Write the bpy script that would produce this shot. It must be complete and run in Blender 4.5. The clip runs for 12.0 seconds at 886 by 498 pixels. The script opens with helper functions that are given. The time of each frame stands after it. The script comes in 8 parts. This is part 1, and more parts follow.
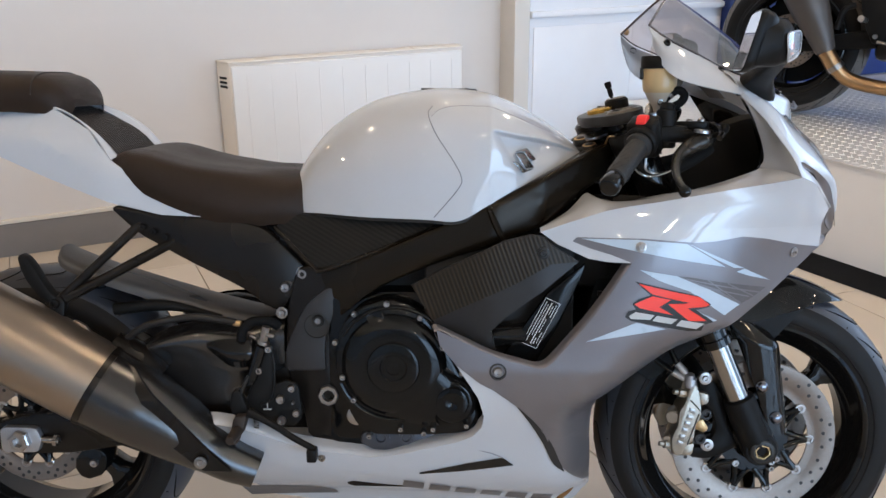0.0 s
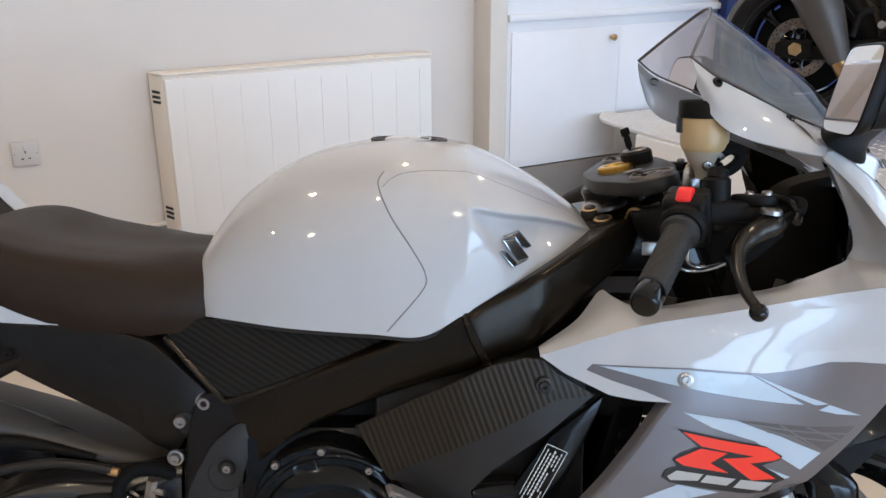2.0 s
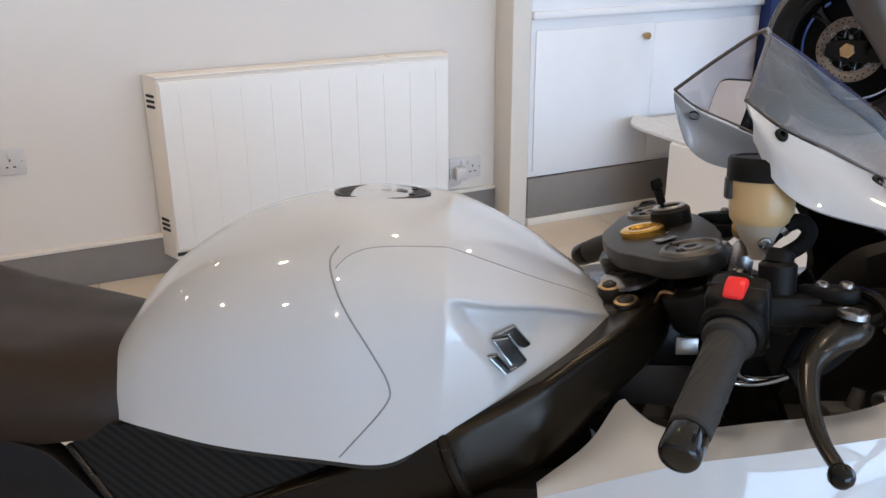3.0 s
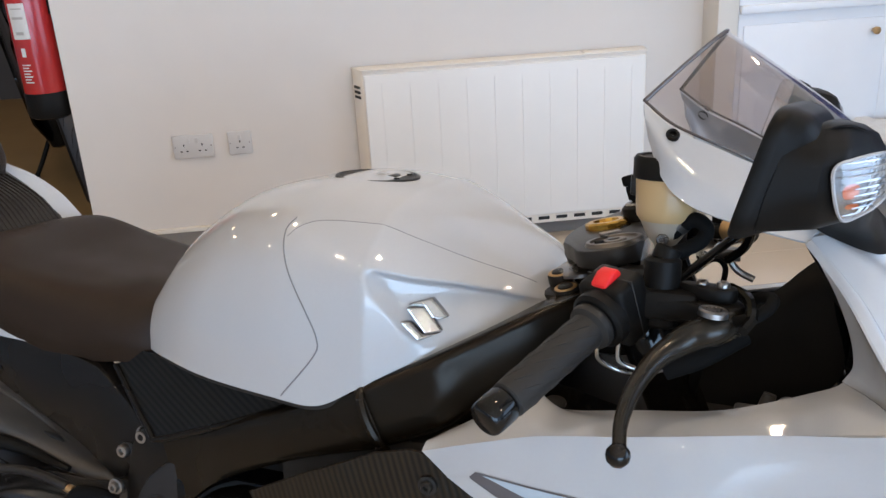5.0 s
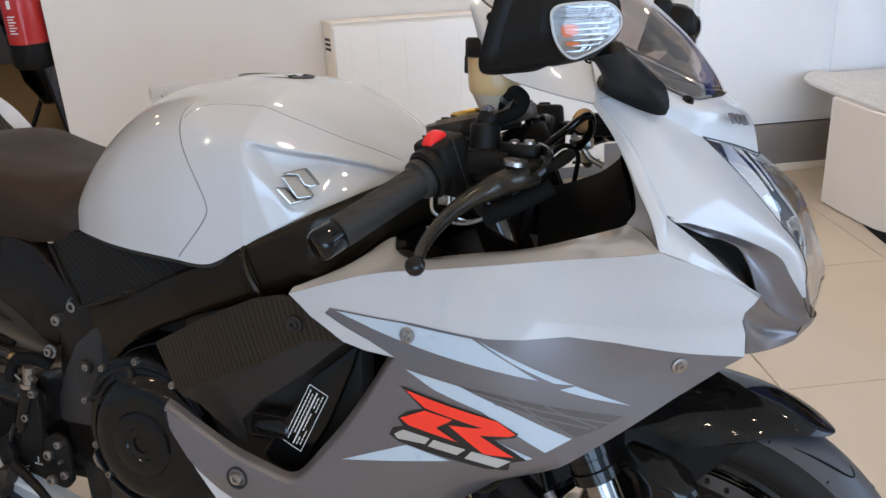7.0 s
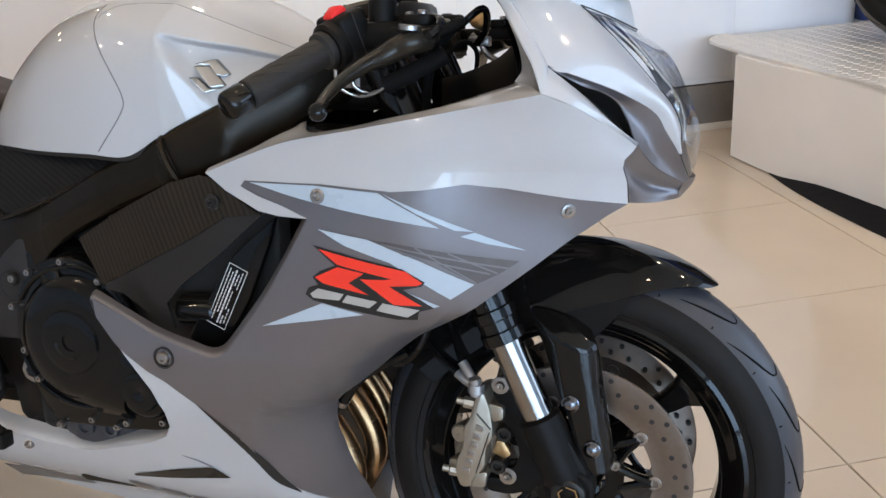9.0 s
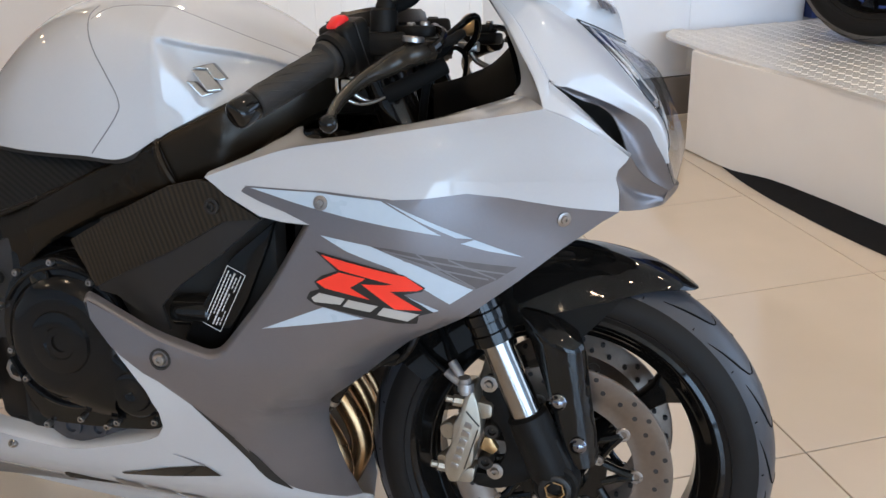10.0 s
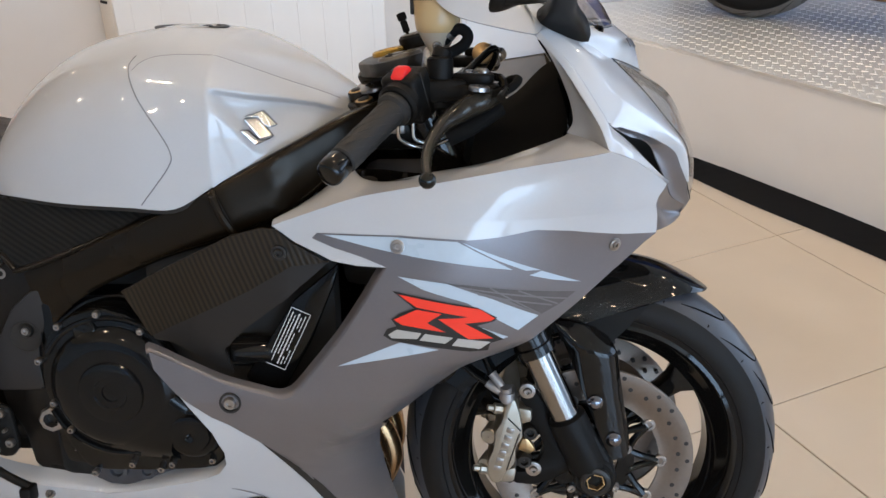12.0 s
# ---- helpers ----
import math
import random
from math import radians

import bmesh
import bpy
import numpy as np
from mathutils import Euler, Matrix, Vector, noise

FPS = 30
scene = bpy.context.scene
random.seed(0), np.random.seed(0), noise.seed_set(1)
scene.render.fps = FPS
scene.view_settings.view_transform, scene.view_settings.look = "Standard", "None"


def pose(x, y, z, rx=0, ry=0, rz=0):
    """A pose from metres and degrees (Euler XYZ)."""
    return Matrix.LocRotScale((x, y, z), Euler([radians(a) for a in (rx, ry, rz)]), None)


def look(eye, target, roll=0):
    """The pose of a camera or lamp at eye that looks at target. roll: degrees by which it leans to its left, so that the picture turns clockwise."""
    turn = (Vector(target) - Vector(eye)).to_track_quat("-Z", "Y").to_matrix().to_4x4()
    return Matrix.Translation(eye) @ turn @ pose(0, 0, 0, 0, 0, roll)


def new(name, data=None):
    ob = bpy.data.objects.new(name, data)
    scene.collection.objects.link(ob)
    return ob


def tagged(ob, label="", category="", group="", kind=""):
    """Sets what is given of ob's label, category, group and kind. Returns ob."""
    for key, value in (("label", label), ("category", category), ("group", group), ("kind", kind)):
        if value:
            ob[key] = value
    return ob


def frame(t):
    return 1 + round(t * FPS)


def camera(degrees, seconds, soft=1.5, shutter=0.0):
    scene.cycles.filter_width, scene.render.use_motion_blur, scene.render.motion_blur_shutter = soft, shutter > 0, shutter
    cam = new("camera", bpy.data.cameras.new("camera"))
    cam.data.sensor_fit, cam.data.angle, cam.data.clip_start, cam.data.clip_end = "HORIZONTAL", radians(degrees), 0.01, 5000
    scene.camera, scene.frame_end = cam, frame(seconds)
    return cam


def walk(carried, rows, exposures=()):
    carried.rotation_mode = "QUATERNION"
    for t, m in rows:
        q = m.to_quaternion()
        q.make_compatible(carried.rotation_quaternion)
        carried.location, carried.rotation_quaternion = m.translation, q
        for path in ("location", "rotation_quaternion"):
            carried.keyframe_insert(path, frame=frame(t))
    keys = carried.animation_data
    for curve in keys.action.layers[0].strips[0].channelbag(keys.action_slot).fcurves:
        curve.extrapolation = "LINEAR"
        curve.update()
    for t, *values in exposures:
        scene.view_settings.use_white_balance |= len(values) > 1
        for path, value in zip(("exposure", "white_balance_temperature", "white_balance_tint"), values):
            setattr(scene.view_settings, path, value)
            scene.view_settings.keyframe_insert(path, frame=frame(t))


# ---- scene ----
cam = camera(53.3, 12.0, soft=1.5)
PATH = [
    (0, (-0.5241, -1.5523, 1.2297), (-0.6066, 0.3212, 0.5344), -0.54),
    (0.5, (-0.5401, -1.4323, 1.2262), (-0.5839, 0.4408, 0.5264), -0.38),
    (1, (-0.5627, -1.3107, 1.2213), (-0.5584, 0.5624, 0.5202), 0.04),
    (1.5, (-0.5546, -1.1954, 1.2157), (-0.5417, 0.6800, 0.5211), 0.07),
    (2, (-0.5239, -1.0789, 1.2221), (-0.5454, 0.7913, 0.5138), -0.26),
    (2.5, (-0.5054, -0.9204, 1.2115), (-0.5242, 0.9481, 0.4984), -0.30),
    (3, (-0.4734, -0.8089, 1.2297), (-0.5639, 1.0495, 0.4962), -0.40),
    (5, (-0.1235, -0.8389, 1.2422), (-0.8184, 0.8895, 0.5144), -3.30),
    (5.5, (-0.0571, -0.8671, 1.2378), (-0.7907, 0.8451, 0.5097), -3.68),
    (6, (-0.0044, -0.8938, 1.2223), (-0.7486, 0.8114, 0.4886), -3.75),
    (6.5, (0.0432, -0.9273, 1.2008), (-0.6795, 0.7799, 0.4502), -3.48),
    (7, (0.0919, -0.9485, 1.1750), (-0.6198, 0.7537, 0.4029), -3.35),
    (7.5, (0.1337, -0.9618, 1.1414), (-0.5719, 0.7383, 0.3590), -3.55),
    (9.5, (0.1633, -1.0846, 1.0402), (-0.3576, 0.6882, 0.2747), -3.62),
    (10, (0.1081, -1.0922, 1.0889), (-0.3520, 0.6802, 0.2846), -2.47),
    (10.5, (0.0536, -1.1042, 1.1318), (-0.3509, 0.6718, 0.3058), -1.86),
    (11, (-0.0087, -1.1209, 1.1592), (-0.3444, 0.6648, 0.3233), -1.93),
    (11.5, (-0.0746, -1.1410, 1.1854), (-0.3119, 0.6504, 0.3282), -1.98),
    (12, (-0.1399, -1.1543, 1.2131), (-0.2699, 0.6253, 0.3097), -1.98),
]
walk(cam, [(t, look(e, g, r)) for t, e, g, r in PATH], [(0, -0.10, 5950, 15), (5.5, -0.14, 5950, 15), (7.5, -0.14, 6080, 15), (9.5, -0.08, 6130, 15), (12, -0.10, 6130, 15)])

# ---- light ----
world = bpy.data.worlds.new("daylight")
scene.world = world
world.use_nodes = True
wn = world.node_tree.nodes
sky = wn.new("ShaderNodeTexSky")
sky.sky_type, sky.sun_disc = "NISHITA", False
sky.sun_elevation, sky.sun_rotation = radians(38), radians(200)
wn["Background"].inputs["Strength"].default_value = 0.12
world.node_tree.links.new(sky.outputs["Color"], wn["Background"].inputs["Color"])

# the room is turned against the motorcycle: s runs along the back wall, d away from the shop window
ROOM = Matrix.Rotation(radians(27.25), 4, "Z")


def lamp(kind, m, energy, colour, **values):
    data = bpy.data.lights.new("lamp", kind)
    data.energy, data.color = energy, colour
    for key, value in values.items():
        if key == "size":
            data.size = value
        elif key == "size_y":
            data.shape, data.size_y = "RECTANGLE", value
        elif key == "angle":
            data.angle = value
        elif key == "radius":
            data.shadow_soft_size = value
        elif key == "disc":
            data.shape, data.size = "DISK", value
    ob = new("lamp", data)
    ob.matrix_world = m
    return ob


sun = lamp("SUN", look((0, 0, 9), (-3.0, 4.5, 0)), 0.8, (1.0, 0.95, 0.88), angle=radians(12))
# daylight in the two bays of the shop front and the side windows
for s0, w in ((-1.89, 2.20), (1.81, 4.7)):
    e = ROOM @ Vector((s0, -8.12, 1.37))
    lamp("AREA", look(e, e + (ROOM @ Vector((0, 1, -0.08)))), 300 * w / 4.7, (0.535, 0.768, 1.0), size=w, size_y=2.5)
e = ROOM @ Vector((4.52, -1.2, 1.37))
lamp("AREA", look(e, e + (ROOM @ Vector((-1, 0, -0.05)))), 105, (0.60, 0.78, 1.0), size=3.6, size_y=2.5)
# warm ceiling downlights
SPOTS = [(s, d) for s in (-3.9, -1.9, 0.1, 2.1) for d in (-7.1, -5.3, -3.5, -1.7, 0.1, 1.75)]
for s, d in SPOTS:
    e = ROOM @ Vector((s, d, 2.775))
    lamp("AREA", look(e, e - Vector((0, 0.0001, 1))), 8.8, (1.0, 0.76, 0.47), disc=0.10)
for s, d in ((-4.4, 4.2), (-2.6, 4.2), (-4.4, 5.6), (-2.6, 5.6)):
    e = ROOM @ Vector((s, d, 2.775))
    lamp("AREA", look(e, e - Vector((0, 0.0001, 1))), 2.6, (1.0, 0.68, 0.36), disc=0.15)


# ---- materials ----
def mat(name, colour, rough=0.5, metal=0.0, coat=0.0, vary=0.06, scale=40.0, bump=0.0, bump_scale=400.0,
        rough_vary=0.08, trans=0.0, alpha=1.0, spec=0.5, sheen=0.0, island=0.0, ior=1.45, object_random=0.0, coat_rough=0.06):
    """A principled material with colour and roughness that vary at two scales, and fine relief."""
    m = bpy.data.materials.new(name)
    m.use_nodes = True
    nt = m.node_tree
    b = nt.nodes["Principled BSDF"]
    link = nt.links.new
    co = nt.nodes.new("ShaderNodeTexCoord")
    n1 = nt.nodes.new("ShaderNodeTexNoise")
    n1.inputs["Scale"].default_value, n1.inputs["Detail"].default_value = scale, 6
    n2 = nt.nodes.new("ShaderNodeTexNoise")
    n2.inputs["Scale"].default_value, n2.inputs["Detail"].default_value = scale * 0.11, 3
    link(co.outputs["Object"], n1.inputs["Vector"])
    link(co.outputs["Object"], n2.inputs["Vector"])
    add = nt.nodes.new("ShaderNodeMath")
    add.operation = "ADD"
    link(n1.outputs["Fac"], add.inputs[0])
    link(n2.outputs["Fac"], add.inputs[1])
    if object_random:
        info = nt.nodes.new("ShaderNodeObjectInfo")
        mul = nt.nodes.new("ShaderNodeMath")
        mul.operation = "MULTIPLY_ADD"
        mul.inputs[1].default_value, mul.inputs[2].default_value = object_random, -object_random / 2
        link(info.outputs["Random"], mul.inputs[0])
        add2 = nt.nodes.new("ShaderNodeMath")
        link(add.outputs[0], add2.inputs[0])
        link(mul.outputs[0], add2.inputs[1])
        add = add2
    ramp = nt.nodes.new("ShaderNodeMapRange")
    ramp.inputs["From Min"].default_value, ramp.inputs["From Max"].default_value = 0.6, 1.4
    ramp.inputs["To Min"].default_value, ramp.inputs["To Max"].default_value = 1 - vary, 1 + vary
    link(add.outputs[0], ramp.inputs["Value"])
    mix = nt.nodes.new("ShaderNodeVectorMath")
    mix.operation = "SCALE"
    mix.inputs[0].default_value = colour
    link(ramp.outputs[0], mix.inputs["Scale"])
    link(mix.outputs[0], b.inputs["Base Color"])
    rr = nt.nodes.new("ShaderNodeMapRange")
    rr.inputs["From Min"].default_value, rr.inputs["From Max"].default_value = 0.3, 0.7
    rr.inputs["To Min"].default_value = max(0.02, rough * (1 - rough_vary))
    rr.inputs["To Max"].default_value = min(1, rough * (1 + rough_vary) + rough_vary * 0.02)
    link(n2.outputs["Fac"], rr.inputs["Value"])
    link(rr.outputs[0], b.inputs["Roughness"])
    b.inputs["Metallic"].default_value = metal
    b.inputs["Coat Weight"].default_value = coat
    b.inputs["Coat Roughness"].default_value = coat_rough
    b.inputs["Transmission Weight"].default_value = trans
    b.inputs["Alpha"].default_value = alpha
    b.inputs["Specular IOR Level"].default_value = spec
    b.inputs["Sheen Weight"].default_value = sheen
    b.inputs["IOR"].default_value = ior
    if bump:
        n3 = nt.nodes.new("ShaderNodeTexNoise")
        n3.inputs["Scale"].default_value, n3.inputs["Detail"].default_value = bump_scale, 4
        link(co.outputs["Object"], n3.inputs["Vector"])
        bp = nt.nodes.new("ShaderNodeBump")
        bp.inputs["Strength"].default_value, bp.inputs["Distance"].default_value = bump, 0.002
        link(n3.outputs["Fac"], bp.inputs["Height"])
        link(bp.outputs[0], b.inputs["Normal"])
    return m


def carbon_mat(name, dark, light, pitch, turn):
    """Woven carbon: fine slanting ribs, their sheen put in as alternate dark and light colour."""
    m = mat(name, dark, 0.38, metal=0.2, vary=0.1, spec=0.25)
    nt = m.node_tree
    b = nt.nodes["Principled BSDF"]
    co = nt.nodes.new("ShaderNodeTexCoord")
    mp = nt.nodes.new("ShaderNodeMapping")
    mp.inputs["Rotation"].default_value = (0, turn, 0)
    w = nt.nodes.new("ShaderNodeTexWave")
    w.wave_type, w.bands_direction = "BANDS", "X"
    w.inputs["Scale"].default_value = 0.314 / pitch
    w.inputs["Distortion"].default_value = 0.25
    w.inputs["Detail Scale"].default_value = 3
    mx = nt.nodes.new("ShaderNodeMix")
    mx.data_type = "RGBA"
    mx.inputs["A"].default_value, mx.inputs["B"].default_value = (*dark, 1), (*light, 1)
    nt.links.new(co.outputs["Object"], mp.inputs["Vector"])
    nt.links.new(mp.outputs[0], w.inputs["Vector"])
    nt.links.new(w.outputs["Fac"], mx.inputs["Factor"])
    nt.links.new(mx.outputs["Result"], b.inputs["Base Color"])
    bp = nt.nodes.new("ShaderNodeBump")
    bp.inputs["Strength"].default_value, bp.inputs["Distance"].default_value = 0.24, 0.001
    nt.links.new(w.outputs["Fac"], bp.inputs["Height"])
    nt.links.new(bp.outputs[0], b.inputs["Normal"])
    return m


def glow_mat(name, colour, strength):
    m = bpy.data.materials.new(name)
    m.use_nodes = True
    b = m.node_tree.nodes["Principled BSDF"]
    b.inputs["Base Color"].default_value = (*colour, 1)
    b.inputs["Emission Color"].default_value = (*colour, 1)
    b.inputs["Emission Strength"].default_value = strength
    return m


def smoke_mat(name, tint, gloss, rim):
    """Thin tinted plastic sheet: clear when seen square on, glossier when seen aslant."""
    m = bpy.data.materials.new(name)
    m.use_nodes = True
    nt = m.node_tree
    nt.nodes.remove(nt.nodes["Principled BSDF"])
    tr = nt.nodes.new("ShaderNodeBsdfTransparent")
    tr.inputs["Color"].default_value = (*tint, 1)
    gl = nt.nodes.new("ShaderNodeBsdfGlossy")
    gl.inputs["Color"].default_value, gl.inputs["Roughness"].default_value = (1, 1, 1, 1), 0.03
    lw = nt.nodes.new("ShaderNodeLayerWeight")
    lw.inputs["Blend"].default_value = 0.5
    pw = nt.nodes.new("ShaderNodeMath")
    pw.operation = "POWER"
    pw.inputs[1].default_value = 2.4
    ma = nt.nodes.new("ShaderNodeMath")
    ma.operation = "MULTIPLY_ADD"
    ma.inputs[1].default_value, ma.inputs[2].default_value = rim, gloss
    mx = nt.nodes.new("ShaderNodeMixShader")
    nt.links.new(lw.outputs["Facing"], pw.inputs[0])
    nt.links.new(pw.outputs[0], ma.inputs[0])
    nt.links.new(ma.outputs[0], mx.inputs["Fac"])
    nt.links.new(tr.outputs[0], mx.inputs[1])
    nt.links.new(gl.outputs[0], mx.inputs[2])
    nt.links.new(mx.outputs[0], nt.nodes["Material Output"].inputs["Surface"])
    return m


M_WALL = mat("wall_paint", (0.68, 0.645, 0.610), 0.75, vary=0.025, scale=6, bump=0.08, bump_scale=260)
# blue added to walls out of view, so the bike's flank reflects blue
M_SIDE = mat("side_wall_blue_tint", (0.46, 0.56, 0.68), 0.7, vary=0.03, scale=6)
# near-black: the back room's dimness is put into the wall colour
M_BACKWALL = mat("dim_back_wall", (0.07, 0.06, 0.055), 0.7, vary=0.05, scale=6)
M_CEIL = mat("ceiling_paint", (0.76, 0.715, 0.64), 0.8, vary=0.02, scale=4)
M_TRIM = mat("pilaster_paint", (0.70, 0.66, 0.60), 0.6, vary=0.03, scale=9, bump=0.05)
M_CAB = mat("cabinet_paint", (0.78, 0.80, 0.84), 0.5, vary=0.025, scale=8, bump=0.04)
M_BAND = mat("grey_skirting", (0.20, 0.185, 0.175), 0.55, vary=0.07, scale=14, bump=0.06)
M_TILE = mat("polished_tile", (0.57, 0.49, 0.395), 0.09, vary=0.05, scale=5, rough_vary=0.35, object_random=0.10)
M_GROUT = mat("grout", (0.26, 0.24, 0.21), 0.85, vary=0.1, scale=60)
M_PLINTH = mat("plinth_laminate", (0.82, 0.79, 0.76), 0.45, vary=0.03, scale=7)
M_KICK = mat("black_kickboard", (0.008, 0.008, 0.009), 0.65, vary=0.1, spec=0.12)
M_TREAD = mat("aluminium_tread", (0.72, 0.70, 0.665), 0.42, metal=0.45, vary=0.1, scale=30, bump=0.15, bump_scale=150)
M_BLUE = mat("blue_board", (0.012, 0.03, 0.14), 0.5, vary=0.08, scale=6)
M_RAD = mat("radiator_enamel", (0.80, 0.79, 0.77), 0.42, vary=0.02, scale=10)
M_RADTOP = mat("radiator_casing", (0.78, 0.73, 0.66), 0.45, vary=0.02, scale=10)
M_SOCKET = mat("socket_plastic", (0.58, 0.57, 0.565), 0.35, vary=0.02)
# near-black; also painted in place of shade in holes, slots and recesses
M_DARK = mat("black_gap", (0.014, 0.013, 0.012), 0.6, vary=0.1)
M_FRAMEALU = mat("window_frame", (0.10, 0.10, 0.11), 0.4, vary=0.05)
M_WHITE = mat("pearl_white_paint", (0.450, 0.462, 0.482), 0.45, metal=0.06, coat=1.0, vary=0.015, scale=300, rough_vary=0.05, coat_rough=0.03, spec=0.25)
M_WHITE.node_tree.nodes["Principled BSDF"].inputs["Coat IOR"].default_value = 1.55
M_GREY = mat("satin_grey_paint", (0.165, 0.157, 0.166), 0.36, metal=0.6, coat=0.2, vary=0.03, scale=300)
M_PALE = mat("pale_blue_decal", (0.40, 0.48, 0.56), 0.28, coat=0.6, vary=0.03, scale=120)
M_HATCH = mat("dark_hatch_decal", (0.085, 0.078, 0.078), 0.4, coat=0.3, vary=0.15, scale=90)
M_RED = mat("red_decal", (0.80, 0.035, 0.015), 0.33, coat=0.3, vary=0.03)
M_BLACKDECAL = mat("black_decal", (0.012, 0.012, 0.012), 0.35, vary=0.05)
M_SILVER = mat("silver_decal", (0.42, 0.41, 0.39), 0.4, metal=0.3, vary=0.05)
M_GLOSSBLACK = mat("gloss_black", (0.006, 0.0055, 0.005), 0.06, spec=0.35, vary=0.08, scale=60)
# frame black made lighter: window light on the facet put into the colour
M_FRAMELIT = mat("satin_frame_lit", (0.013, 0.012, 0.0125), 0.42, vary=0.08, scale=50, bump=0.05)
M_FRAME = mat("satin_black_frame", (0.0080, 0.0063, 0.0050), 0.27, metal=0.15, vary=0.10, scale=50, bump=0.03, spec=0.28)
M_SWING = mat("gloss_black_swingarm", (0.010, 0.009, 0.0085), 0.24, vary=0.08, scale=40, spec=0.9)
M_SATIN = mat("satin_dark_plastic", (0.013, 0.0115, 0.0105), 0.36, vary=0.10, scale=60, bump=0.03, spec=0.4)
M_PEG = mat("brown_black_rubber", (0.020, 0.013, 0.009), 0.6, vary=0.15, scale=60)
# copy of the frame black, its brown tint painting in a warm ceiling sheen
M_SPAR = mat("warm_sheen_spar", (0.0150, 0.0110, 0.0068), 0.26, metal=0.45, vary=0.10, scale=50, bump=0.03, spec=0.25)
M_PLASTIC = mat("black_plastic", (0.007, 0.0066, 0.0062), 0.45, vary=0.12, scale=70, bump=0.06, bump_scale=900, spec=0.14)
M_CASE = mat("black_engine_case", (0.004, 0.004, 0.004), 0.12, vary=0.1, scale=60, bump=0.015, bump_scale=500, spec=0.28)
# sidewall darkened and tread tinted blue: window reflection put into the rubber's colour
M_SIDEWALL = mat("tyre_sidewall", (0.0085, 0.0075, 0.007), 0.55, spec=0.2, vary=0.12, scale=30, bump=0.05, bump_scale=500)
M_RUBBER = mat("tyre_rubber", (0.040, 0.043, 0.052), 0.40, vary=0.16, scale=25, bump=0.06, bump_scale=500)
# lighter copy of the tyre rubber, with the platform's brighter light put into it
M_RUBBERLIT = mat("lit_tyre_rubber", (0.12, 0.108, 0.096), 0.6, vary=0.16, scale=25, bump=0.06, bump_scale=500)
M_SMOKEGREY = mat("smoke_grey_muffler", (0.075, 0.066, 0.060), 0.42, metal=0.3, vary=0.1, scale=20)
M_RUBBERDARK = mat("groove_rubber", (0.006, 0.006, 0.006), 0.8, vary=0.1, spec=0.1)
M_GRIP = mat("grip_rubber", (0.014, 0.0135, 0.013), 0.6, vary=0.15, scale=80, bump=0.3, bump_scale=700)
M_SEAT = mat("seat_vinyl", (0.022, 0.0140, 0.0095), 0.44, spec=0.16, vary=0.10, scale=120, bump=0.22, bump_scale=1300)
M_SEATGREY = mat("seat_side_vinyl", (0.024, 0.020, 0.018), 0.42, spec=0.3, vary=0.08, scale=120, bump=0.2, bump_scale=1300)
# grey that paints the shade in the tank seams and a belly crease
M_SEAM = mat("seam_shade", (0.20, 0.20, 0.21), 0.5, vary=0.05)
M_HUGGER = mat("grey_hugger_plastic", (0.075, 0.068, 0.062), 0.5, vary=0.10, scale=60, bump=0.06, bump_scale=900)
M_CARBON = carbon_mat("carbon_panel", (0.0120, 0.0090, 0.0062), (0.0300, 0.0215, 0.0125), 0.0070, 0.35)
M_CARBON2 = carbon_mat("carbon_side", (0.003, 0.003, 0.003), (0.012, 0.011, 0.0095), 0.0075, 1.1)
M_TITAN = mat("titanium_muffler", (0.27, 0.22, 0.175), 0.33, metal=0.9, vary=0.10, scale=9, bump=0.04, bump_scale=300)
M_HEADER = mat("heat_tinted_pipe", (0.36, 0.22, 0.11), 0.28, metal=0.95, vary=0.25, scale=18)
M_CHROME = mat("chrome", (0.44, 0.43, 0.42), 0.09, metal=1.0, vary=0.03)
M_DOME = mat("dark_chrome", (0.17, 0.17, 0.19), 0.14, metal=1.0, vary=0.05)
M_FORK = mat("fork_chrome", (0.27, 0.255, 0.24), 0.13, metal=1.0, vary=0.06)
M_CAP = mat("fork_cap_steel", (0.15, 0.13, 0.11), 0.32, metal=0.9, vary=0.12, scale=60)
M_EMBLEM = mat("satin_chrome", (0.40, 0.39, 0.38), 0.16, metal=1.0, vary=0.05)
M_STEEL = mat("zinc_steel", (0.31, 0.29, 0.275), 0.28, metal=0.95, vary=0.12, scale=90)
M_DISC = mat("brake_disc_steel", (0.185, 0.155, 0.132), 0.36, metal=0.85, vary=0.10, scale=160, bump=0.1, bump_scale=900)
M_CALIPER = mat("caliper_alloy", (0.33, 0.30, 0.25), 0.38, metal=0.8, vary=0.12, scale=60, bump=0.08)
M_ALLOY = mat("cast_alloy", (0.35, 0.35, 0.36), 0.42, metal=0.8, vary=0.15, scale=50, bump=0.12)
M_SUMP = mat("dull_sump_alloy", (0.065, 0.068, 0.078), 0.45, metal=0.6, vary=0.2, scale=50, bump=0.12)
M_GOLD = mat("gold_anodised", (0.62, 0.36, 0.07), 0.26, metal=0.95, vary=0.1, scale=70)
M_LEVER = mat("gloss_black_lever", (0.022, 0.019, 0.015), 0.24, metal=0.35, vary=0.1, scale=40)
M_CLAMP = mat("dark_grey_clamp", (0.020, 0.0185, 0.017), 0.42, metal=0.4, vary=0.12, scale=60, bump=0.06)
M_SWITCHRED = mat("red_switch", (0.75, 0.02, 0.02), 0.35, vary=0.05)
M_FLUID = mat("amber_reservoir", (0.56, 0.40, 0.20), 0.28, trans=0.2, vary=0.06, scale=30)
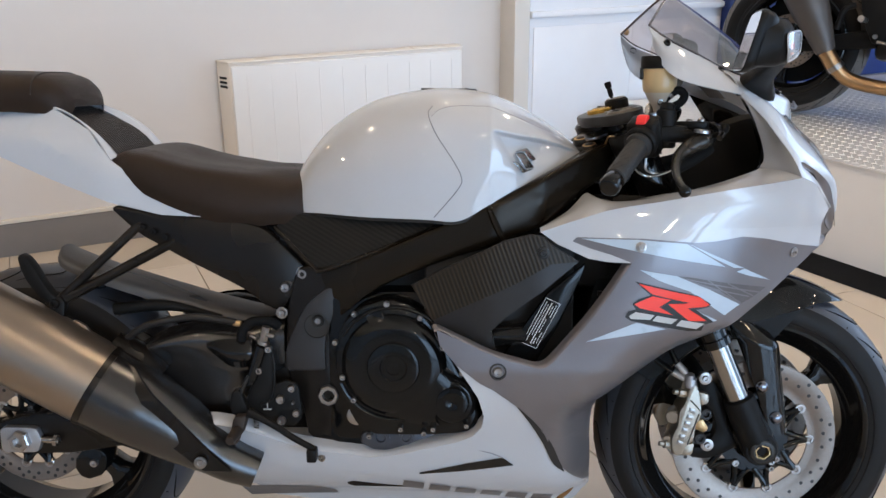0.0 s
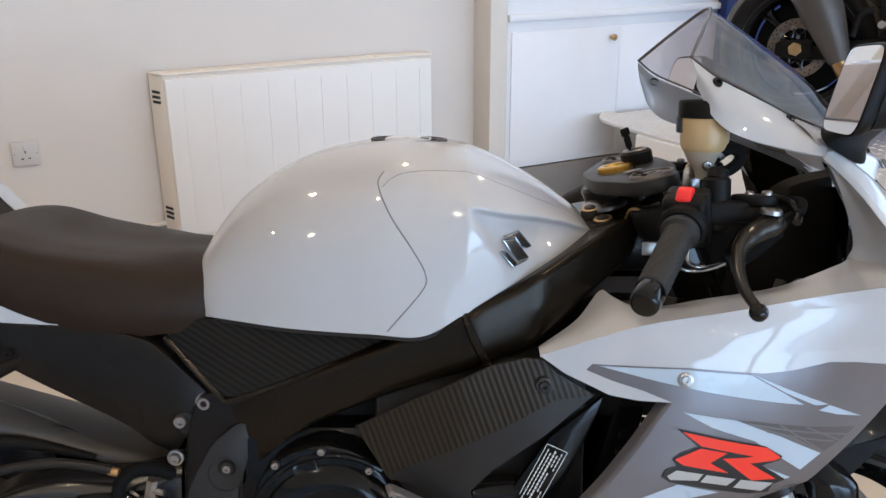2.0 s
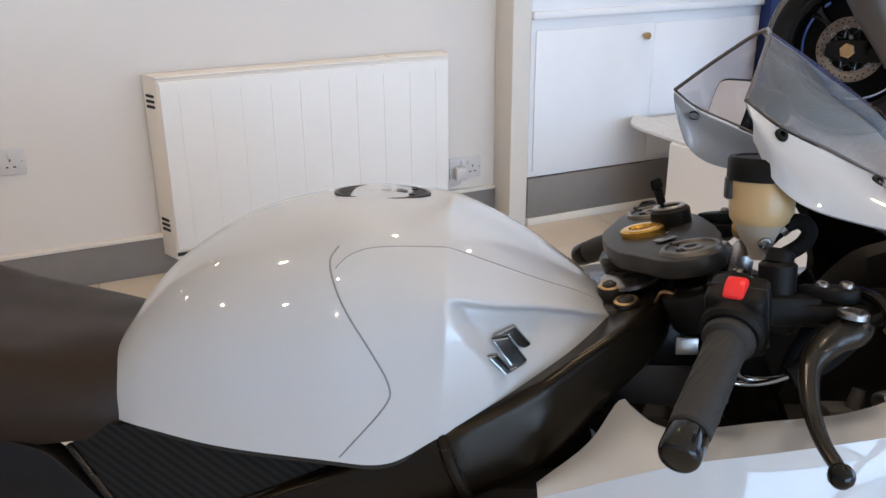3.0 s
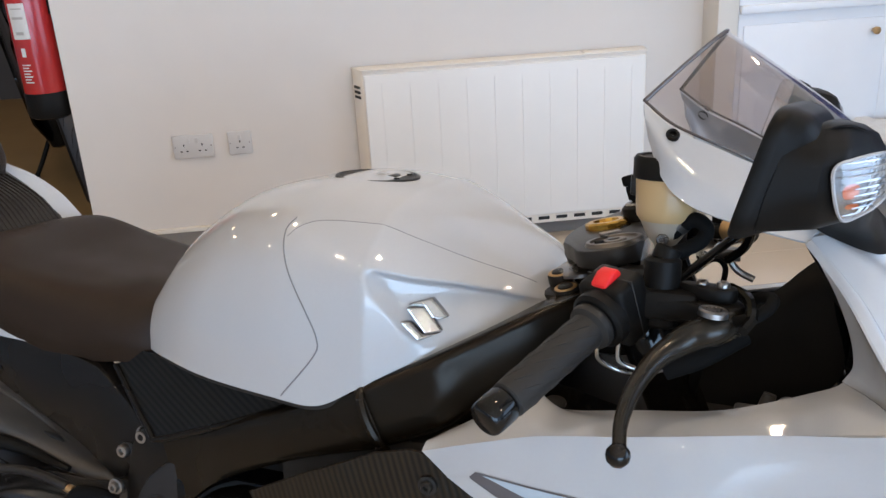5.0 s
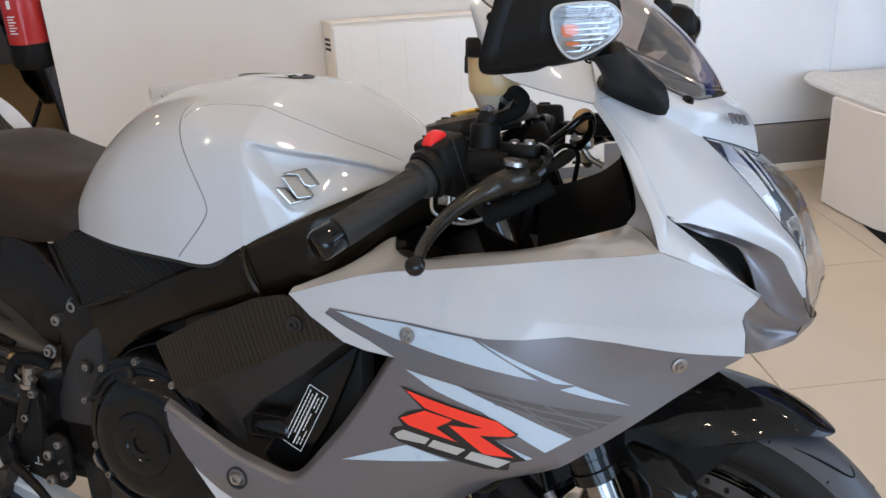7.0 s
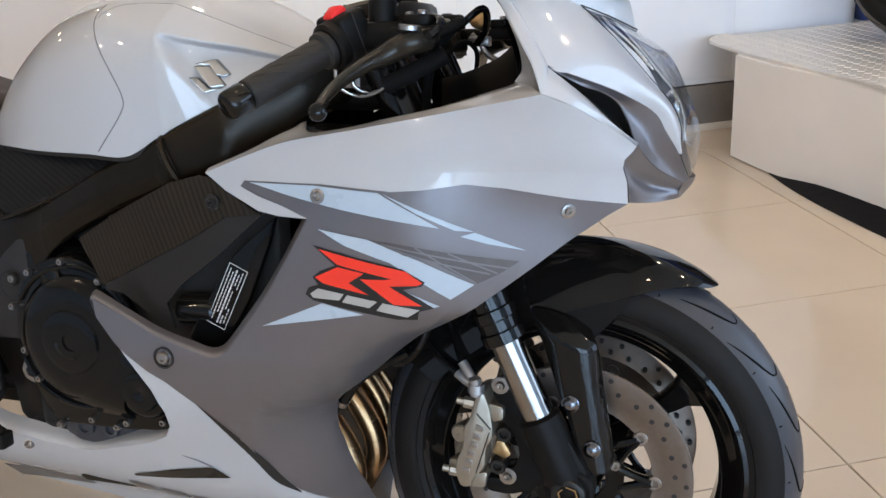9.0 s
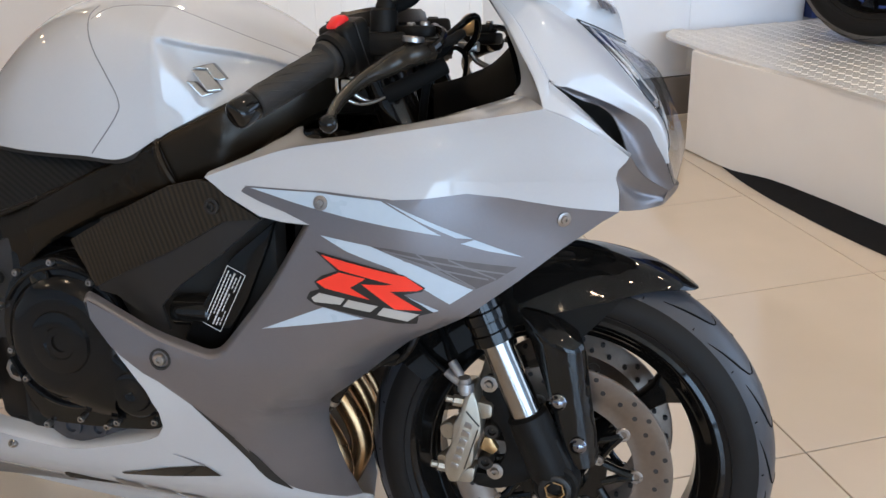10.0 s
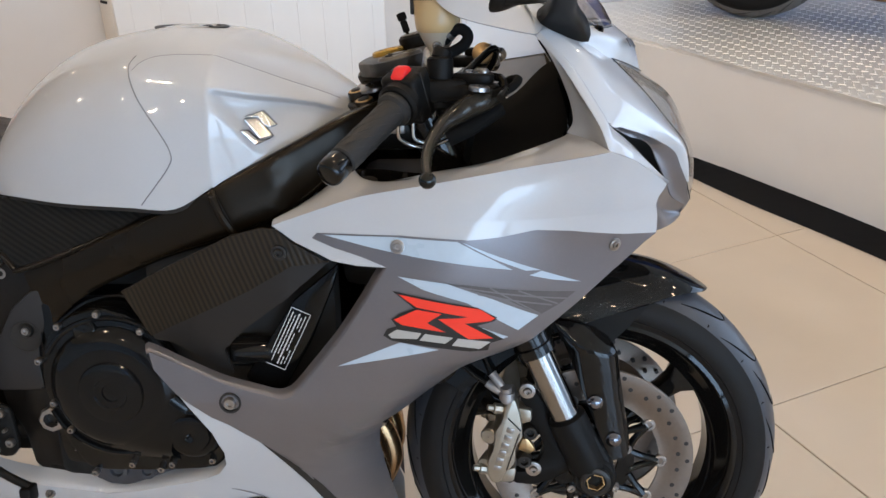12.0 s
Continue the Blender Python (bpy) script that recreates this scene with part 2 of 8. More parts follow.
M_FLUIDPALE = mat("pale_reservoir", (0.50, 0.44, 0.35), 0.35, trans=0.35, vary=0.05, scale=30)
M_SCREEN = smoke_mat("smoked_screen", (0.72, 0.66, 0.65), 0.06, 0.8)
M_SCREENEDGE = mat("screen_edge", (0.10, 0.085, 0.08), 0.2, vary=0.05)
M_LENS = smoke_mat("clear_lens", (0.92, 0.94, 0.96), 0.06, 0.6)
M_REFLECT = mat("reflector", (0.82, 0.83, 0.84), 0.35, metal=0.15, vary=0.08, scale=60)
M_LAMPCHROME = mat("lamp_chrome", (0.50, 0.50, 0.51), 0.14, metal=0.95, vary=0.2, scale=60)
M_BOWL = mat("indicator_bowl", (0.27, 0.265, 0.26), 0.3, metal=0.5, vary=0.35, scale=120, bump=0.3, bump_scale=300)
M_AMBER = mat("amber_bulb_patch", (0.62, 0.15, 0.045), 0.3, vary=0.25)
M_LENSRIM = mat("lens_rim", (0.42, 0.42, 0.43), 0.25, vary=0.1)
M_MIRROR = mat("mirror_glass", (0.9, 0.9, 0.9), 0.02, metal=1.0, vary=0.0, rough_vary=0.0)
M_LABEL = mat("white_label_ink", (0.62, 0.62, 0.62), 0.5, vary=0.03)
M_EXTRED = mat("extinguisher_red", (0.40, 0.018, 0.016), 0.25, coat=0.4, vary=0.05)
M_PAPER = mat("paper_label", (0.66, 0.66, 0.65), 0.6, vary=0.04)
M_BRASS = mat("brass_knob", (0.50, 0.33, 0.16), 0.35, metal=0.85, vary=0.1)
M_DIFFUSER = glow_mat("downlight_glow", (1.0, 0.82, 0.60), 6.0)
M_GLASS = smoke_mat("window_glass", (0.92, 0.96, 0.96), 0.04, 0.6)


# ---- mesh tools ----
def V(*a):
    return Vector(a)


def spline(pts, n, closed=False):
    """n points on a smooth curve through pts, evenly spread along it."""
    p = [Vector(q) for q in pts]
    if len(p) == 2:
        return [p[0].lerp(p[1], i / (n - 1)) for i in range(n)]
    k = len(p)
    fine = []
    spans = k if closed else k - 1
    for i in range(spans):
        a, b, c, d = ((p[(i + j) % k] for j in (-1, 0, 1, 2)) if closed else
                      (p[max(i - 1, 0)], p[i], p[i + 1], p[min(i + 2, k - 1)]))
        if not closed and i == 0:
            a = b * 2 - c
        if not closed and i == spans - 1:
            d = c * 2 - b
        for j in range(16):
            t = j / 16
            fine.append(0.5 * (2 * b + (c - a) * t + (2 * a - 5 * b + 4 * c - d) * t * t + (3 * b - a - 3 * c + d) * t ** 3))
    fine.append(p[0].copy() if closed else p[-1].copy())
    s = [0.0]
    for a, b in zip(fine, fine[1:]):
        s.append(s[-1] + (b - a).length)
    out, j = [], 0
    for i in range(n):
        w = s[-1] * i / (n if closed else n - 1)
        while j < len(s) - 2 and s[j + 1] < w:
            j += 1
        f = (w - s[j]) / max(s[j + 1] - s[j], 1e-9)
        out.append(fine[j].lerp(fine[j + 1], f))
    return out


def grid_bm(rows, close_v=False, close_u=False, caps=False):
    bm = bmesh.new()
    vs = [[bm.verts.new(q) for q in r] for r in rows]
    nu, nv = len(vs), len(vs[0])
    for i in range(nu if close_u else nu - 1):
        for j in range(nv if close_v else nv - 1):
            bm.faces.new((vs[i][j], vs[i][(j + 1) % nv], vs[(i + 1) % nu][(j + 1) % nv], vs[(i + 1) % nu][j]))
    if caps:
        bm.faces.new(vs[0])
        bm.faces.new(list(reversed(vs[-1])))
    bmesh.ops.remove_doubles(bm, verts=bm.verts, dist=1e-5)
    bmesh.ops.recalc_face_normals(bm, faces=bm.faces)
    return bm


def loft(curves, nu=16, nv=24, close_v=False, caps=False, linear=False):
    """A smooth surface through the curves."""
    c = [spline(q, nv, close_v) for q in curves]
    cols = [spline([r[j] for r in c], nu) for j in range(nv)]
    return grid_bm([[cols[j][i] for j in range(nv)] for i in range(nu)], close_v, caps=caps)


def loft_rows(sections, per=6, nu=80):
    """A surface through sections of equally many points; the points of all sections stay in line."""
    cols = []
    k = len(sections[0])
    for sec in sections:
        p = [Vector(q) for q in sec]
        out = []
        for i in range(k - 1):
            a, b, c, d = p[i - 1] if i else p[0] * 2 - p[1], p[i], p[i + 1], p[i + 2] if i < k - 2 else p[-1] * 2 - p[-2]
            for j in range(per):
                t = j / per
                out.append(0.5 * (2 * b + (c - a) * t + (2 * a - 5 * b + 4 * c - d) * t * t + (3 * b - a - 3 * c + d) * t ** 3))
        cols.append(out + [p[-1]])
    lines = [spline([c[j] for c in cols], nu) for j in range(len(cols[0]))]
    return grid_bm([[ln[i] for ln in lines] for i in range(nu)])


def thicken(bm, t):
    bmesh.ops.solidify(bm, geom=bm.faces[:], thickness=t)
    bmesh.ops.recalc_face_normals(bm, faces=bm.faces)
    return bm


def axes(d):
    d = Vector(d).normalized()
    a = d.orthogonal().normalized()
    return d, a, d.cross(a)


def tube(path, r, n=10, steps=None, closed=False, caps=True):
    """A round bar along a smooth path; r a number or one for each path point."""
    p = spline(path, steps or max(2, 6 * (len(path) - 1) + 1), closed)
    m = len(p)
    if isinstance(r, (int, float)):
        rr = [r] * m
    else:
        rr = [float(np.interp(i / (m - 1), np.linspace(0, 1, len(r)), r)) for i in range(m)]
    rows, side = [], None
    for i, q in enumerate(p):
        t = (p[(i + 1) % m] - p[i - 1]) if closed else (p[min(i + 1, m - 1)] - p[max(i - 1, 0)])
        t.normalize()
        side = t.orthogonal() if side is None else side - t * side.dot(t)
        side.normalize()
        up = t.cross(side)
        rows.append([q + (side * math.cos(a) + up * math.sin(a)) * rr[i] for a in (2 * math.pi * k / n for k in range(n))])
    return grid_bm(rows, True, closed, caps and not closed)


def lathe(profile, at, axis, n=32, caps=True):
    """Turned shape: profile of (distance along the axis, radius)."""
    d, a, b = axes(axis)
    at = Vector(at)
    rows = [[at + d * h + (a * math.cos(w) + b * math.sin(w)) * max(r, 1e-5) for w in (2 * math.pi * k / n for k in range(n))] for h, r in profile]
    return grid_bm(rows, True, False, caps)


def cyl(p0, p1, r0, r1=None, n=20, chamfer=0.0):
    p0, p1 = Vector(p0), Vector(p1)
    r1 = r0 if r1 is None else r1
    h = (p1 - p0).length
    c = chamfer
    prof = [(0, r0 - c), (c, r0), (h - c, r1), (h, r1 - c)] if c else [(0, r0), (h, r1)]
    return lathe(prof, p0, p1 - p0, n)


def block(x0, x1, y0, y1, z0, z1, bevel=0.004, seg=2):
    bm = bmesh.new()
    bmesh.ops.create_cube(bm, size=1)
    bmesh.ops.scale(bm, verts=bm.verts, vec=(x1 - x0, y1 - y0, z1 - z0))
    bmesh.ops.translate(bm, verts=bm.verts, vec=((x0 + x1) / 2, (y0 + y1) / 2, (z0 + z1) / 2))
    if bevel:
        bmesh.ops.bevel(bm, geom=bm.edges[:], offset=bevel, segments=seg, affect="EDGES", profile=0.5)
    return bm


def chaikin(poly, times=1, cut=0.25):
    for _ in range(times):
        out = []
        for a, b in zip(poly, poly[1:] + poly[:1]):
            out += [tuple(p + (q - p) * cut for p, q in zip(a, b)), tuple(p + (q - p) * (1 - cut) for p, q in zip(a, b))]
        poly = out
    return poly


def skin(poly, half, off=0.0, thick=0.003, step=0.02, side=-1, round_times=0, cut=0.2):
    """A curved panel: an outline in (x, z), laid on the surface y = side * half(x, z)."""
    poly = chaikin([tuple(p) for p in poly], round_times, cut) if round_times else poly
    bm = bmesh.new()
    bm.faces.new([bm.verts.new((x, 0, z)) for x, z in poly])
    bm.normal_update()
    bmesh.ops.triangulate(bm, faces=bm.faces[:], ngon_method="EAR_CLIP")
    xs, zs = [p[0] for p in poly], [p[1] for p in poly]
    for lo, hi, no in ((min(xs), max(xs), (1, 0, 0)), (min(zs), max(zs), (0, 0, 1))):
        w = lo + step / 2
        while w < hi:
            bmesh.ops.bisect_plane(bm, geom=bm.verts[:] + bm.edges[:] + bm.faces[:], plane_co=Vector(no) * w, plane_no=no)
            w += step
    for v in bm.verts:
        v.co.y = side * (half(v.co.x, v.co.z) + off)
    for f in bm.faces:
        f.normal_update()
        if f.normal.y * side < 0:
            f.normal_flip()
    if thick:
        n = len(bm.verts)
        top = bm.faces[:]
        got = bmesh.ops.extrude_face_region(bm, geom=top)
        moved = [g for g in got["geom"] if isinstance(g, bmesh.types.BMVert)]
        for v in moved:
            v.co.y -= side * thick
        bmesh.ops.recalc_face_normals(bm, faces=bm.faces)
    return bm


def extrude(poly, y0, y1, bevel=0.003, round_times=0, plane="xz"):
    """A slab with an outline in (x, z) between y0 and y1, edges rounded."""
    poly = chaikin([tuple(p) for p in poly], round_times) if round_times else poly
    bm = bmesh.new()
    mk = (lambda a, b: (a, y0, b)) if plane == "xz" else ((lambda a, b: (a, b, y0)) if plane == "xy" else (lambda a, b: (y0, a, b)))
    f = bm.faces.new([bm.verts.new(mk(a, b)) for a, b in poly])
    bm.normal_update()
    got = bmesh.ops.extrude_face_region(bm, geom=[f])
    d = {"xz": (0, y1 - y0, 0), "xy": (0, 0, y1 - y0), "yz": (y1 - y0, 0, 0)}[plane]
    bmesh.ops.translate(bm, verts=[g for g in got["geom"] if isinstance(g, bmesh.types.BMVert)], vec=d)
    bmesh.ops.recalc_face_normals(bm, faces=bm.faces)
    if bevel:
        es = [e for e in bm.edges if e.is_manifold and e.calc_face_angle(0) > 0.7]
        bmesh.ops.bevel(bm, geom=es, offset=bevel, segments=2, affect="EDGES", profile=0.5, clamp_overlap=True)
    return bm


def mirrored(bm):
    """The same mesh on the other side of y = 0."""
    c = bm.copy()
    for v in c.verts:
        v.co.y = -v.co.y
    bmesh.ops.reverse_faces(c, faces=c.faces[:])
    return c


def join(*bms):
    out = bmesh.new()
    for b in bms:
        me = bpy.data.meshes.new("join")
        b.to_mesh(me)
        out.from_mesh(me)
        bpy.data.meshes.remove(me)
    return out


def moved(bm, m):
    bmesh.ops.transform(bm, matrix=m, verts=bm.verts)
    return bm


def mesh_of(name, bm, material, smooth=True, sharp=38):
    me = bpy.data.meshes.new(name)
    if smooth:
        for f in bm.faces:
            f.smooth = True
        for e in bm.edges:
            if e.is_manifold and e.calc_face_angle(0) > radians(sharp):
                e.smooth = False
    bm.to_mesh(me)
    bm.free()
    me.materials.append(material)
    return me


def part(name, bm, material, parent, label="", smooth=True, sharp=38):
    ob = new(name, mesh_of(name, bm, material, smooth, sharp))
    ob.parent = parent
    return tagged(ob, label)


def thing(name, label, category, m=None, group="", kind=""):
    ob = new(name)
    ob.empty_display_size = 0.1
    if m is not None:
        ob.matrix_world = m
    return tagged(ob, label, category, group, kind)


def solid(name, bm, material, label, category, m=ROOM, kind="", smooth=True):
    ob = new(name, mesh_of(name, bm, material, smooth))
    ob.matrix_world = m
    return tagged(ob, label, category, "", kind)


# ---- the room ----
S0, S1, D0, D1, TOP = -6.0, 4.6, -8.2, 6.6, 2.8
WALL = 2.57
floor = solid("floor", block(S0, S1, D0, D1, -0.12, -0.006, 0), M_GROUT, "cream polished tile floor with grey grout", "floor", kind="structure")
solid("ceiling", block(S0, S1, D0, D1, TOP, TOP + 0.1, 0), M_CEIL, "warm beige ceiling with downlights", "ceiling", kind="structure")
solid("wall_north", block(-1.495, 0.835, WALL, WALL + 0.24, 0, TOP, 0), M_WALL, "white painted plaster wall with grey skirting", "wall", kind="structure")
solid("wall_north_end", block(0.835, S1, WALL, WALL + 0.24, 0, TOP, 0), M_WALL, "white painted plaster wall behind the display", "wall", kind="structure")
solid("wall_far", block(S0, -1.0, D1 - 0.1, D1, 0, TOP, 0), M_BACKWALL, "back showroom wall, dark in place of dim light", "wall", kind="structure")
solid("wall_back_room", block(-1.255, -1.015, WALL + 0.24, D1 - 0.1, 0, TOP, 0), M_BACKWALL, "back showroom side wall, dark in place of dim light", "wall", kind="structure")
solid("wall_west", block(S0 - 0.2, S0, D0, D1, 0, TOP, 0), M_SIDE, "unseen side wall, tinted blue for reflections", "wall", kind="structure")
solid("wall_east", join(block(S1, S1 + 0.2, D0, -3.05, 0, TOP, 0), block(S1, S1 + 0.2, 0.65, WALL + 0.24, 0, TOP, 0), block(S1, S1 + 0.2, -3.05, 0.65, 0, 0.1, 0), block(S1, S1 + 0.2, -3.05, 0.65, 2.64, TOP, 0)), M_SIDE, "unseen side wall, tinted blue for reflections", "wall", kind="structure")
# shop front: sill, lintel, piers and two glazed bays
solid("wall_south", join(block(S0, S1, D0 - 0.2, D0, 0, 0.1, 0), block(S0, S1, D0 - 0.2, D0, 2.64, TOP, 0), block(S0, -3.03, D0 - 0.2, D0, 0.1, 2.64, 0),
      block(-0.75, -0.61, D0 - 0.2, D0, 0.1, 2.64, 0), block(4.24, S1, D0 - 0.2, D0, 0.1, 2.64, 0)), M_SIDE, "unseen shop front wall around two windows, tinted blue for reflections", "wall", kind="structure")
for k, (a, b) in enumerate(((-3.03, -0.75), (-0.61, 4.24))):
    win = thing("window_%d" % (k + 1), "large shop window with dark aluminium frame", "window", ROOM, kind="structure")
    part("window_frame", join(block(a, b, D0 - 0.12, D0 - 0.06, 0.1, 0.16), block(a, b, D0 - 0.12, D0 - 0.06, 2.58, 2.64), block(a, a + 0.06, D0 - 0.12, D0 - 0.06, 0.16, 2.58),
         block(b - 0.06, b, D0 - 0.12, D0 - 0.06, 0.16, 2.58), block((a + b) / 2 - 0.03, (a + b) / 2 + 0.03, D0 - 0.12, D0 - 0.06, 0.16, 2.58)), M_FRAMEALU, win)
    for q in (0, 1):
        w = (b - a) / 2
        pane = part("pane", block(a + 0.03 + q * w, a + w - 0.03 + q * w, D0 - 0.095, D0 - 0.085, 0.13, 2.61, 0), M_GLASS, win)
        pane.visible_shadow = False
win = thing("window_3", "side shop window with dark aluminium frame", "window", ROOM, kind="structure")
part("window_frame", join(block(S1 + 0.06, S1 + 0.12, -3.05, 0.65, 0.1, 0.16), block(S1 + 0.06, S1 + 0.12, -3.05, 0.65, 2.58, 2.64), block(S1 + 0.06, S1 + 0.12, -1.23, -1.17, 0.16, 2.58)), M_FRAMEALU, win)
pane = part("pane", block(S1 + 0.085, S1 + 0.095, -3.05, 0.65, 0.13, 2.61, 0), M_GLASS, win)
pane.visible_shadow = False
solid("ground", block(-60, 60, -60, D0 - 0.2, -0.2, -0.1, 0), mat("paving", (0.28, 0.27, 0.26), 0.8, vary=0.15, scale=3), "grey paving outside the shop", "ground", kind="structure")
solid("floor_back", block(S0, -1.51, WALL + 0.03, D1 - 0.1, -0.005, 0.004, 0), mat("brown_vinyl", (0.27, 0.185, 0.085), 0.55, vary=0.12, scale=4, bump=0.05), "brown vinyl floor of the back showroom", "floor", kind="structure")
skirt = thing("baseboard", "dark grey skirting band along the white wall", "skirting", ROOM, kind="structure")
part("skirting_board", block(-1.497, 0.835, WALL - 0.018, WALL, 0, 0.135, 0.003), M_BAND, skirt)
part("cap_strip", block(-1.497, 0.835, WALL - 0.022, WALL, 0.135, 0.150, 0.002), M_TRIM, skirt)

# boxed-in cupboard with pilaster beside the wall
CAB = WALL - 0.14
solid("trim_pilaster", block(0.835, 0.913, CAB, WALL, 0, TOP, 0.003), M_TRIM, "beige painted pilaster at the wall corner", "pilaster", kind="structure")
cab = thing("cupboard", "white painted panelled cupboard with a small brass knob", "cupboard", ROOM)
part("body", block(0.915, 2.03, CAB + 0.004, WALL - 0.002, 0.20, TOP - 0.002, 0.003), M_CAB, cab)
part("ledge", block(0.915, 2.03, CAB - 0.016, CAB + 0.004, 0.815, 0.845, 0.006), M_CAB, cab)
part("door", block(0.934, 1.4798, CAB - 0.004, CAB + 0.004, 0.225, 0.772, 0.0012), M_CAB, cab)
part("door", block(1.4806, 2.02, CAB - 0.004, CAB + 0.004, 0.225, 0.772, 0.0012), M_CAB, cab)
part("knob", lathe([(0, 0.006), (0.012, 0.005), (0.016, 0.013), (0.028, 0.014), (0.034, 0.007)], (1.430, CAB - 0.004, 0.727), (0, -1, 0), 16), M_BRASS, cab, "small round brass knob")
part("plinth", block(0.915, 2.03, CAB - 0.006, WALL - 0.002, 0.03, 0.195, 0.002), M_BAND, cab, "dark grey plinth band")
part("toe_strip", block(0.915, 2.03, CAB - 0.014, WALL - 0.002, 0.0, 0.03, 0.002), M_TRIM, cab)
solid("backdrop_board", block(2.03, 4.55, CAB - 0.05, WALL - 0.002, 0.405, 2.2, 0.004), M_BLUE, "dark blue display board behind the platform", "display board")

# electric panel radiator
rad = thing("panel_radiator", "white electric panel radiator with vertical grooves on the wall", "radiator", ROOM)
RF, RB = WALL - 0.105, WALL - 0.012
part("body", extrude([(-0.487, RB), (0.605, RB), (0.592, RF + 0.012), (-0.452, RF + 0.012)], 0.070, 0.700, 0.005, plane="xy"), M_RADTOP, rad)
for i in range(15):
    part("vent_slot", block(-0.450 + i * 0.070, -0.407 + i * 0.070, RF + 0.0105, RF + 0.014, 0.084, 0.097, 0), M_DARK, rad)
part("front_panel", block(-0.447, 0.586, RF, RF + 0.016, 0.108, 0.690, 0.005, 3), M_RAD, rad, "white enamelled front panel")
for i in range(10):
    a = -0.385 + i * 0.1022
    part("groove", tube([(a, RF - 0.0002, 0.135), (a, RF - 0.0002, 0.655)], 0.0016, 6, 2), M_RAD, rad)
part("top_cap", extrude([(-0.489, RB), (0.607, RB), (0.594, RF + 0.006), (-0.455, RF + 0.006)], 0.700, 0.708, 0.003, plane="xy"), M_RADTOP, rad)
part("control_cover", block(0.36, 0.43, RF + 0.02, RB - 0.02, 0.704, 0.712, 0.003), M_RADTOP, rad)
for z in (0.60, 0.618, 0.636):
    part("vent_slot", moved(block(-0.002, 0.002, -0.022, 0.022, z, z + 0.009, 0), Matrix.Translation((-0.4710, RF + 0.052, 0)) @ Matrix.Rotation(radians(24.5), 4, "Z")), M_DARK, rad)
for z in (0.17, 0.188, 0.206):
    part("vent_slot", moved(block(-0.002, 0.002, -0.022, 0.022, z, z + 0.009, 0), Matrix.Translation((-0.4710, RF + 0.052, 0)) @ Matrix.Rotation(radians(24.5), 4, "Z")), M_DARK, rad)
for a in (-0.3, 0.42):
    part("bracket", block(a, a + 0.04, RB, WALL, 0.2, 0.6, 0.002), M_RADTOP, rad)


def socket(s, w, holes, label, z0=0.418):
    ob = thing("wall_socket", label, "socket", ROOM)
    part("plate", block(s, s + w, WALL - 0.011, WALL, z0, z0 + 0.086, 0.004), M_SOCKET, ob)
    for c in holes:
        for a, b, ww, hh in ((0, 0.012, 0.004, 0.009), (-0.011, -0.008, 0.008, 0.004), (0.011, -0.008, 0.008, 0.004)):
            part("pin_hole", block(s + c + a - ww / 2, s + c + a + ww / 2, WALL - 0.0125, WALL - 0.010, z0 + 0.032 + b, z0 + 0.032 + b + hh, 0), M_DARK, ob)
        part("switch", block(s + w / 2 + (c - w / 2) * 0.45 - 0.006, s + w / 2 + (c - w / 2) * 0.45 + 0.006, WALL - 0.0155, WALL - 0.010, z0 + 0.056, z0 + 0.076, 0.0015), M_SOCKET, ob)
    for c in (0.008, w - 0.008):
        part("screw", cyl((s + c, WALL - 0.0105, z0 + 0.043), (s + c, WALL - 0.0125, z0 + 0.043), 0.0025, n=8), M_STEEL, ob)


socket(-1.162, 0.146, (0.040, 0.106), "white double wall socket with two switches")
socket(-0.962, 0.086, (0.043,), "white single switched wall socket")
socket(0.632, 0.140, (0.038, 0.102), "white double wall socket beside the radiator", 0.193)
plug = thing("plug", "white mains plug with cable in the wall socket", "plug", ROOM)
part("plug_body", block(0.648, 0.694, WALL - 0.047, WALL - 0.0125, 0.196, 0.246, 0.006), M_SOCKET, plug)
part("cable", tube([(0.671, WALL - 0.03, 0.197), (0.668, WALL - 0.032, 0.178), (0.640, WALL - 0.034, 0.170), (0.598, WALL - 0.04, 0.178)], 0.0035, 8, 20), M_SOCKET, plug)

# display platform with a tread-plate top
EDGE = [Vector((0.150, 2.86, 0)), Vector((0.112, 2.700, 0)), Vector((0.114, 2.645, 0)), Vector((0.134, 2.592, 0))] + spline([(0.190, 2.485, 0), (0.32, 2.270, 0), (0.65, 1.78, 0), (0.98, 1.30, 0), (1.30, 0.72, 0), (1.62, -0.05, 0)], 32)
plat = thing("display_platform", "white display platform with aluminium tread-plate top and black kickboard", "platform", kind="structure")
far = [tuple(ROOM @ Vector(q)) for q in ((4.55, 0.2, 0), (4.55, CAB - 0.06, 0), (1.45, CAB - 0.06, 0))]


def band_of(points, lo, hi, push, thick):
    """An upright sheet along the platform's edge; lo and hi give its lower and upper rim."""
    rows = []
    for i, q in enumerate(points):
        t = (points[min(i + 1, len(points) - 1)] - points[max(i - 1, 0)]).normalized()
        n = Vector((t.y, -t.x, 0)) * -1
        w = i / (len(points) - 1)
        a, b = q - n * push, q - n * (push - thick)
        rows.append([Vector((a.x, a.y, lo(w))), Vector((a.x, a.y, hi(w))), Vector((b.x, b.y, hi(w))), Vector((b.x, b.y, lo(w)))])
    return grid_bm(rows, True, caps=True)


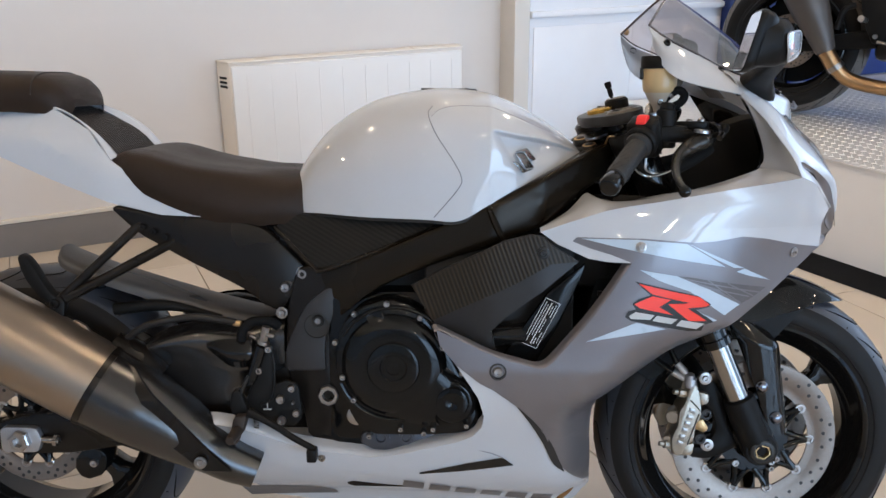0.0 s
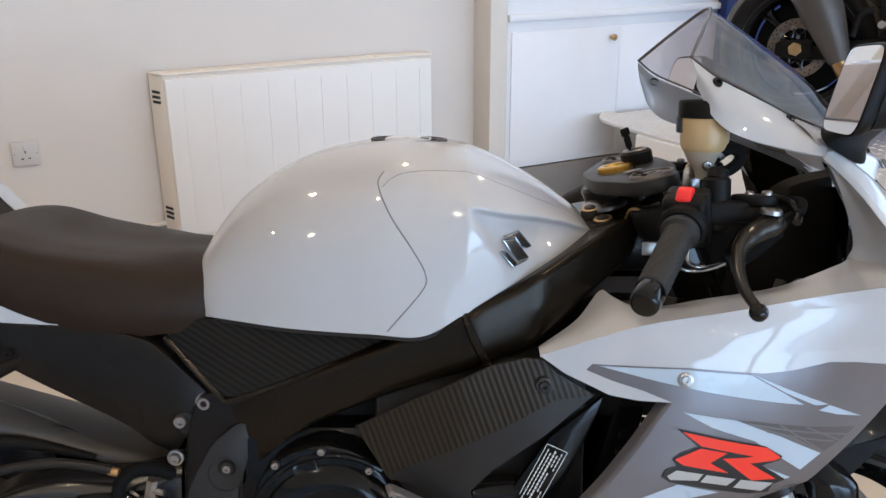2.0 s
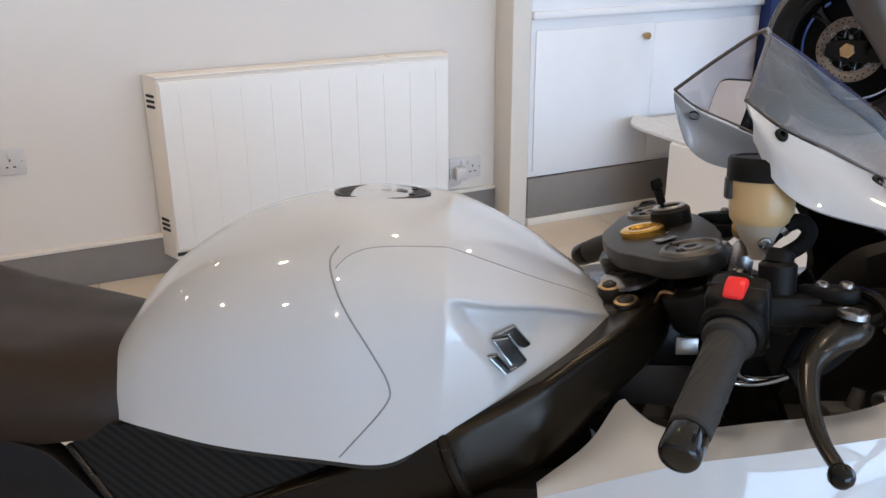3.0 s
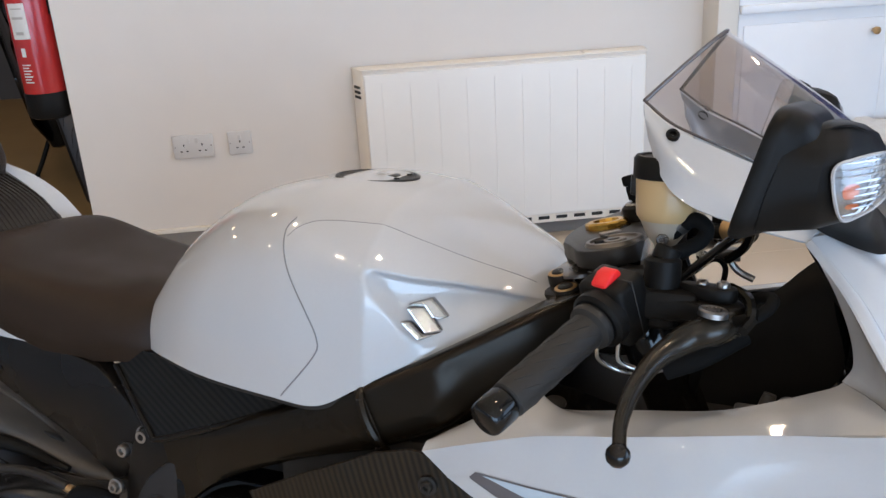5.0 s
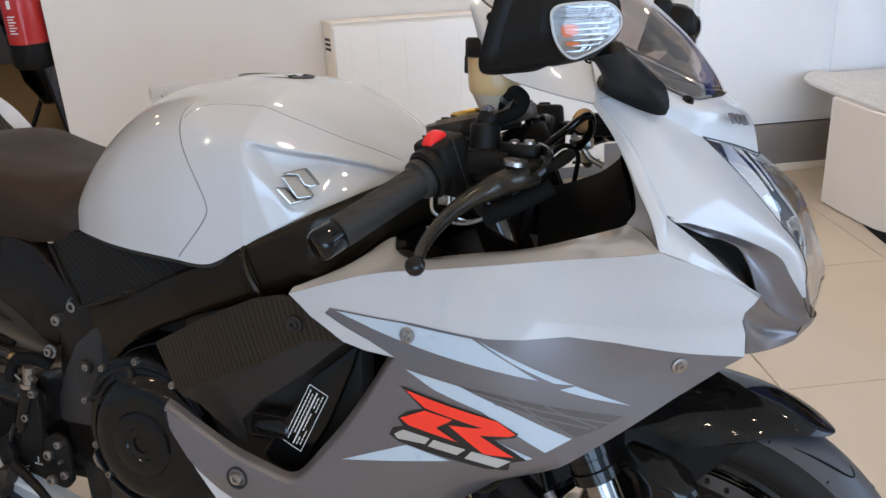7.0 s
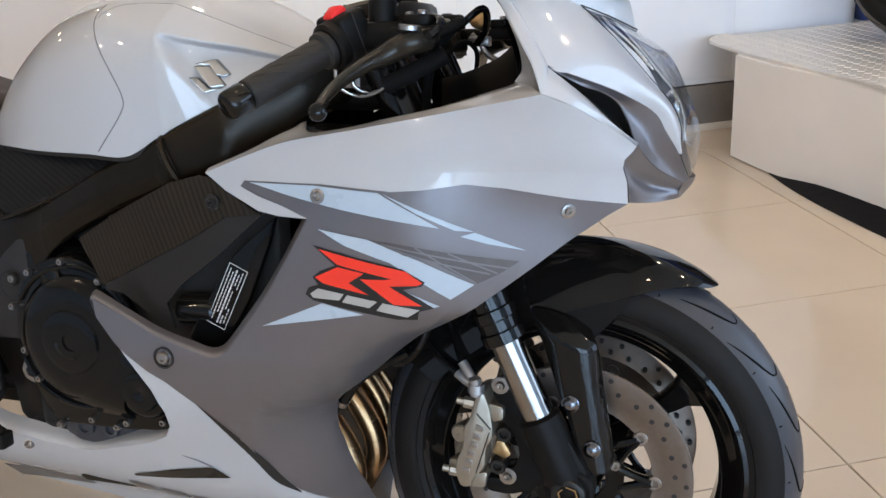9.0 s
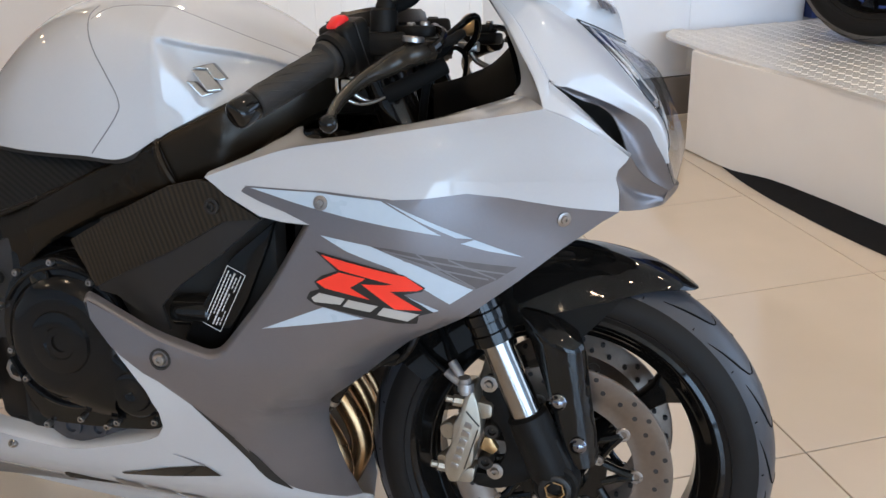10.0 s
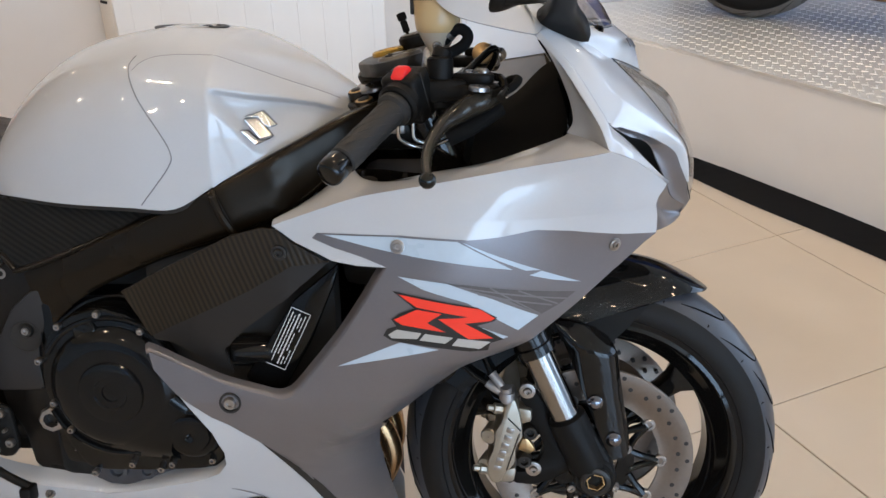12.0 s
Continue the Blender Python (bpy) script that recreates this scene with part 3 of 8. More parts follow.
PANEL = [Vector((0.46, 2.90, 0)), Vector((0.235, 2.44, 0))] + spline([(0.212, 2.40, 0), (0.335, 2.205, 0), (0.49, 2.005, 0), (0.585, 1.885, 0), (0.72, 1.70, 0), (1.02, 1.26, 0), (1.34, 0.68, 0), (1.66, -0.09, 0)], 40)
part("front_panel", band_of(PANEL, lambda w: 0.006 + 0.026 * min(1, max(0, (w - 0.14) * 7)), lambda w: 0.392, 0.0, 0.02), M_PLINTH, plat)
kick_low = [(0.345, 2.195, 0.001), (0.405, 2.04, 0.001), (0.478, 1.89, 0.001), (0.550, 1.765, 0.001), (0.679, 1.558, 0.001), (0.961, 1.152, 0.001), (1.47, 0.345, 0.001)]
kick_top = [(0.350, 2.200, 0.006), (0.425, 2.100, 0.018), (0.505, 1.998, 0.032), (0.600, 1.879, 0.034), (0.735, 1.696, 0.034), (1.035, 1.256, 0.034), (1.58, 0.15, 0.034)]
part("kickboard", grid_bm([spline(kick_low, 40), spline(kick_top, 40), [q + Vector((0.10, 0.06, -q.z + 0.001)) for q in spline(kick_top, 40)]], False), M_KICK, plat, smooth=False)
top_poly = [(q.x, q.y) for q in EDGE] + [(q[0], q[1]) for q in far]
part("tread_plate", extrude(top_poly, 0.392, 0.402, 0, plane="xy"), M_TREAD, plat, smooth=False)


def inside(x, y):
    e = 0.012
    hit = False
    n = len(top_poly)
    for i in range(n):
        (ax, ay), (bx, by) = top_poly[i], top_poly[i - 1]
        if (ay > y) != (by > y) and x < (bx - ax) * (y - ay) / (by - ay) + ax:
            hit = not hit
    return hit


verts, faces = [], []
for i in range(0, 70):
    for j in range(0, 70):
        c = ROOM @ Vector((0.9 + i * 0.028, 0.1 + j * 0.036 + (0.018 if i % 2 else 0), 0))
        if not inside(c.x, c.y):
            continue
        w = radians(27.25 + (45 if i % 2 else -45))
        a, b = Vector((math.cos(w), math.sin(w), 0)), Vector((-math.sin(w), math.cos(w), 0))
        k = len(verts)
        for u, v, z in ((-0.013, 0, 0.4015), (0, 0.0045, 0.4015), (0.013, 0, 0.4015), (0, -0.0045, 0.4015), (-0.007, 0, 0.4045), (0.007, 0, 0.4045)):
            verts.append(tuple(c + a * u + b * v + Vector((0, 0, z))))
        faces += [(k, k + 1, k + 4), (k + 1, k + 2, k + 5), (k + 1, k + 5, k + 4), (k + 2, k + 3, k + 5), (k + 3, k, k + 4), (k + 3, k + 4, k + 5)]
me = bpy.data.meshes.new("tread_bars")
me.from_pydata(verts, [], faces)
me.materials.append(M_TREAD)
ob = new("tread_bars", me)
ob.parent = plat
tagged(ob, kind="stuff")

# fire extinguisher on the end of the wall
ext = thing("fire_extinguisher", "red fire extinguisher with black base on the wall's end", "fire extinguisher", ROOM @ Matrix.Translation((-1.578, WALL + 0.045, 0.60)))
part("cylinder", lathe([(0.09, 0.074), (0.10, 0.075), (0.48, 0.075), (0.53, 0.066), (0.565, 0.035), (0.60, 0.022)], (0, 0, 0), (0, 0, 1), 40), M_EXTRED, ext)
part("base", lathe([(0.0, 0.06), (0.006, 0.072), (0.02, 0.077), (0.09, 0.077), (0.10, 0.072)], (0, 0, 0), (0, 0, 1), 40), M_PLASTIC, ext, "black plastic skirt")
part("valve", join(cyl((0, 0, 0.59), (0, 0, 0.66), 0.02, n=16, chamfer=0.003), block(-0.02, 0.11, -0.012, 0.012, 0.655, 0.67)), M_PLASTIC, ext)
part("hose", tube([(0.02, 0, 0.64), (0.08, 0.0, 0.55), (0.085, 0, 0.3), (0.082, 0, 0.15)], 0.009, 10), M_PLASTIC, ext)


def wrap(a0, a1, z0, z1, r):
    return grid_bm([[Vector((r * math.cos(radians(a0 + (a1 - a0) * i / 12)), r * math.sin(radians(a0 + (a1 - a0) * i / 12)), z)) for i in range(13)] for z in (z0, z1)])


part("paper_label", wrap(228, 276, 0.285, 0.405, 0.0758), M_PAPER, ext)
for a0, a1, z0, z1 in ((236, 268, 0.352, 0.360), (236, 268, 0.385, 0.389), (240, 262, 0.300, 0.310)):
    part("print_bar", wrap(a0, a1, z0, z1, 0.0762), M_SILVER, ext)
for i in range(7):
    part("print_line", wrap(236, 262 - 6 * (i % 2), 0.135 + i * 0.010, 0.139 + i * 0.010, 0.0758), M_PAPER, ext)
part("print_block", wrap(244, 256, 0.225, 0.255, 0.0758), M_PAPER, ext)
part("bracket", block(0.070, 0.083, -0.03, 0.03, 0.36, 0.46, 0.002), M_PLASTIC, ext)

# ceiling downlights
for s, d in SPOTS + [(-4.4, 4.2), (-2.6, 4.2), (-4.4, 5.6), (-2.6, 5.6)]:
    dl = thing("downlight", "round warm recessed ceiling downlight", "ceiling light", ROOM @ Matrix.Translation((s, d, TOP)), group="ceiling downlights")
    part("rim", lathe([(0, 0.075), (-0.006, 0.072), (-0.006, 0.058), (0, 0.058)], (0, 0, 0), (0, 0, 1), 24, caps=False), M_SOCKET, dl)
    part("diffuser", cyl((0, 0, -0.001), (0, 0, -0.003), 0.058, n=24), M_DIFFUSER, dl)

# ---- the motorcycle: x forwards from the front axle, y to its left, z up its own middle plane ----
BIKE = Matrix.Translation((0, -0.052, 0)) @ Matrix.Rotation(radians(-9.5), 4, "X")
bike = thing("motorcycle", "white and grey sports motorcycle leaning on its side stand", "motorcycle", BIKE)

ZS = [0.485, 0.60, 0.70, 0.81]
XS = [-1.0, -0.6, -0.45, -0.26, -0.13, 0.0, 0.08]
HALF = np.array([[.24, .268, .268, .262, .235, .17, .12], [.24, .26, .262, .275, .255, .19, .13], [.24, .25, .245, .275, .265, .205, .137],
                 [.24, .25, .25, .25, .26, .262, .165]])
# below the widest line the flank runs in towards the keel, and its front edge rolls inwards behind the wheel
KEEL_Z = [0.12, 0.17, 0.20, 0.23, 0.26, 0.30, 0.33, 0.36, 0.415, 0.485]
KEEL_IN = [0.225, 0.186, 0.146, 0.114, 0.090, 0.068, 0.054, 0.038, 0.014, 0.0]
ROLL_Z = [0.12, 0.19, 0.25, 0.32, 0.375, 0.398, 0.415, 0.431, 0.462, 0.488, 0.514, 0.55]
ROLL_X = [-0.300, -0.303, -0.309, -0.317, -0.320, -0.312, -0.290, -0.269, -0.235, -0.207, -0.180, -0.125]


def smooth_interp(w, ks, vs):
    """Cubic through the knots, with slopes from the neighbours."""
    w = min(max(w, ks[0]), ks[-1])
    i = min(max(int(np.searchsorted(ks, w)) - 1, 0), len(ks) - 2)
    h = ks[i + 1] - ks[i]
    t = (w - ks[i]) / h
    def slope(j):
        if j == 0 or j == len(ks) - 1:
            a, b = (0, 1) if j == 0 else (len(ks) - 2, len(ks) - 1)
        else:
            a, b = j - 1, j + 1
        return (vs[b] - vs[a]) / (ks[b] - ks[a])
    m0, m1 = slope(i) * h, slope(i + 1) * h
    return (2 * t ** 3 - 3 * t * t + 1) * vs[i] + (t ** 3 - 2 * t * t + t) * m0 + (3 * t * t - 2 * t ** 3) * vs[i + 1] + (t ** 3 - t * t) * m1


def fair(x, z):
    """Half-width of the side fairing."""
    fold = np.interp(x, (-0.10, 0.0, 0.065), (0.757, 0.749, 0.731))
    ridge_of = 0.0042 * math.exp(-((z - fold) / 0.013) ** 2) * float(np.interp(x, (-0.26, -0.12), (0, 1)))
    h = ridge_of + float(smooth_interp(z, ZS, [smooth_interp(x, XS, r) for r in HALF]))
    if z < 0.485:
        h -= float(smooth_interp(z, KEEL_Z, KEEL_IN))
    if z < 0.56:
        near = 1 - (float(np.interp(z, ROLL_Z, ROLL_X)) - x) / 0.095
        h -= float(np.interp(z, (0.19, 0.23, 0.45, 0.50, 0.56), (0.07, 0.09, 0.09, 0.07, 0.0))) * min(1.3, max(0, near)) ** 1.9
    return max(h, 0.004)


def flat(*knots):
    """Half-width that follows x only: pairs of x and half-width."""
    return lambda x, z: float(np.interp(x, [k[0] for k in knots], [k[1] for k in knots]))


def both(name, bm, material, parent, label="", **k):
    """A part and its mirror image on the other side."""
    other = mirrored(bm)
    return part(name, bm, material, parent, label, **k), part(name, other, material, parent, label, **k)


def bolt(at, out=(0, -1, 0), r=0.008, h=0.005, material=None, parent=None, name="bolt", washer=0.0):
    d = Vector(out).normalized()
    at = Vector(at)
    prof = [(-0.004, r * 0.9), (0, r), (h * 0.6, r), (h, r * 0.82), (h, r * 0.45), (h * 0.35, r * 0.42), (h * 0.35, 0.0002)]
    if washer:
        prof = [(-0.003, washer), (0.001, washer), (0.0015, washer * 0.8), (0.0015, r)] + prof[2:]
    return part(name, lathe(prof, at, d, 16, caps=False), material or M_STEEL, parent or bike)


# -- side fairing --
CREASE = [(-0.424, 0.719), (-0.364, 0.741), (-0.307, 0.759), (-0.225, 0.773), (-0.130, 0.790), (-0.011, 0.812)]
DIVIDE = [(-0.366, 0.712), (-0.261, 0.713), (-0.180, 0.707), (-0.143, 0.709), (-0.097, 0.715), (-0.056, 0.709), (0.015, 0.691), (0.067, 0.679)]
UPPER_LOW = [(-0.396, 0.700), (-0.346, 0.678), (-0.316, 0.674), (-0.278, 0.673)]
FRONT_LOW = [(0.048, 0.669), (0.006, 0.642), (-0.043, 0.605), (-0.093, 0.569), (-0.131, 0.546), (-0.169, 0.522), (-0.213, 0.484), (-0.240, 0.459), (-0.266, 0.437), (-0.293, 0.416),
             (-0.309, 0.399), (-0.317, 0.376), (-0.319, 0.350), (-0.316, 0.308), (-0.311, 0.256), (-0.307, 0.210), (-0.305, 0.194)]
OPENING = [(-0.291, 0.653), (-0.312, 0.619), (-0.344, 0.572), (-0.376, 0.532), (-0.400, 0.503), (-0.411, 0.494), (-0.425, 0.491), (-0.445, 0.496), (-0.496, 0.511), (-0.546, 0.534), (-0.595, 0.555)]
GREY_BELLY = [(-0.590, 0.530), (-0.563, 0.497), (-0.521, 0.462), (-0.499, 0.450), (-0.458, 0.418), (-0.434, 0.393), (-0.409, 0.358), (-0.392, 0.315), (-0.379, 0.284), (-0.361, 0.256), (-0.342, 0.228), (-0.320, 0.201)]
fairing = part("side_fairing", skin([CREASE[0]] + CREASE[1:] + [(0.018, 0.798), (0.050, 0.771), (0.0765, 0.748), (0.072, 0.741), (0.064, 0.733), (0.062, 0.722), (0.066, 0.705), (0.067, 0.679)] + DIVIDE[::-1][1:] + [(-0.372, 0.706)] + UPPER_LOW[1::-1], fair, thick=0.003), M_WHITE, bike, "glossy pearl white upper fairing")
lower = part("lower_fairing", skin(DIVIDE + FRONT_LOW + GREY_BELLY[::-1] + OPENING[::-1] + UPPER_LOW[::-1][0:3] + [(-0.372, 0.706)], fair, thick=0.003), M_GREY, bike, "satin grey lower fairing")
part("side_fairing", skin(CREASE + [(0.018, 0.798), (0.050, 0.771), (0.0765, 0.748), (0.062, 0.722), (0.067, 0.679)] + DIVIDE[::-1][1:] + [(-0.372, 0.706)] + UPPER_LOW[1::-1], fair, thick=0.003, side=1, step=0.04), M_WHITE, bike)
part("lower_fairing", skin(DIVIDE + FRONT_LOW + GREY_BELLY[::-1] + OPENING[::-1] + UPPER_LOW[::-1][0:3] + [(-0.372, 0.706)], fair, thick=0.003, side=1, step=0.04), M_GREY, bike)
# rolled lip round the opening
lip_pts = [(-0.278, 0.673)] + OPENING + [(-0.590, 0.530)]
part("opening_lip", loft([[V(x, -fair(x, z) - 0.0005, z) for x, z in lip_pts], [V(x - 0.002, -fair(x, z) + 0.003, z + 0.004) for x, z in lip_pts], [V(x - 0.006, -fair(x, z) + 0.014, z + 0.008) for x, z in lip_pts]], 8, 60), M_GREY, lower)

# belly pan
BELLY_TOP = [(-1.022, 0.352), (-1.004, 0.356), (-0.958, 0.348), (-0.909, 0.331), (-0.859, 0.311), (-0.812, 0.302), (-0.766, 0.297), (-0.722, 0.292), (-0.678, 0.299), (-0.617, 0.318), (-0.562, 0.336), (-0.533, 0.352), (-0.518, 0.373), (-0.515, 0.398), (-0.525, 0.434), (-0.545, 0.468)]
belly_poly = BELLY_TOP + GREY_BELLY[1:] + [(-0.305, 0.190), (-0.300, 0.165), (-0.330, 0.140), (-0.45, 0.126), (-0.75, 0.124), (-0.930, 0.140), (-0.988, 0.198), (-0.999, 0.251), (-1.014, 0.303)]
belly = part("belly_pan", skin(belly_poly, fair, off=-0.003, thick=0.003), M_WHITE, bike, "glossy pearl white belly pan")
part("belly_pan", skin(belly_poly, fair, off=-0.003, thick=0.003, side=1, step=0.05), M_WHITE, bike)
rim_pts = BELLY_TOP
part("belly_rim", loft([[V(x, -fair(x, z) + 0.003, z) for x, z in rim_pts], [V(x, -fair(x, z) + 0.010, z + 0.006) for x, z in rim_pts], [V(x, -fair(x, z) + 0.030, z + 0.013) for x, z in rim_pts]], 8, 60), M_WHITE, belly)
part("slit", skin([(-0.632, 0.2575), (-0.631, 0.2535), (-0.540, 0.268), (-0.460, 0.2825), (-0.480, 0.3010), (-0.545, 0.286)], fair, off=-0.0015, thick=0), M_GLOSSBLACK, belly, "black vent slit")
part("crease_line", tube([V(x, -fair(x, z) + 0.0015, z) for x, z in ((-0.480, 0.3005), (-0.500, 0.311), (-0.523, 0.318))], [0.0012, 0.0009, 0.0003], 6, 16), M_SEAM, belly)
part("stripe", skin([(-1.00, 0.166), (-0.900, 0.178), (-0.832, 0.181), (-0.806, 0.170), (-0.800, 0.158), (-0.880, 0.150), (-0.985, 0.136)], fair, off=-0.0015, thick=0), M_HATCH, belly, "dark grey stripe")
# dark strip laid on the skin for the shadow gap between grey and white
gap = [(-0.458, 0.419), (-0.424, 0.382), (-0.396, 0.337), (-0.378, 0.291), (-0.366, 0.260)]
part("gap_strip", loft([[V(x, -fair(x, z) - 0.0008, z) for x, z in gap], [V(x - w, -fair(x - w, z - 0.3 * w) - 0.0006, z - 0.3 * w) for (x, z), w in zip(gap, (0.001, 0.009, 0.013, 0.012, 0.002))]], 4, 30), M_DARK, belly)
for k in range(6):
    x = -0.662 + 0.049 * k
    z = 0.232 - 0.205 * (x + 0.662)
    part("brand_bar", skin([(x, z), (x + 0.038, z - 0.007), (x + 0.033, z - 0.033), (x - 0.006, z - 0.026)], fair, off=-0.0015, thick=0, step=0.01), M_HATCH, belly)

# decals on the fairing
def decal(name, poly, material, off=0.0008, label="", parent=lower):
    return part(name, skin(poly, fair, off=off, thick=0, step=0.02), material, parent, label)


decal("lip_stripe", [(-0.396, 0.700), (-0.372, 0.7055), (-0.345, 0.6955), (-0.310, 0.686), (-0.278, 0.674), (-0.316, 0.6745), (-0.346, 0.6785)], M_WHITE)
decal("blade_stripe", [(-0.358, 0.711), (-0.271, 0.7118), (-0.192, 0.706), (-0.152, 0.683), (-0.125, 0.666), (-0.168, 0.674), (-0.235, 0.686), (-0.302, 0.699)], M_PALE, label="pale blue-white stripe")
decal("blade_stripe", [(-0.186, 0.705), (-0.090, 0.661), (-0.109, 0.663), (-0.149, 0.683)], M_PALE)
decal("blade_stripe", [(-0.089, 0.660), (-0.037, 0.635), (-0.077, 0.646), (-0.104, 0.656)], M_PALE)
decal("hatch_panel", [(-0.205, 0.653), (-0.180, 0.650), (-0.044, 0.623), (-0.066, 0.609), (-0.089, 0.599), (-0.137, 0.629)], M_HATCH, off=0.0006)
for (a, b), (c, d) in (((-0.153, 0.6445), (-0.0895, 0.600)), ((-0.118, 0.637), (-0.067, 0.610)), ((-0.168, 0.637), (-0.075, 0.610)), ((-0.190, 0.648), (-0.056, 0.6155))):
    decal("hatch_line", [(a, b + 0.0011), (c, d + 0.0011), (c, d - 0.0011), (a, b - 0.0011)], M_GREY, off=0.0011)
decal("blade_stripe", [(-0.265, 0.663), (-0.205, 0.653), (-0.150, 0.629), (-0.092, 0.598), (-0.118, 0.581), (-0.181, 0.626), (-0.233, 0.645)], M_PALE, off=0.0009)
decal("emblem_outline", [(-0.272, 0.644), (-0.242, 0.637), (-0.168, 0.619), (-0.144, 0.603), (-0.148, 0.598), (-0.169, 0.594), (-0.136, 0.571), (-0.153, 0.567), (-0.156, 0.556), (-0.179, 0.557), (-0.276, 0.577), (-0.286, 0.584), (-0.281, 0.593), (-0.269, 0.597), (-0.275, 0.606), (-0.265, 0.614), (-0.246, 0.621)], M_BLACKDECAL, off=0.0013)
decal("emblem_red", [(-0.265, 0.640), (-0.165, 0.6165), (-0.1465, 0.602), (-0.153, 0.599), (-0.184, 0.598), (-0.149, 0.574), (-0.180, 0.5755), (-0.217, 0.606), (-0.189, 0.606), (-0.181, 0.607), (-0.243, 0.6225)], M_RED, off=0.0018, label="angular bright red emblem")
decal("emblem_red", [(-0.243, 0.6195), (-0.212, 0.613), (-0.231, 0.601), (-0.208, 0.587), (-0.262, 0.599), (-0.272, 0.606)], M_RED, off=0.0018)
for q in ([(-0.2795, 0.5855), (-0.269, 0.5925), (-0.238, 0.587), (-0.244, 0.579), (-0.276, 0.5805)], [(-0.234, 0.586), (-0.199, 0.579), (-0.209, 0.571), (-0.241, 0.577)], [(-0.193, 0.5775), (-0.152, 0.569), (-0.166, 0.560), (-0.201, 0.568)]):
    decal("emblem_bar", q, M_SILVER, off=0.0018)
decal("blade_stripe", [(-0.348, 0.539), (-0.266, 0.574), (-0.217, 0.562)], M_PALE, off=0.0007)
decal("blade_stripe", [(-0.167, 0.592), (-0.130, 0.573), (-0.1375, 0.571), (-0.150, 0.5815)], M_PALE, off=0.0007)
decal("pin_line", [(-0.366, 0.7128), (-0.261, 0.7138), (-0.180, 0.7078), (-0.180, 0.7066), (-0.261, 0.7124), (-0.366, 0.7112)], M_GREY, off=0.001)
for x, z in ((-0.264, 0.700), (0.006, 0.678)):
    e = 0.006
    face = V((fair(x - e, z) - fair(x + e, z)) / (2 * e), -1, (fair(x, z - e) - fair(x, z + e)) / (2 * e))
    bolt(V(x, -fair(x, z), z) + face.normalized() * 0.001, face, r=0.0052, h=0.0035, washer=0.0088, material=M_STEEL, parent=lower, name="fairing_bolt")
recess = V(-0.492, -fair(-0.492, 0.485), 0.485)
part("bolt_recess", lathe([(-0.001, 0.0145), (0.0012, 0.0145), (0.0012, 0.012), (-0.002, 0.011), (-0.002, 0.001)], recess, (0, -1, 0), 24, caps=False), M_DARK, lower)
bolt(recess + V(0, 0.001, 0), r=0.0085, h=0.006, parent=lower, name="fairing_bolt")
bolt((-0.810, -fair(-0.810, 0.286) - 0.000, 0.286), (0, -0.8, 0.6), r=0.007, h=0.004, parent=belly, name="belly_bolt")

# -- shoulder, cockpit edge and nose --
crease3 = [V(x, -fair(x, z), z) for x, z in CREASE]
inner3 = [V(-0.424, -0.224, 0.722), V(-0.375, -0.190, 0.746), V(-0.340, -0.145, 0.771), V(-0.327, -0.164, 0.763), V(-0.300, -0.186, 0.758), V(-0.225, -0.206, 0.776), V(-0.150, -0.216, 0.792), V(-0.072, -0.196, 0.814), V(-0.056, -0.186, 0.820)]
mid3 = [(a + b) / 2 + V(0, 0, 0.0035) for a, b in zip(spline(crease3, 9), spline(inner3, 9))]
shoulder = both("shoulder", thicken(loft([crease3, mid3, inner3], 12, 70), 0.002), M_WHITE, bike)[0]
cut_edge = [V(-0.056, -0.186, 0.820), V(-0.048, -0.182, 0.835), V(-0.054, -0.181, 0.865), V(-0.072, -0.185, 0.905), V(-0.095, -0.190, 0.938)]
ridge = [V(-0.011, -0.262, 0.812), V(-0.022, -0.252, 0.840), V(-0.042, -0.236, 0.872), V(-0.066, -0.214, 0.908), V(-0.096, -0.192, 0.941)]
mid = [(a + b) / 2 + V(0.004, 0.006, 0) for a, b in zip(cut_edge, ridge)]
both("cockpit_rim", thicken(loft([cut_edge, mid, ridge], 12, 36), 0.002), M_WHITE, bike)
u_line = [V(-0.094, -0.188, 0.943), V(-0.053, -0.204, 0.903), V(-0.028, -0.217, 0.867), V(-0.013, -0.227, 0.843), V(-0.012, -0.228, 0.838)]
both("nose_ridge", thicken(loft([ridge[::-1], [(a * 0.5 + b * 0.5) + V(0.003, -0.004, 0.002) for a, b in zip(ridge[::-1], u_line)], u_line], 8, 36), 0.002), M_WHITE, bike)
lamp_low = [V(-0.075, -0.166, 0.946), V(-0.030, -0.142, 0.925), V(0.004, -0.110, 0.903), V(0.046, -0.102, 0.862), V(0.083, -0.090, 0.819), V(0.109, -0.078, 0.787), V(0.120, -0.067, 0.756), V(0.119, -0.064, 0.729)]
intake_up = [V(-0.094, -0.186, 0.944), V(-0.047, -0.206, 0.895), V(-0.012, -0.226, 0.840), V(0.012, -0.205, 0.829), V(0.056, -0.152, 0.807), V(0.090, -0.108, 0.782), V(0.104, -0.090, 0.757), V(0.119, -0.066, 0.728)]
nose_mid = [(a + b) / 2 + V(0.004, -0.007 * s, 0.004 * s) for a, b, s in zip(intake_up, lamp_low, (0.5, 1, 1.3, 1.3, 1, 0.8, 0.5, 0))]
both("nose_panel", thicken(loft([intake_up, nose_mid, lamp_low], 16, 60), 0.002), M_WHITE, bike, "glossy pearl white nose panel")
cheek_up = [V(-0.012, -0.228, 0.838), V(0.022, -0.207, 0.808), V(0.055, -0.178, 0.772), V(0.0755, -fair(0.0755, 0.749), 0.749)]
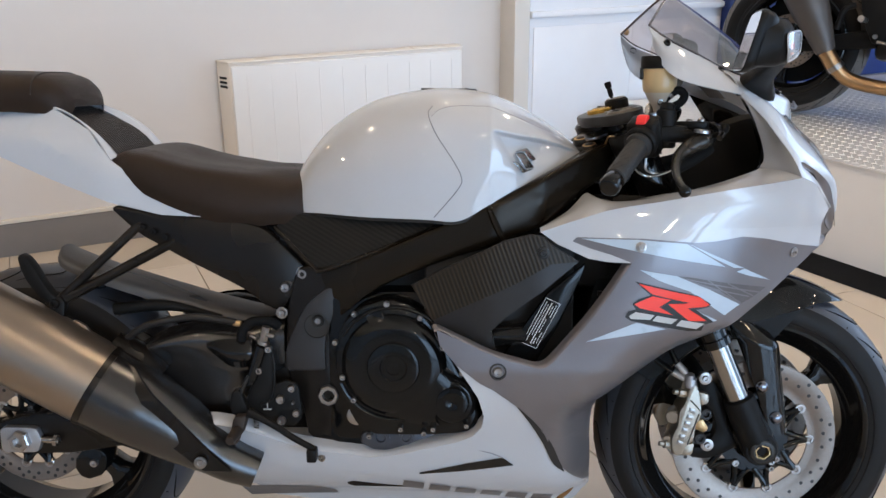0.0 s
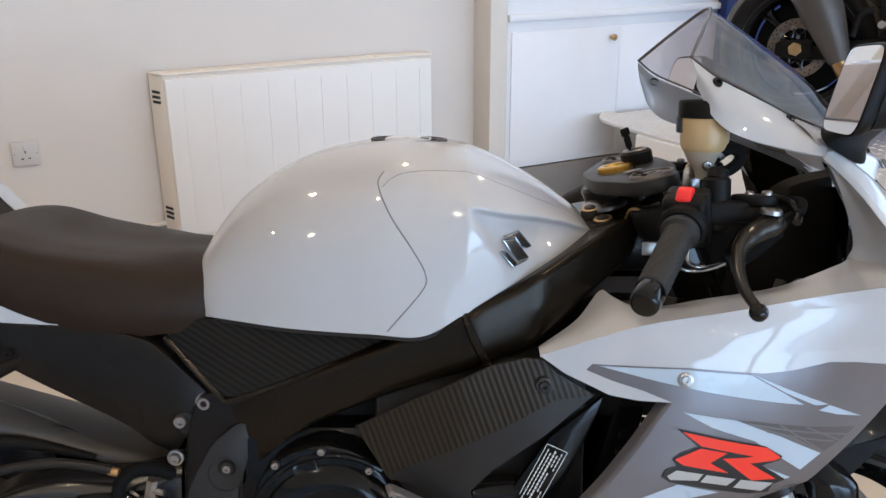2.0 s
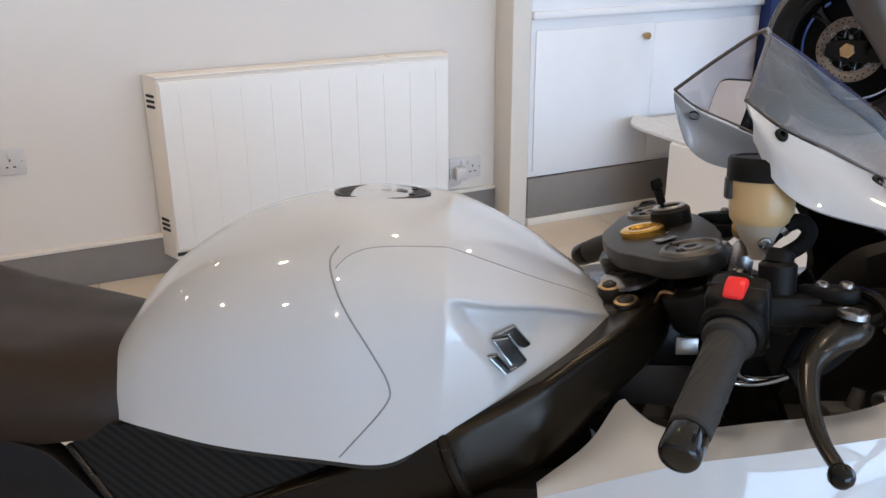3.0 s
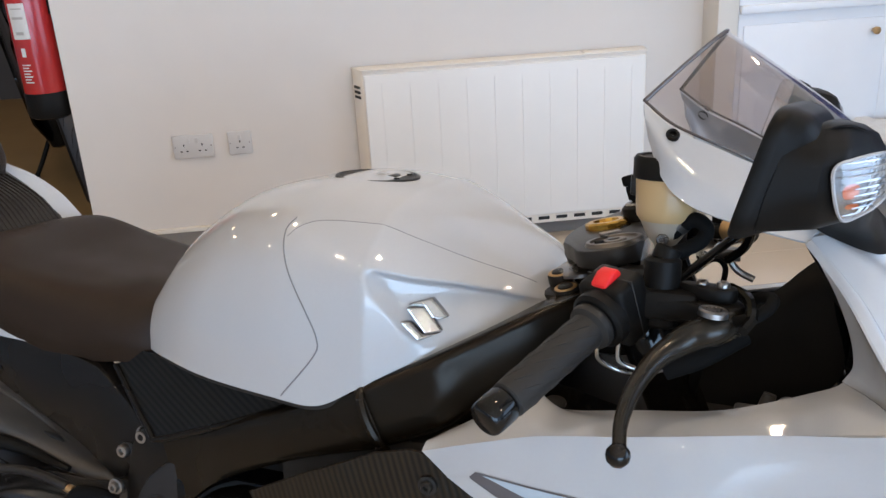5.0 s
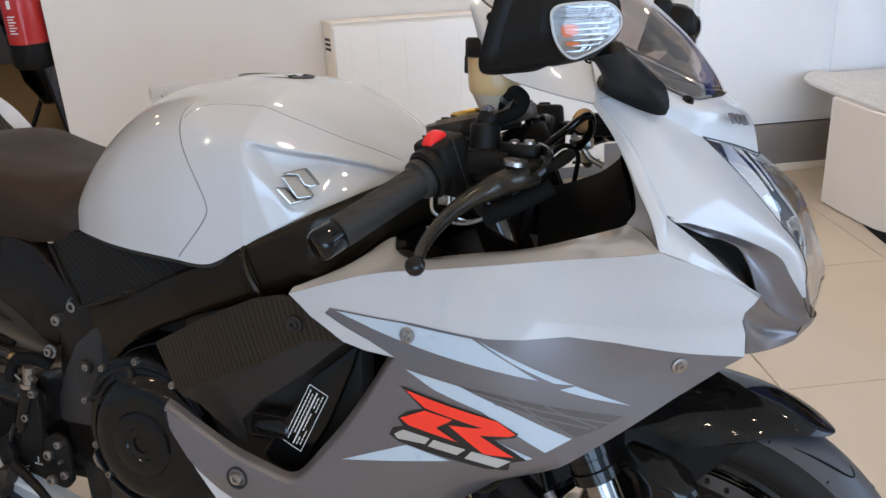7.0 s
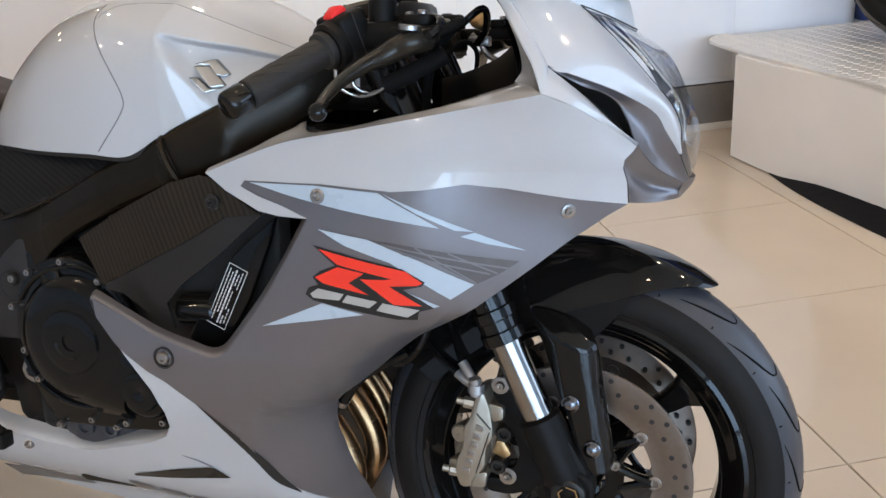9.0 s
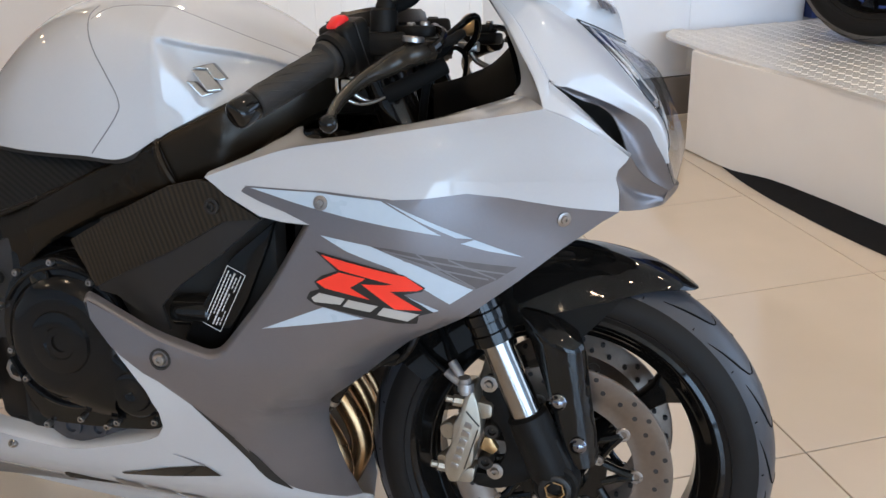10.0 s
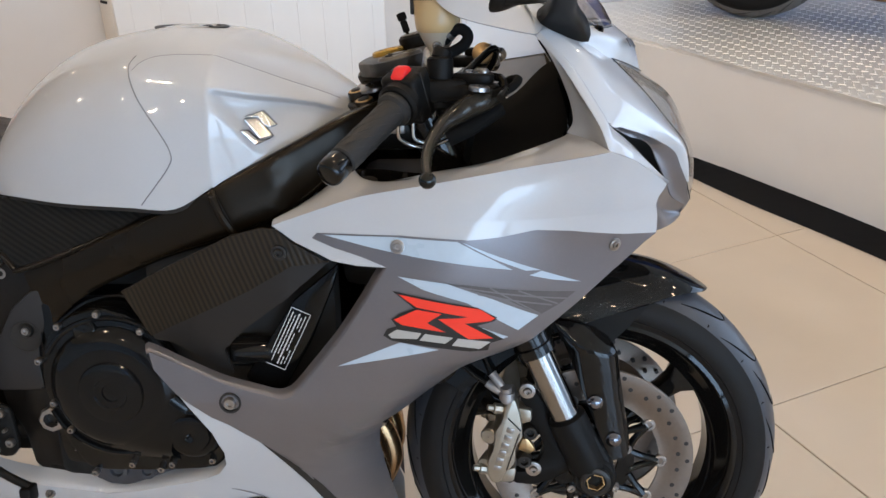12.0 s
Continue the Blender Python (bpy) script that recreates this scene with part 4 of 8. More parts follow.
cheek_low = [V(-0.011, -0.262, 0.812), V(0.018, -fair(0.018, 0.798), 0.798), V(0.050, -fair(0.050, 0.771), 0.771), V(0.0765, -fair(0.0765, 0.748), 0.748)]
both("cheek_panel", thicken(loft([cheek_low, [(a + b) / 2 + V(0.002, -0.003, 0.002) for a, b in zip(cheek_low, cheek_up)], cheek_up], 10, 40), 0.002), M_WHITE, bike)
scoop_up = intake_up[2:] + [V(0.131, -0.030, 0.694)]
scoop_in = [V(-0.012, -0.225, 0.837), V(0.019, -0.192, 0.816), V(0.038, -0.172, 0.808), V(0.053, -0.150, 0.795), V(0.063, -0.138, 0.774), V(0.0745, -0.146, 0.748), V(0.094, -0.090, 0.714), V(0.124, -0.036, 0.688)]
scoop_mid = [(a + b) / 2 + V(-0.004 * s, 0.008 * s, -0.003 * s) for a, b, s in zip(spline(scoop_up, 9), spline(scoop_in, 9), (0, 0.2, 0.6, 1, 1.2, 1.2, 0.9, 0.5, 0))]
scoop = both("air_intake", thicken(loft([scoop_up, scoop_mid, scoop_in], 14, 50), 0.0015), M_GREY, bike, "satin grey air intake scoop")[0]
mouth_low = [a + V(0.001, 0.003, -0.001) for a in cheek_up]
mouth_top = scoop_in[:6]
mouth_deep = [(a + b) / 2 + V(-0.014 * s, 0.040 * s, -0.006) for a, b, s in zip(spline(mouth_low, 6), spline(mouth_top, 6), (0, 0.6, 1, 1, 0.8, 0.1))]
both("intake_mouth", loft([mouth_low, mouth_deep, mouth_top], 12, 36), M_DARK, bike)
chin_t = [V(0.070, -0.140, 0.7480), V(0.0755, -0.150, 0.7485), V(0.094, -0.090, 0.714), V(0.124, -0.036, 0.688)]
chin_m = [V(0.056, -0.138, 0.7255), V(0.062, -0.150, 0.7255), V(0.084, -0.084, 0.694), V(0.119, -0.034, 0.679)]
chin_b = [V(0.060, -0.122, 0.678), V(0.069, -0.132, 0.678), V(0.094, -0.084, 0.671), V(0.116, -0.036, 0.668)]
both("chin", thicken(loft([chin_t, [(a + b) / 2 for a, b in zip(chin_t, chin_m)], chin_m, [(a + b) / 2 + V(0.002, 0, 0) for a, b in zip(chin_m, chin_b)], chin_b], 16, 26), 0.0015), M_GREY, bike)
both("chin_tip", loft([[V(0.131, -0.030, 0.694), V(0.124, -0.036, 0.688), V(0.116, -0.036, 0.668)], [V(0.137, -0.012, 0.692), V(0.132, -0.014, 0.682), V(0.120, -0.014, 0.666)], [V(0.138, 0, 0.692), V(0.134, 0, 0.681), V(0.121, 0, 0.665)]], 10, 12), M_GREY, bike)
both("chin_floor", loft([[V(0.069, -0.132, 0.678), V(0.094, -0.084, 0.671), V(0.116, -0.036, 0.668), V(0.121, 0, 0.665)], [V(0.030, -0.110, 0.680), V(0.050, -0.075, 0.674), V(0.070, -0.036, 0.670), V(0.075, 0, 0.668)]], 6, 16), M_GREY, bike)
# nose top below the screen
screen_low = [V(-0.078, -0.150, 0.953), V(-0.014, -0.108, 0.942), V(0.012, -0.055, 0.942), V(0.016, 0, 0.942)]
lamp_top = [V(-0.030, -0.142, 0.925), V(0.004, -0.110, 0.903), V(0.032, -0.055, 0.889), V(0.058, 0, 0.874)]
both("nose_top", thicken(loft([screen_low, [(a + b) / 2 + V(0.009, 0, 0.008) for a, b in zip(screen_low, lamp_top)], lamp_top], 10, 30), 0.002), M_WHITE, bike)
# wing that carries the screen
scr_edge = [V(-0.243, -0.152, 1.052), V(-0.214, -0.158, 1.030), V(-0.165, -0.142, 1.008), V(-0.116, -0.127, 0.985), V(-0.078, -0.146, 0.955)]
wing_low = [V(-0.237, -0.158, 1.020), V(-0.220, -0.172, 0.985), V(-0.192, -0.183, 0.964), V(-0.140, -0.190, 0.950), V(-0.095, -0.191, 0.941)]
wing_mid = [(a + b) / 2 + V(0, -0.008, 0.002) for a, b in zip(scr_edge, wing_low)]
both("screen_wing", thicken(loft([scr_edge, wing_mid, wing_low], 12, 40), 0.002), M_WHITE, bike)
fill = [V(-0.116, -0.127, 0.985), V(-0.060, -0.117, 0.963), V(-0.014, -0.108, 0.942)]
fill2 = [V(-0.095, -0.189, 0.942), V(-0.060, -0.170, 0.938), V(-0.030, -0.142, 0.925)]
both("nose_cheek", thicken(loft([fill, [(a + b) / 2 + V(0.003, -0.005, 0.004) for a, b in zip(fill, fill2)], fill2], 10, 20), 0.002), M_WHITE, bike)
# headlight
lamp_mid = [V(0.032, -0.055, 0.890), V(0.080, -0.056, 0.850), V(0.108, -0.050, 0.808), V(0.128, -0.043, 0.765), V(0.135, -0.034, 0.725), V(0.134, -0.024, 0.696)]
lamp_line = [V(0.058, 0, 0.875), V(0.100, 0, 0.843), V(0.124, 0, 0.798), V(0.141, 0, 0.750), V(0.139, 0, 0.718), V(0.134, 0, 0.692)]
lamp_out = lamp_low[2:] + [V(0.129, -0.045, 0.698)]
light = part("headlight", join(*[f(loft([lamp_out, lamp_mid, lamp_line], 18, 30)) for f in (lambda b: b, mirrored)]), M_LENS, bike, "clear wrap-round headlight lens")
light.visible_shadow = False
inner_rows = [[a + V(-0.010, 0.008, -0.006) for a in spline(lamp_out, 21)], [a + V(-0.020, 0.012, -0.010) for a in spline(lamp_mid, 21)], [a + V(-0.030, 0, -0.014) for a in spline(lamp_line, 21)]]
both("reflector", loft([r[:10] for r in inner_rows], 14, 20), M_REFLECT, light, "silver lamp reflector")
both("bezel", loft([r[9:] for r in inner_rows], 14, 20), M_LAMPCHROME, light, "chrome lamp bezel")
both("projector", lathe([(-0.02, 0.006), (-0.012, 0.018), (0.0, 0.024), (0.003, 0.024), (0.003, 0.021)], (0.104, -0.036, 0.775), (0.85, -0.25, 0.1), 28, caps=False), M_CHROME, light, "chrome projector bowl")
for k in range(14):
    w = 0.25 + k * 0.55
    i = int(w)
    a = inner_rows[0][i].lerp(inner_rows[0][i + 1], w - i) + V(0.004, -0.004, 0.003)
    b = inner_rows[1][i].lerp(inner_rows[1][i + 1], w - i) + V(0.004, -0.004, 0.003)
    both("lens_rib", tube([a, a.lerp(b, 0.85)], 0.0011, 5), M_REFLECT, light)
both("lamp_frame", tube([p + V(0.001, -0.001, 0.001) for p in [V(0.058, -0.002, 0.875), V(0.032, -0.055, 0.890)] + lamp_out[:1]], 0.0009, 6), M_BLACKDECAL, light)
both("lamp_frame", tube([p + V(0.001, -0.001, 0.001) for p in lamp_out], 0.0006, 6), M_BLACKDECAL, light)
for k, (x, y, z) in enumerate(((0.0300, -0.0800, 0.9215), (0.0350, -0.0640, 0.9195), (0.0390, -0.0480, 0.9170), (0.0410, -0.0320, 0.9160))):
    part("brand_bar", moved(block(-0.0062, 0.0062, -0.0048, 0.0048, 0, 0.0018, 0.0003), Matrix.Translation((x, y, z)) @ Matrix.Rotation(radians(-22 + 5 * k), 4, "Z") @ Matrix.Rotation(radians(58), 4, "Y")), M_GREY, bike)

# screen
edge_r = [V(-0.243, -0.150, 1.054), V(-0.214, -0.156, 1.033), V(-0.165, -0.140, 1.011), V(-0.116, -0.125, 0.988), V(-0.060, -0.115, 0.966), V(-0.014, -0.105, 0.945), V(0.006, -0.078, 0.944)]
quarter = [V(-0.210, -0.078, 1.092), V(-0.170, -0.078, 1.072), V(-0.128, -0.074, 1.048), V(-0.085, -0.070, 1.022), V(-0.042, -0.062, 0.990), V(-0.006, -0.052, 0.962), V(0.010, -0.044, 0.946)]
centre = [V(-0.184, 0, 1.120), V(-0.147, 0, 1.096), V(-0.108, 0, 1.069), V(-0.068, 0, 1.040), V(-0.030, 0, 1.006), V(0.000, 0, 0.970), V(0.015, 0, 0.945)]
flip = lambda c: [V(p.x, -p.y, p.z) for p in c]
screen = part("windscreen", loft([edge_r, quarter, centre, flip(quarter), flip(edge_r)], 40, 40), M_SCREEN, bike, "smoked double-bubble windscreen")
screen.visible_shadow = False
rim_line = [edge_r[0], quarter[0], centre[0], flip(quarter)[0], flip(edge_r)[0]]
part("screen_rim", tube(rim_line, 0.0022, 8, 50), M_SCREENEDGE, screen)
part("screen_rim", tube(edge_r, 0.0014, 8, 40), M_SCREENEDGE, screen)
part("screen_rim", tube(flip(edge_r), 0.0014, 8, 40), M_SCREENEDGE, screen)
for x, y, z in ((-0.215, -0.162, 1.024), (-0.116, -0.133, 0.980), (-0.014, -0.112, 0.940)):
    for s in (1, -1):
        bolt((x, y * s, z), (0.3, -0.75 * s, 0.6), r=0.0065, h=0.004, material=M_GLOSSBLACK, parent=screen, name="screen_bolt")
# instrument pod seen through the screen
part("instrument_pod", loft([[V(-0.165, y, 0.945) for y in (-0.045, 0.02, 0.085)], [V(-0.150, y, 0.985 - abs(y - 0.02) * 0.25) for y in (-0.045, 0.02, 0.085)], [V(-0.11, y, 0.978 - abs(y - 0.02) * 0.3) for y in (-0.045, 0.02, 0.085)], [V(-0.08, y, 0.930) for y in (-0.04, 0.02, 0.075)]], 14, 20), M_PLASTIC, bike, "black instrument pod")

# inner black panels of the cockpit
inner_low = [V(-0.40, -0.120, 0.66), V(-0.330, -0.145, 0.670), V(-0.225, -0.160, 0.680), V(-0.120, -0.150, 0.690), V(-0.040, -0.135, 0.730), V(-0.010, -0.120, 0.80)]
inner_high = [V(-0.42, -0.170, 0.725), V(-0.340, -0.143, 0.766), V(-0.225, -0.203, 0.774), V(-0.150, -0.213, 0.790), V(-0.060, -0.184, 0.818), V(-0.070, -0.178, 0.890)]
both("inner_panel", loft([inner_high, inner_low], 6, 30), M_GLOSSBLACK, bike)
f1 = [V(-0.056, -0.180, 0.82), V(-0.056, -0.176, 0.87), V(-0.095, -0.184, 0.935)]
f2 = [V(0.020, -0.100, 0.70), V(0.030, -0.080, 0.80), V(-0.020, -0.095, 0.900)]
f3 = [V(0.030, 0, 0.70), V(0.035, 0, 0.80), V(-0.010, 0, 0.880)]
both("inner_panel", loft([f1, f2, f3], 10, 16), M_GLOSSBLACK, bike)
for p, r in (((-0.098, -0.150, 0.775), 0.010), ((-0.135, -0.158, 0.752), 0.008)):
    part("clip", lathe([(0, r), (0.01, r), (0.02, r * 0.6), (0.02, 0.001)], p, (0, -0.9, 0.5), 14, caps=False), M_STEEL, bike)
part("wire_block", join(block(-0.145, -0.118, -0.15, -0.12, 0.745, 0.765, 0.004), tube([(-0.118, -0.138, 0.745), (-0.116, -0.137, 0.768), (-0.113, -0.135, 0.782)], [0.010, 0.009, 0.006], 12, 8)), M_HUGGER, bike)
for i in range(2):
    part("rubber_plug", lathe([(0, 0.011), (0.002, 0.011), (0.003, 0.007)], (-0.310, 0.178 * (2 * i - 1), 0.7595), (0.1, 0.2 * (2 * i - 1), 1), 20), M_PLASTIC, bike)
bolt((-0.052, -0.187, 0.900), (-0.5, -0.8, 0), r=0.006, h=0.004, material=M_GLOSSBLACK, name="trim_screw")

# -- tank --
from mathutils.bvhtree import BVHTree

TANK = [(-.870, 0, .785, .03, .783, .06, .775, .085, .765, .096, .755, .104, .745, .108, .734), (-.848, 0, .825, .04, .820, .075, .808, .10, .79, .113, .773, .12, .755, .122, .732),
        (-.80, 0, .880, .05, .875, .09, .858, .118, .835, .136, .807, .147, .775, .152, .734), (-.72, 0, .928, .06, .923, .115, .902, .15, .872, .172, .835, .183, .79, .186, .733),
        (-.62, 0, .949, .07, .946, .135, .930, .178, .900, .20, .855, .209, .80, .210, .733), (-.56, 0, .949, .075, .946, .145, .930, .190, .898, .208, .855, .214, .80, .212, .731)]
TANK += [(-.515, 0, .943, .075, .940, .145, .925, .196, .893, .2105, .860, .213, .81, .209, .754), (-.498, 0, .938, .075, .935, .145, .920, .198, .887, .209, .860, .210, .82, .205, .762),
         (-.46, 0, .922, .075, .918, .135, .903, .182, .875, .1915, .852, .193, .82, .191, .779), (-.42, 0, .900, .07, .896, .115, .884, .155, .867, .165, .850, .168, .826, .167, .797),
         (-.385, 0, .877, .06, .873, .095, .866, .128, .857, .136, .847, .139, .833, .141, .812), (-.352, 0, .852, .045, .849, .07, .846, .092, .842, .097, .838, .0995, .833, .100, .827),
         (-.335, 0, .836, .03, .833, .048, .831, .062, .829, .066, .826, .068, .824, .070, .822)]
TANK = [(r[0], tuple(zip(r[1::2], r[2::2]))) for r in TANK]


def arch(x, half):
    return [V(x, -y, z) for y, z in half[::-1]] + [V(x, y, z) for y, z in half[1:]]


def ease(t):
    t = min(1, max(0, t))
    return t * t * (3 - 2 * t)


def scallop(x, z):
    """Depth of the dart-shaped hollow behind the emblem: crisp along its upper and rear edges, fading out below."""
    top = float(np.interp(x, (-0.515, -0.498, -0.46, -0.42, -0.385, -0.352), (0.888, 0.885, 0.875, 0.867, 0.858, 0.843)))
    low = float(np.interp(x, (-0.515, -0.498, -0.46, -0.42, -0.385, -0.352), (0.754, 0.762, 0.779, 0.797, 0.812, 0.827)))
    rear = -0.508 + 0.045 * ease((0.884 - z) / 0.085)
    deep = float(np.interp(x, (-0.505, -0.46, -0.42, -0.385, -0.352, -0.338), (0.012, 0.017, 0.019, 0.012, 0.004, 0.0)))
    u = (top - z) / max(top - low, 0.005)
    return deep * ease((top - z) / 0.011) * ease((x - rear) / 0.017) * (1 - ease((u - 0.18) / 0.80))


tank_bm = loft_rows([arch(x, h) for x, h in TANK], 14, 220)
for v in tank_bm.verts:
    if v.co.x > -0.515 and abs(v.co.y) > 0.05:
        v.co.y -= math.copysign(scallop(v.co.x, v.co.z), v.co.y)
bmesh.ops.recalc_face_normals(tank_bm, faces=tank_bm.faces)
tank_tree = BVHTree.FromBMesh(tank_bm)
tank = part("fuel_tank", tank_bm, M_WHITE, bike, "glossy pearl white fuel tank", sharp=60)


def tank_half(x, z):
    hit = tank_tree.ray_cast(V(x, -1, z), V(0, 1, 0))[0]
    return -hit.y if hit else 0.18


def tank_top(x, y):
    hit = tank_tree.ray_cast(V(x, y, 2), V(0, 0, -1))[0]
    return hit.z if hit else 0.9


seam = spline([(-0.606, 0, 0.921), (-0.612, 0, 0.908), (-0.597, 0, 0.875), (-0.570, 0, 0.835), (-0.555, 0, 0.806), (-0.560, 0, 0.786), (-0.601, 0, 0.737)], 40)
for s in (-1, 1):
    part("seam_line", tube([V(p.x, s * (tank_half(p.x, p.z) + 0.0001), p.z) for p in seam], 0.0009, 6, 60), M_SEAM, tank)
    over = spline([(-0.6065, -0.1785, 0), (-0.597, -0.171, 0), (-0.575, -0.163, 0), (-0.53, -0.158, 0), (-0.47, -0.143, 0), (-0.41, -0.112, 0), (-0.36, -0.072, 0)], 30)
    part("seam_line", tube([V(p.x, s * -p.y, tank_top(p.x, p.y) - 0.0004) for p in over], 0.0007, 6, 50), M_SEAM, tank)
part("tank_skirt", loft([[V(x, -h[-1][0] + 0.002, h[-1][1] + 0.002) for x, h in TANK], [V(x, -h[-1][0] + 0.004, h[-1][1] - 0.006) for x, h in TANK]], 3, 60), M_DARK, tank)
cz = tank_top(-0.583, 0) - 0.0034
cap_at, cap_up = (-0.583, 0, cz), (0.02, 0, 1)
cap = part("filler_cap", lathe([(-0.008, 0.0525), (0.0012, 0.0525), (0.0022, 0.0512), (0.0022, 0.0480), (0.0012, 0.0472)], cap_at, cap_up, 56, caps=False), M_CLAMP, tank, "flush round filler cap with black inlay")
part("cap_ring", lathe([(0.0008, 0.0475), (0.0018, 0.0465), (0.0018, 0.0300), (0.0010, 0.0290), (0.0010, 0.0002)], cap_at, cap_up, 56, caps=False), M_PLASTIC, cap)
for k in range(2):
    w = 0.5 + math.pi * k
    fan = [(0.012 * math.cos(w + q), 0.012 * math.sin(w + q)) for q in (-0.9, 0.9)] + [(0.028 * math.cos(w + q), 0.028 * math.sin(w + q)) for q in (0.75, 0.25, -0.25, -0.75)]
    part("cap_plate", moved(extrude(fan, 0.0010, 0.0024, 0.0004, plane="xy"), Matrix.Translation(cap_at)), M_CLAMP, cap)
part("lock_cover", lathe([(0.0010, 0.011), (0.0030, 0.0105), (0.0034, 0.009), (0.0034, 0.0002)], cap_at, cap_up, 28, caps=False), M_STEEL, cap)
for k in range(6):
    w = math.pi * (k + 0.5) / 3
    part("cap_screw", cyl((-0.583 + 0.0385 * math.cos(w), 0.0385 * math.sin(w), cz + 0.001), (-0.583 + 0.0385 * math.cos(w), 0.0385 * math.sin(w), cz + 0.0026), 0.0034, n=12), M_CLAMP, cap)
hc, hx, hz = tank_half(-0.446, 0.834), tank_half(-0.470, 0.834) - tank_half(-0.422, 0.834), tank_half(-0.446, 0.815) - tank_half(-0.446, 0.855)
def badge_of(q):
    bm = extrude(q, -0.007, 0.002, 0.0016)
    for v in bm.verts:
        v.co.y -= badge(v.co.x, v.co.z)
    return bm


badge = lambda x, z: hc - hx / 0.048 * (x + 0.446) - hz / 0.040 * (z - 0.834)
for q in ([(-0.4645, 0.8456), (-0.4440, 0.8510), (-0.4275, 0.8310), (-0.4345, 0.8288), (-0.4415, 0.8312), (-0.4495, 0.8430), (-0.4565, 0.8440)], [(-0.4654, 0.8430), (-0.4490, 0.8421), (-0.4310, 0.8177), (-0.4465, 0.8160)], [(-0.4693, 0.8298), (-0.4605, 0.8290), (-0.4475, 0.8148), (-0.4315, 0.8165), (-0.4515, 0.8095)]):
    part("tank_emblem", badge_of(q), M_EMBLEM, tank, "angular satin chrome emblem", smooth=False)

# -- seats and tail --
def saddle(sections, nu, nv):
    return loft([arch(x, h) for x, h in sections], nu, nv)


SEAT = [(-0.826, ((0, .780), (.06, .782), (.098, .768), (.112, .748), (.108, .735))), (-0.840, ((0, .812), (.065, .812), (.112, .788), (.128, .748), (.122, .722))),
        (-0.880, ((0, .818), (.07, .818), (.125, .790), (.143, .745), (.135, .712))), (-0.960, ((0, .822), (.08, .822), (.138, .796), (.156, .745), (.145, .710))),
        (-1.050, ((0, .834), (.09, .836), (.146, .812), (.160, .768), (.152, .736))), (-1.130, ((0, .848), (.09, .850), (.140, .834), (.154, .802), (.148, .772))),
        (-1.180, ((0, .842), (.08, .842), (.118, .832), (.132, .816), (.128, .804))), (-1.202, ((0, .820), (.06, .820), (.092, .816), (.104, .810), (.102, .804)))]
SEAT = [(x, tuple((y, z - float(np.interp(x, (-1.2, -1.13, -1.05, -0.84), (0.004, 0.010, 0.018, 0.016))) * (1 if y < 0.1 else 0.55 if y < 0.135 else 0)) for y, z in h)) for x, h in SEAT]
seat = part("rider_seat", saddle(SEAT, 50, 44), M_SEAT, bike, "dark brown-black vinyl rider seat")
PILLION = [(-1.242, ((0, .938), (.03, .9375), (.055, .936), (.062, .930), (.060, .922))), (-1.246, ((0, .948), (.04, .944), (.066, .938), (.076, .926), (.072, .908))), (-1.260, ((0, .968), (.05, .966), (.086, .955), (.097, .932), (.092, .906))),
           (-1.300, ((0, .984), (.06, .982), (.098, .970), (.110, .944), (.102, .912))), (-1.438, ((0, .990), (.065, .987), (.100, .974), (.112, .950), (.104, .918))),
           (-1.598, ((0, .998), (.05, .995), (.080, .985), (.088, .966), (.080, .945))), (-1.638, ((0, .985), (.03, .984), (.05, .978), (.055, .968), (.05, .955)))]
PILLION = [(x - 0.030, tuple((y, z - 0.004) for y, z in h)) for x, h in PILLION]
pillion = part("pillion_seat", loft([arch(x, h) for x, h in PILLION], 44, 40, caps=True), M_SEAT, bike, "dark brown-black vinyl pillion seat")
part("piping", tube([V(-1.330, y, z - 0.0035) for y, z in ((-0.110, .944), (-0.098, .970), (-0.06, .982), (0, .984), (0.06, .982), (0.098, .970), (0.110, .944))], 0.0016, 6, 40), M_SEATGREY, pillion)
backrest = part("seat_back", loft([[V(-1.170, y, 0.820) for y in (-0.098, -0.05, 0.05, 0.098)], [V(-1.222, y, 0.868 + 0.006 * (1 - (y / 0.1) ** 2)) for y in (-0.098, -0.05, 0.05, 0.098)], [V(-1.315, y, 0.914) for y in (-0.092, -0.05, 0.05, 0.092)]], 20, 20), M_SEATGREY, bike, "ribbed grey-black seat back")
for k in range(21):
    y = -0.090 + 0.009 * k
    part("rib", tube([V(-1.178, y, 0.828), V(-1.222, y, 0.8695 + 0.006 * (1 - (y / 0.1) ** 2)), V(-1.310, y * 0.95, 0.914)], 0.0022, 5, 10), M_SEATGREY, backrest)
TAIL = [(-1.018, 0.727), (-1.100, 0.772), (-1.180, 0.826), (-1.222, 0.878), (-1.290, 0.914), (-1.42, 0.926), (-1.62, 0.955), (-1.70, 0.965), (-1.68, 0.940), (-1.54, 0.885), (-1.40, 0.833), (-1.30, 0.793), (-1.185, 0.752), (-1.09, 0.730)]
tail_half = lambda x, z: float(np.interp(x, [-1.7, -1.4, -1.2, -1.0], [0.03, 0.115, 0.148, 0.152])) - 1.6 * max(0, z - 0.86 + (x + 1.3) * 0.1) ** 1.0 * 0.25
plain_half = tail_half


def tail_half(x, z):
    """The tail's flank, folded in above a crease that rises to the rear."""
    return plain_half(x, z) - 0.45 * min(0.026, max(0, z - (0.778 + (-1.10 - x) * 0.38)))


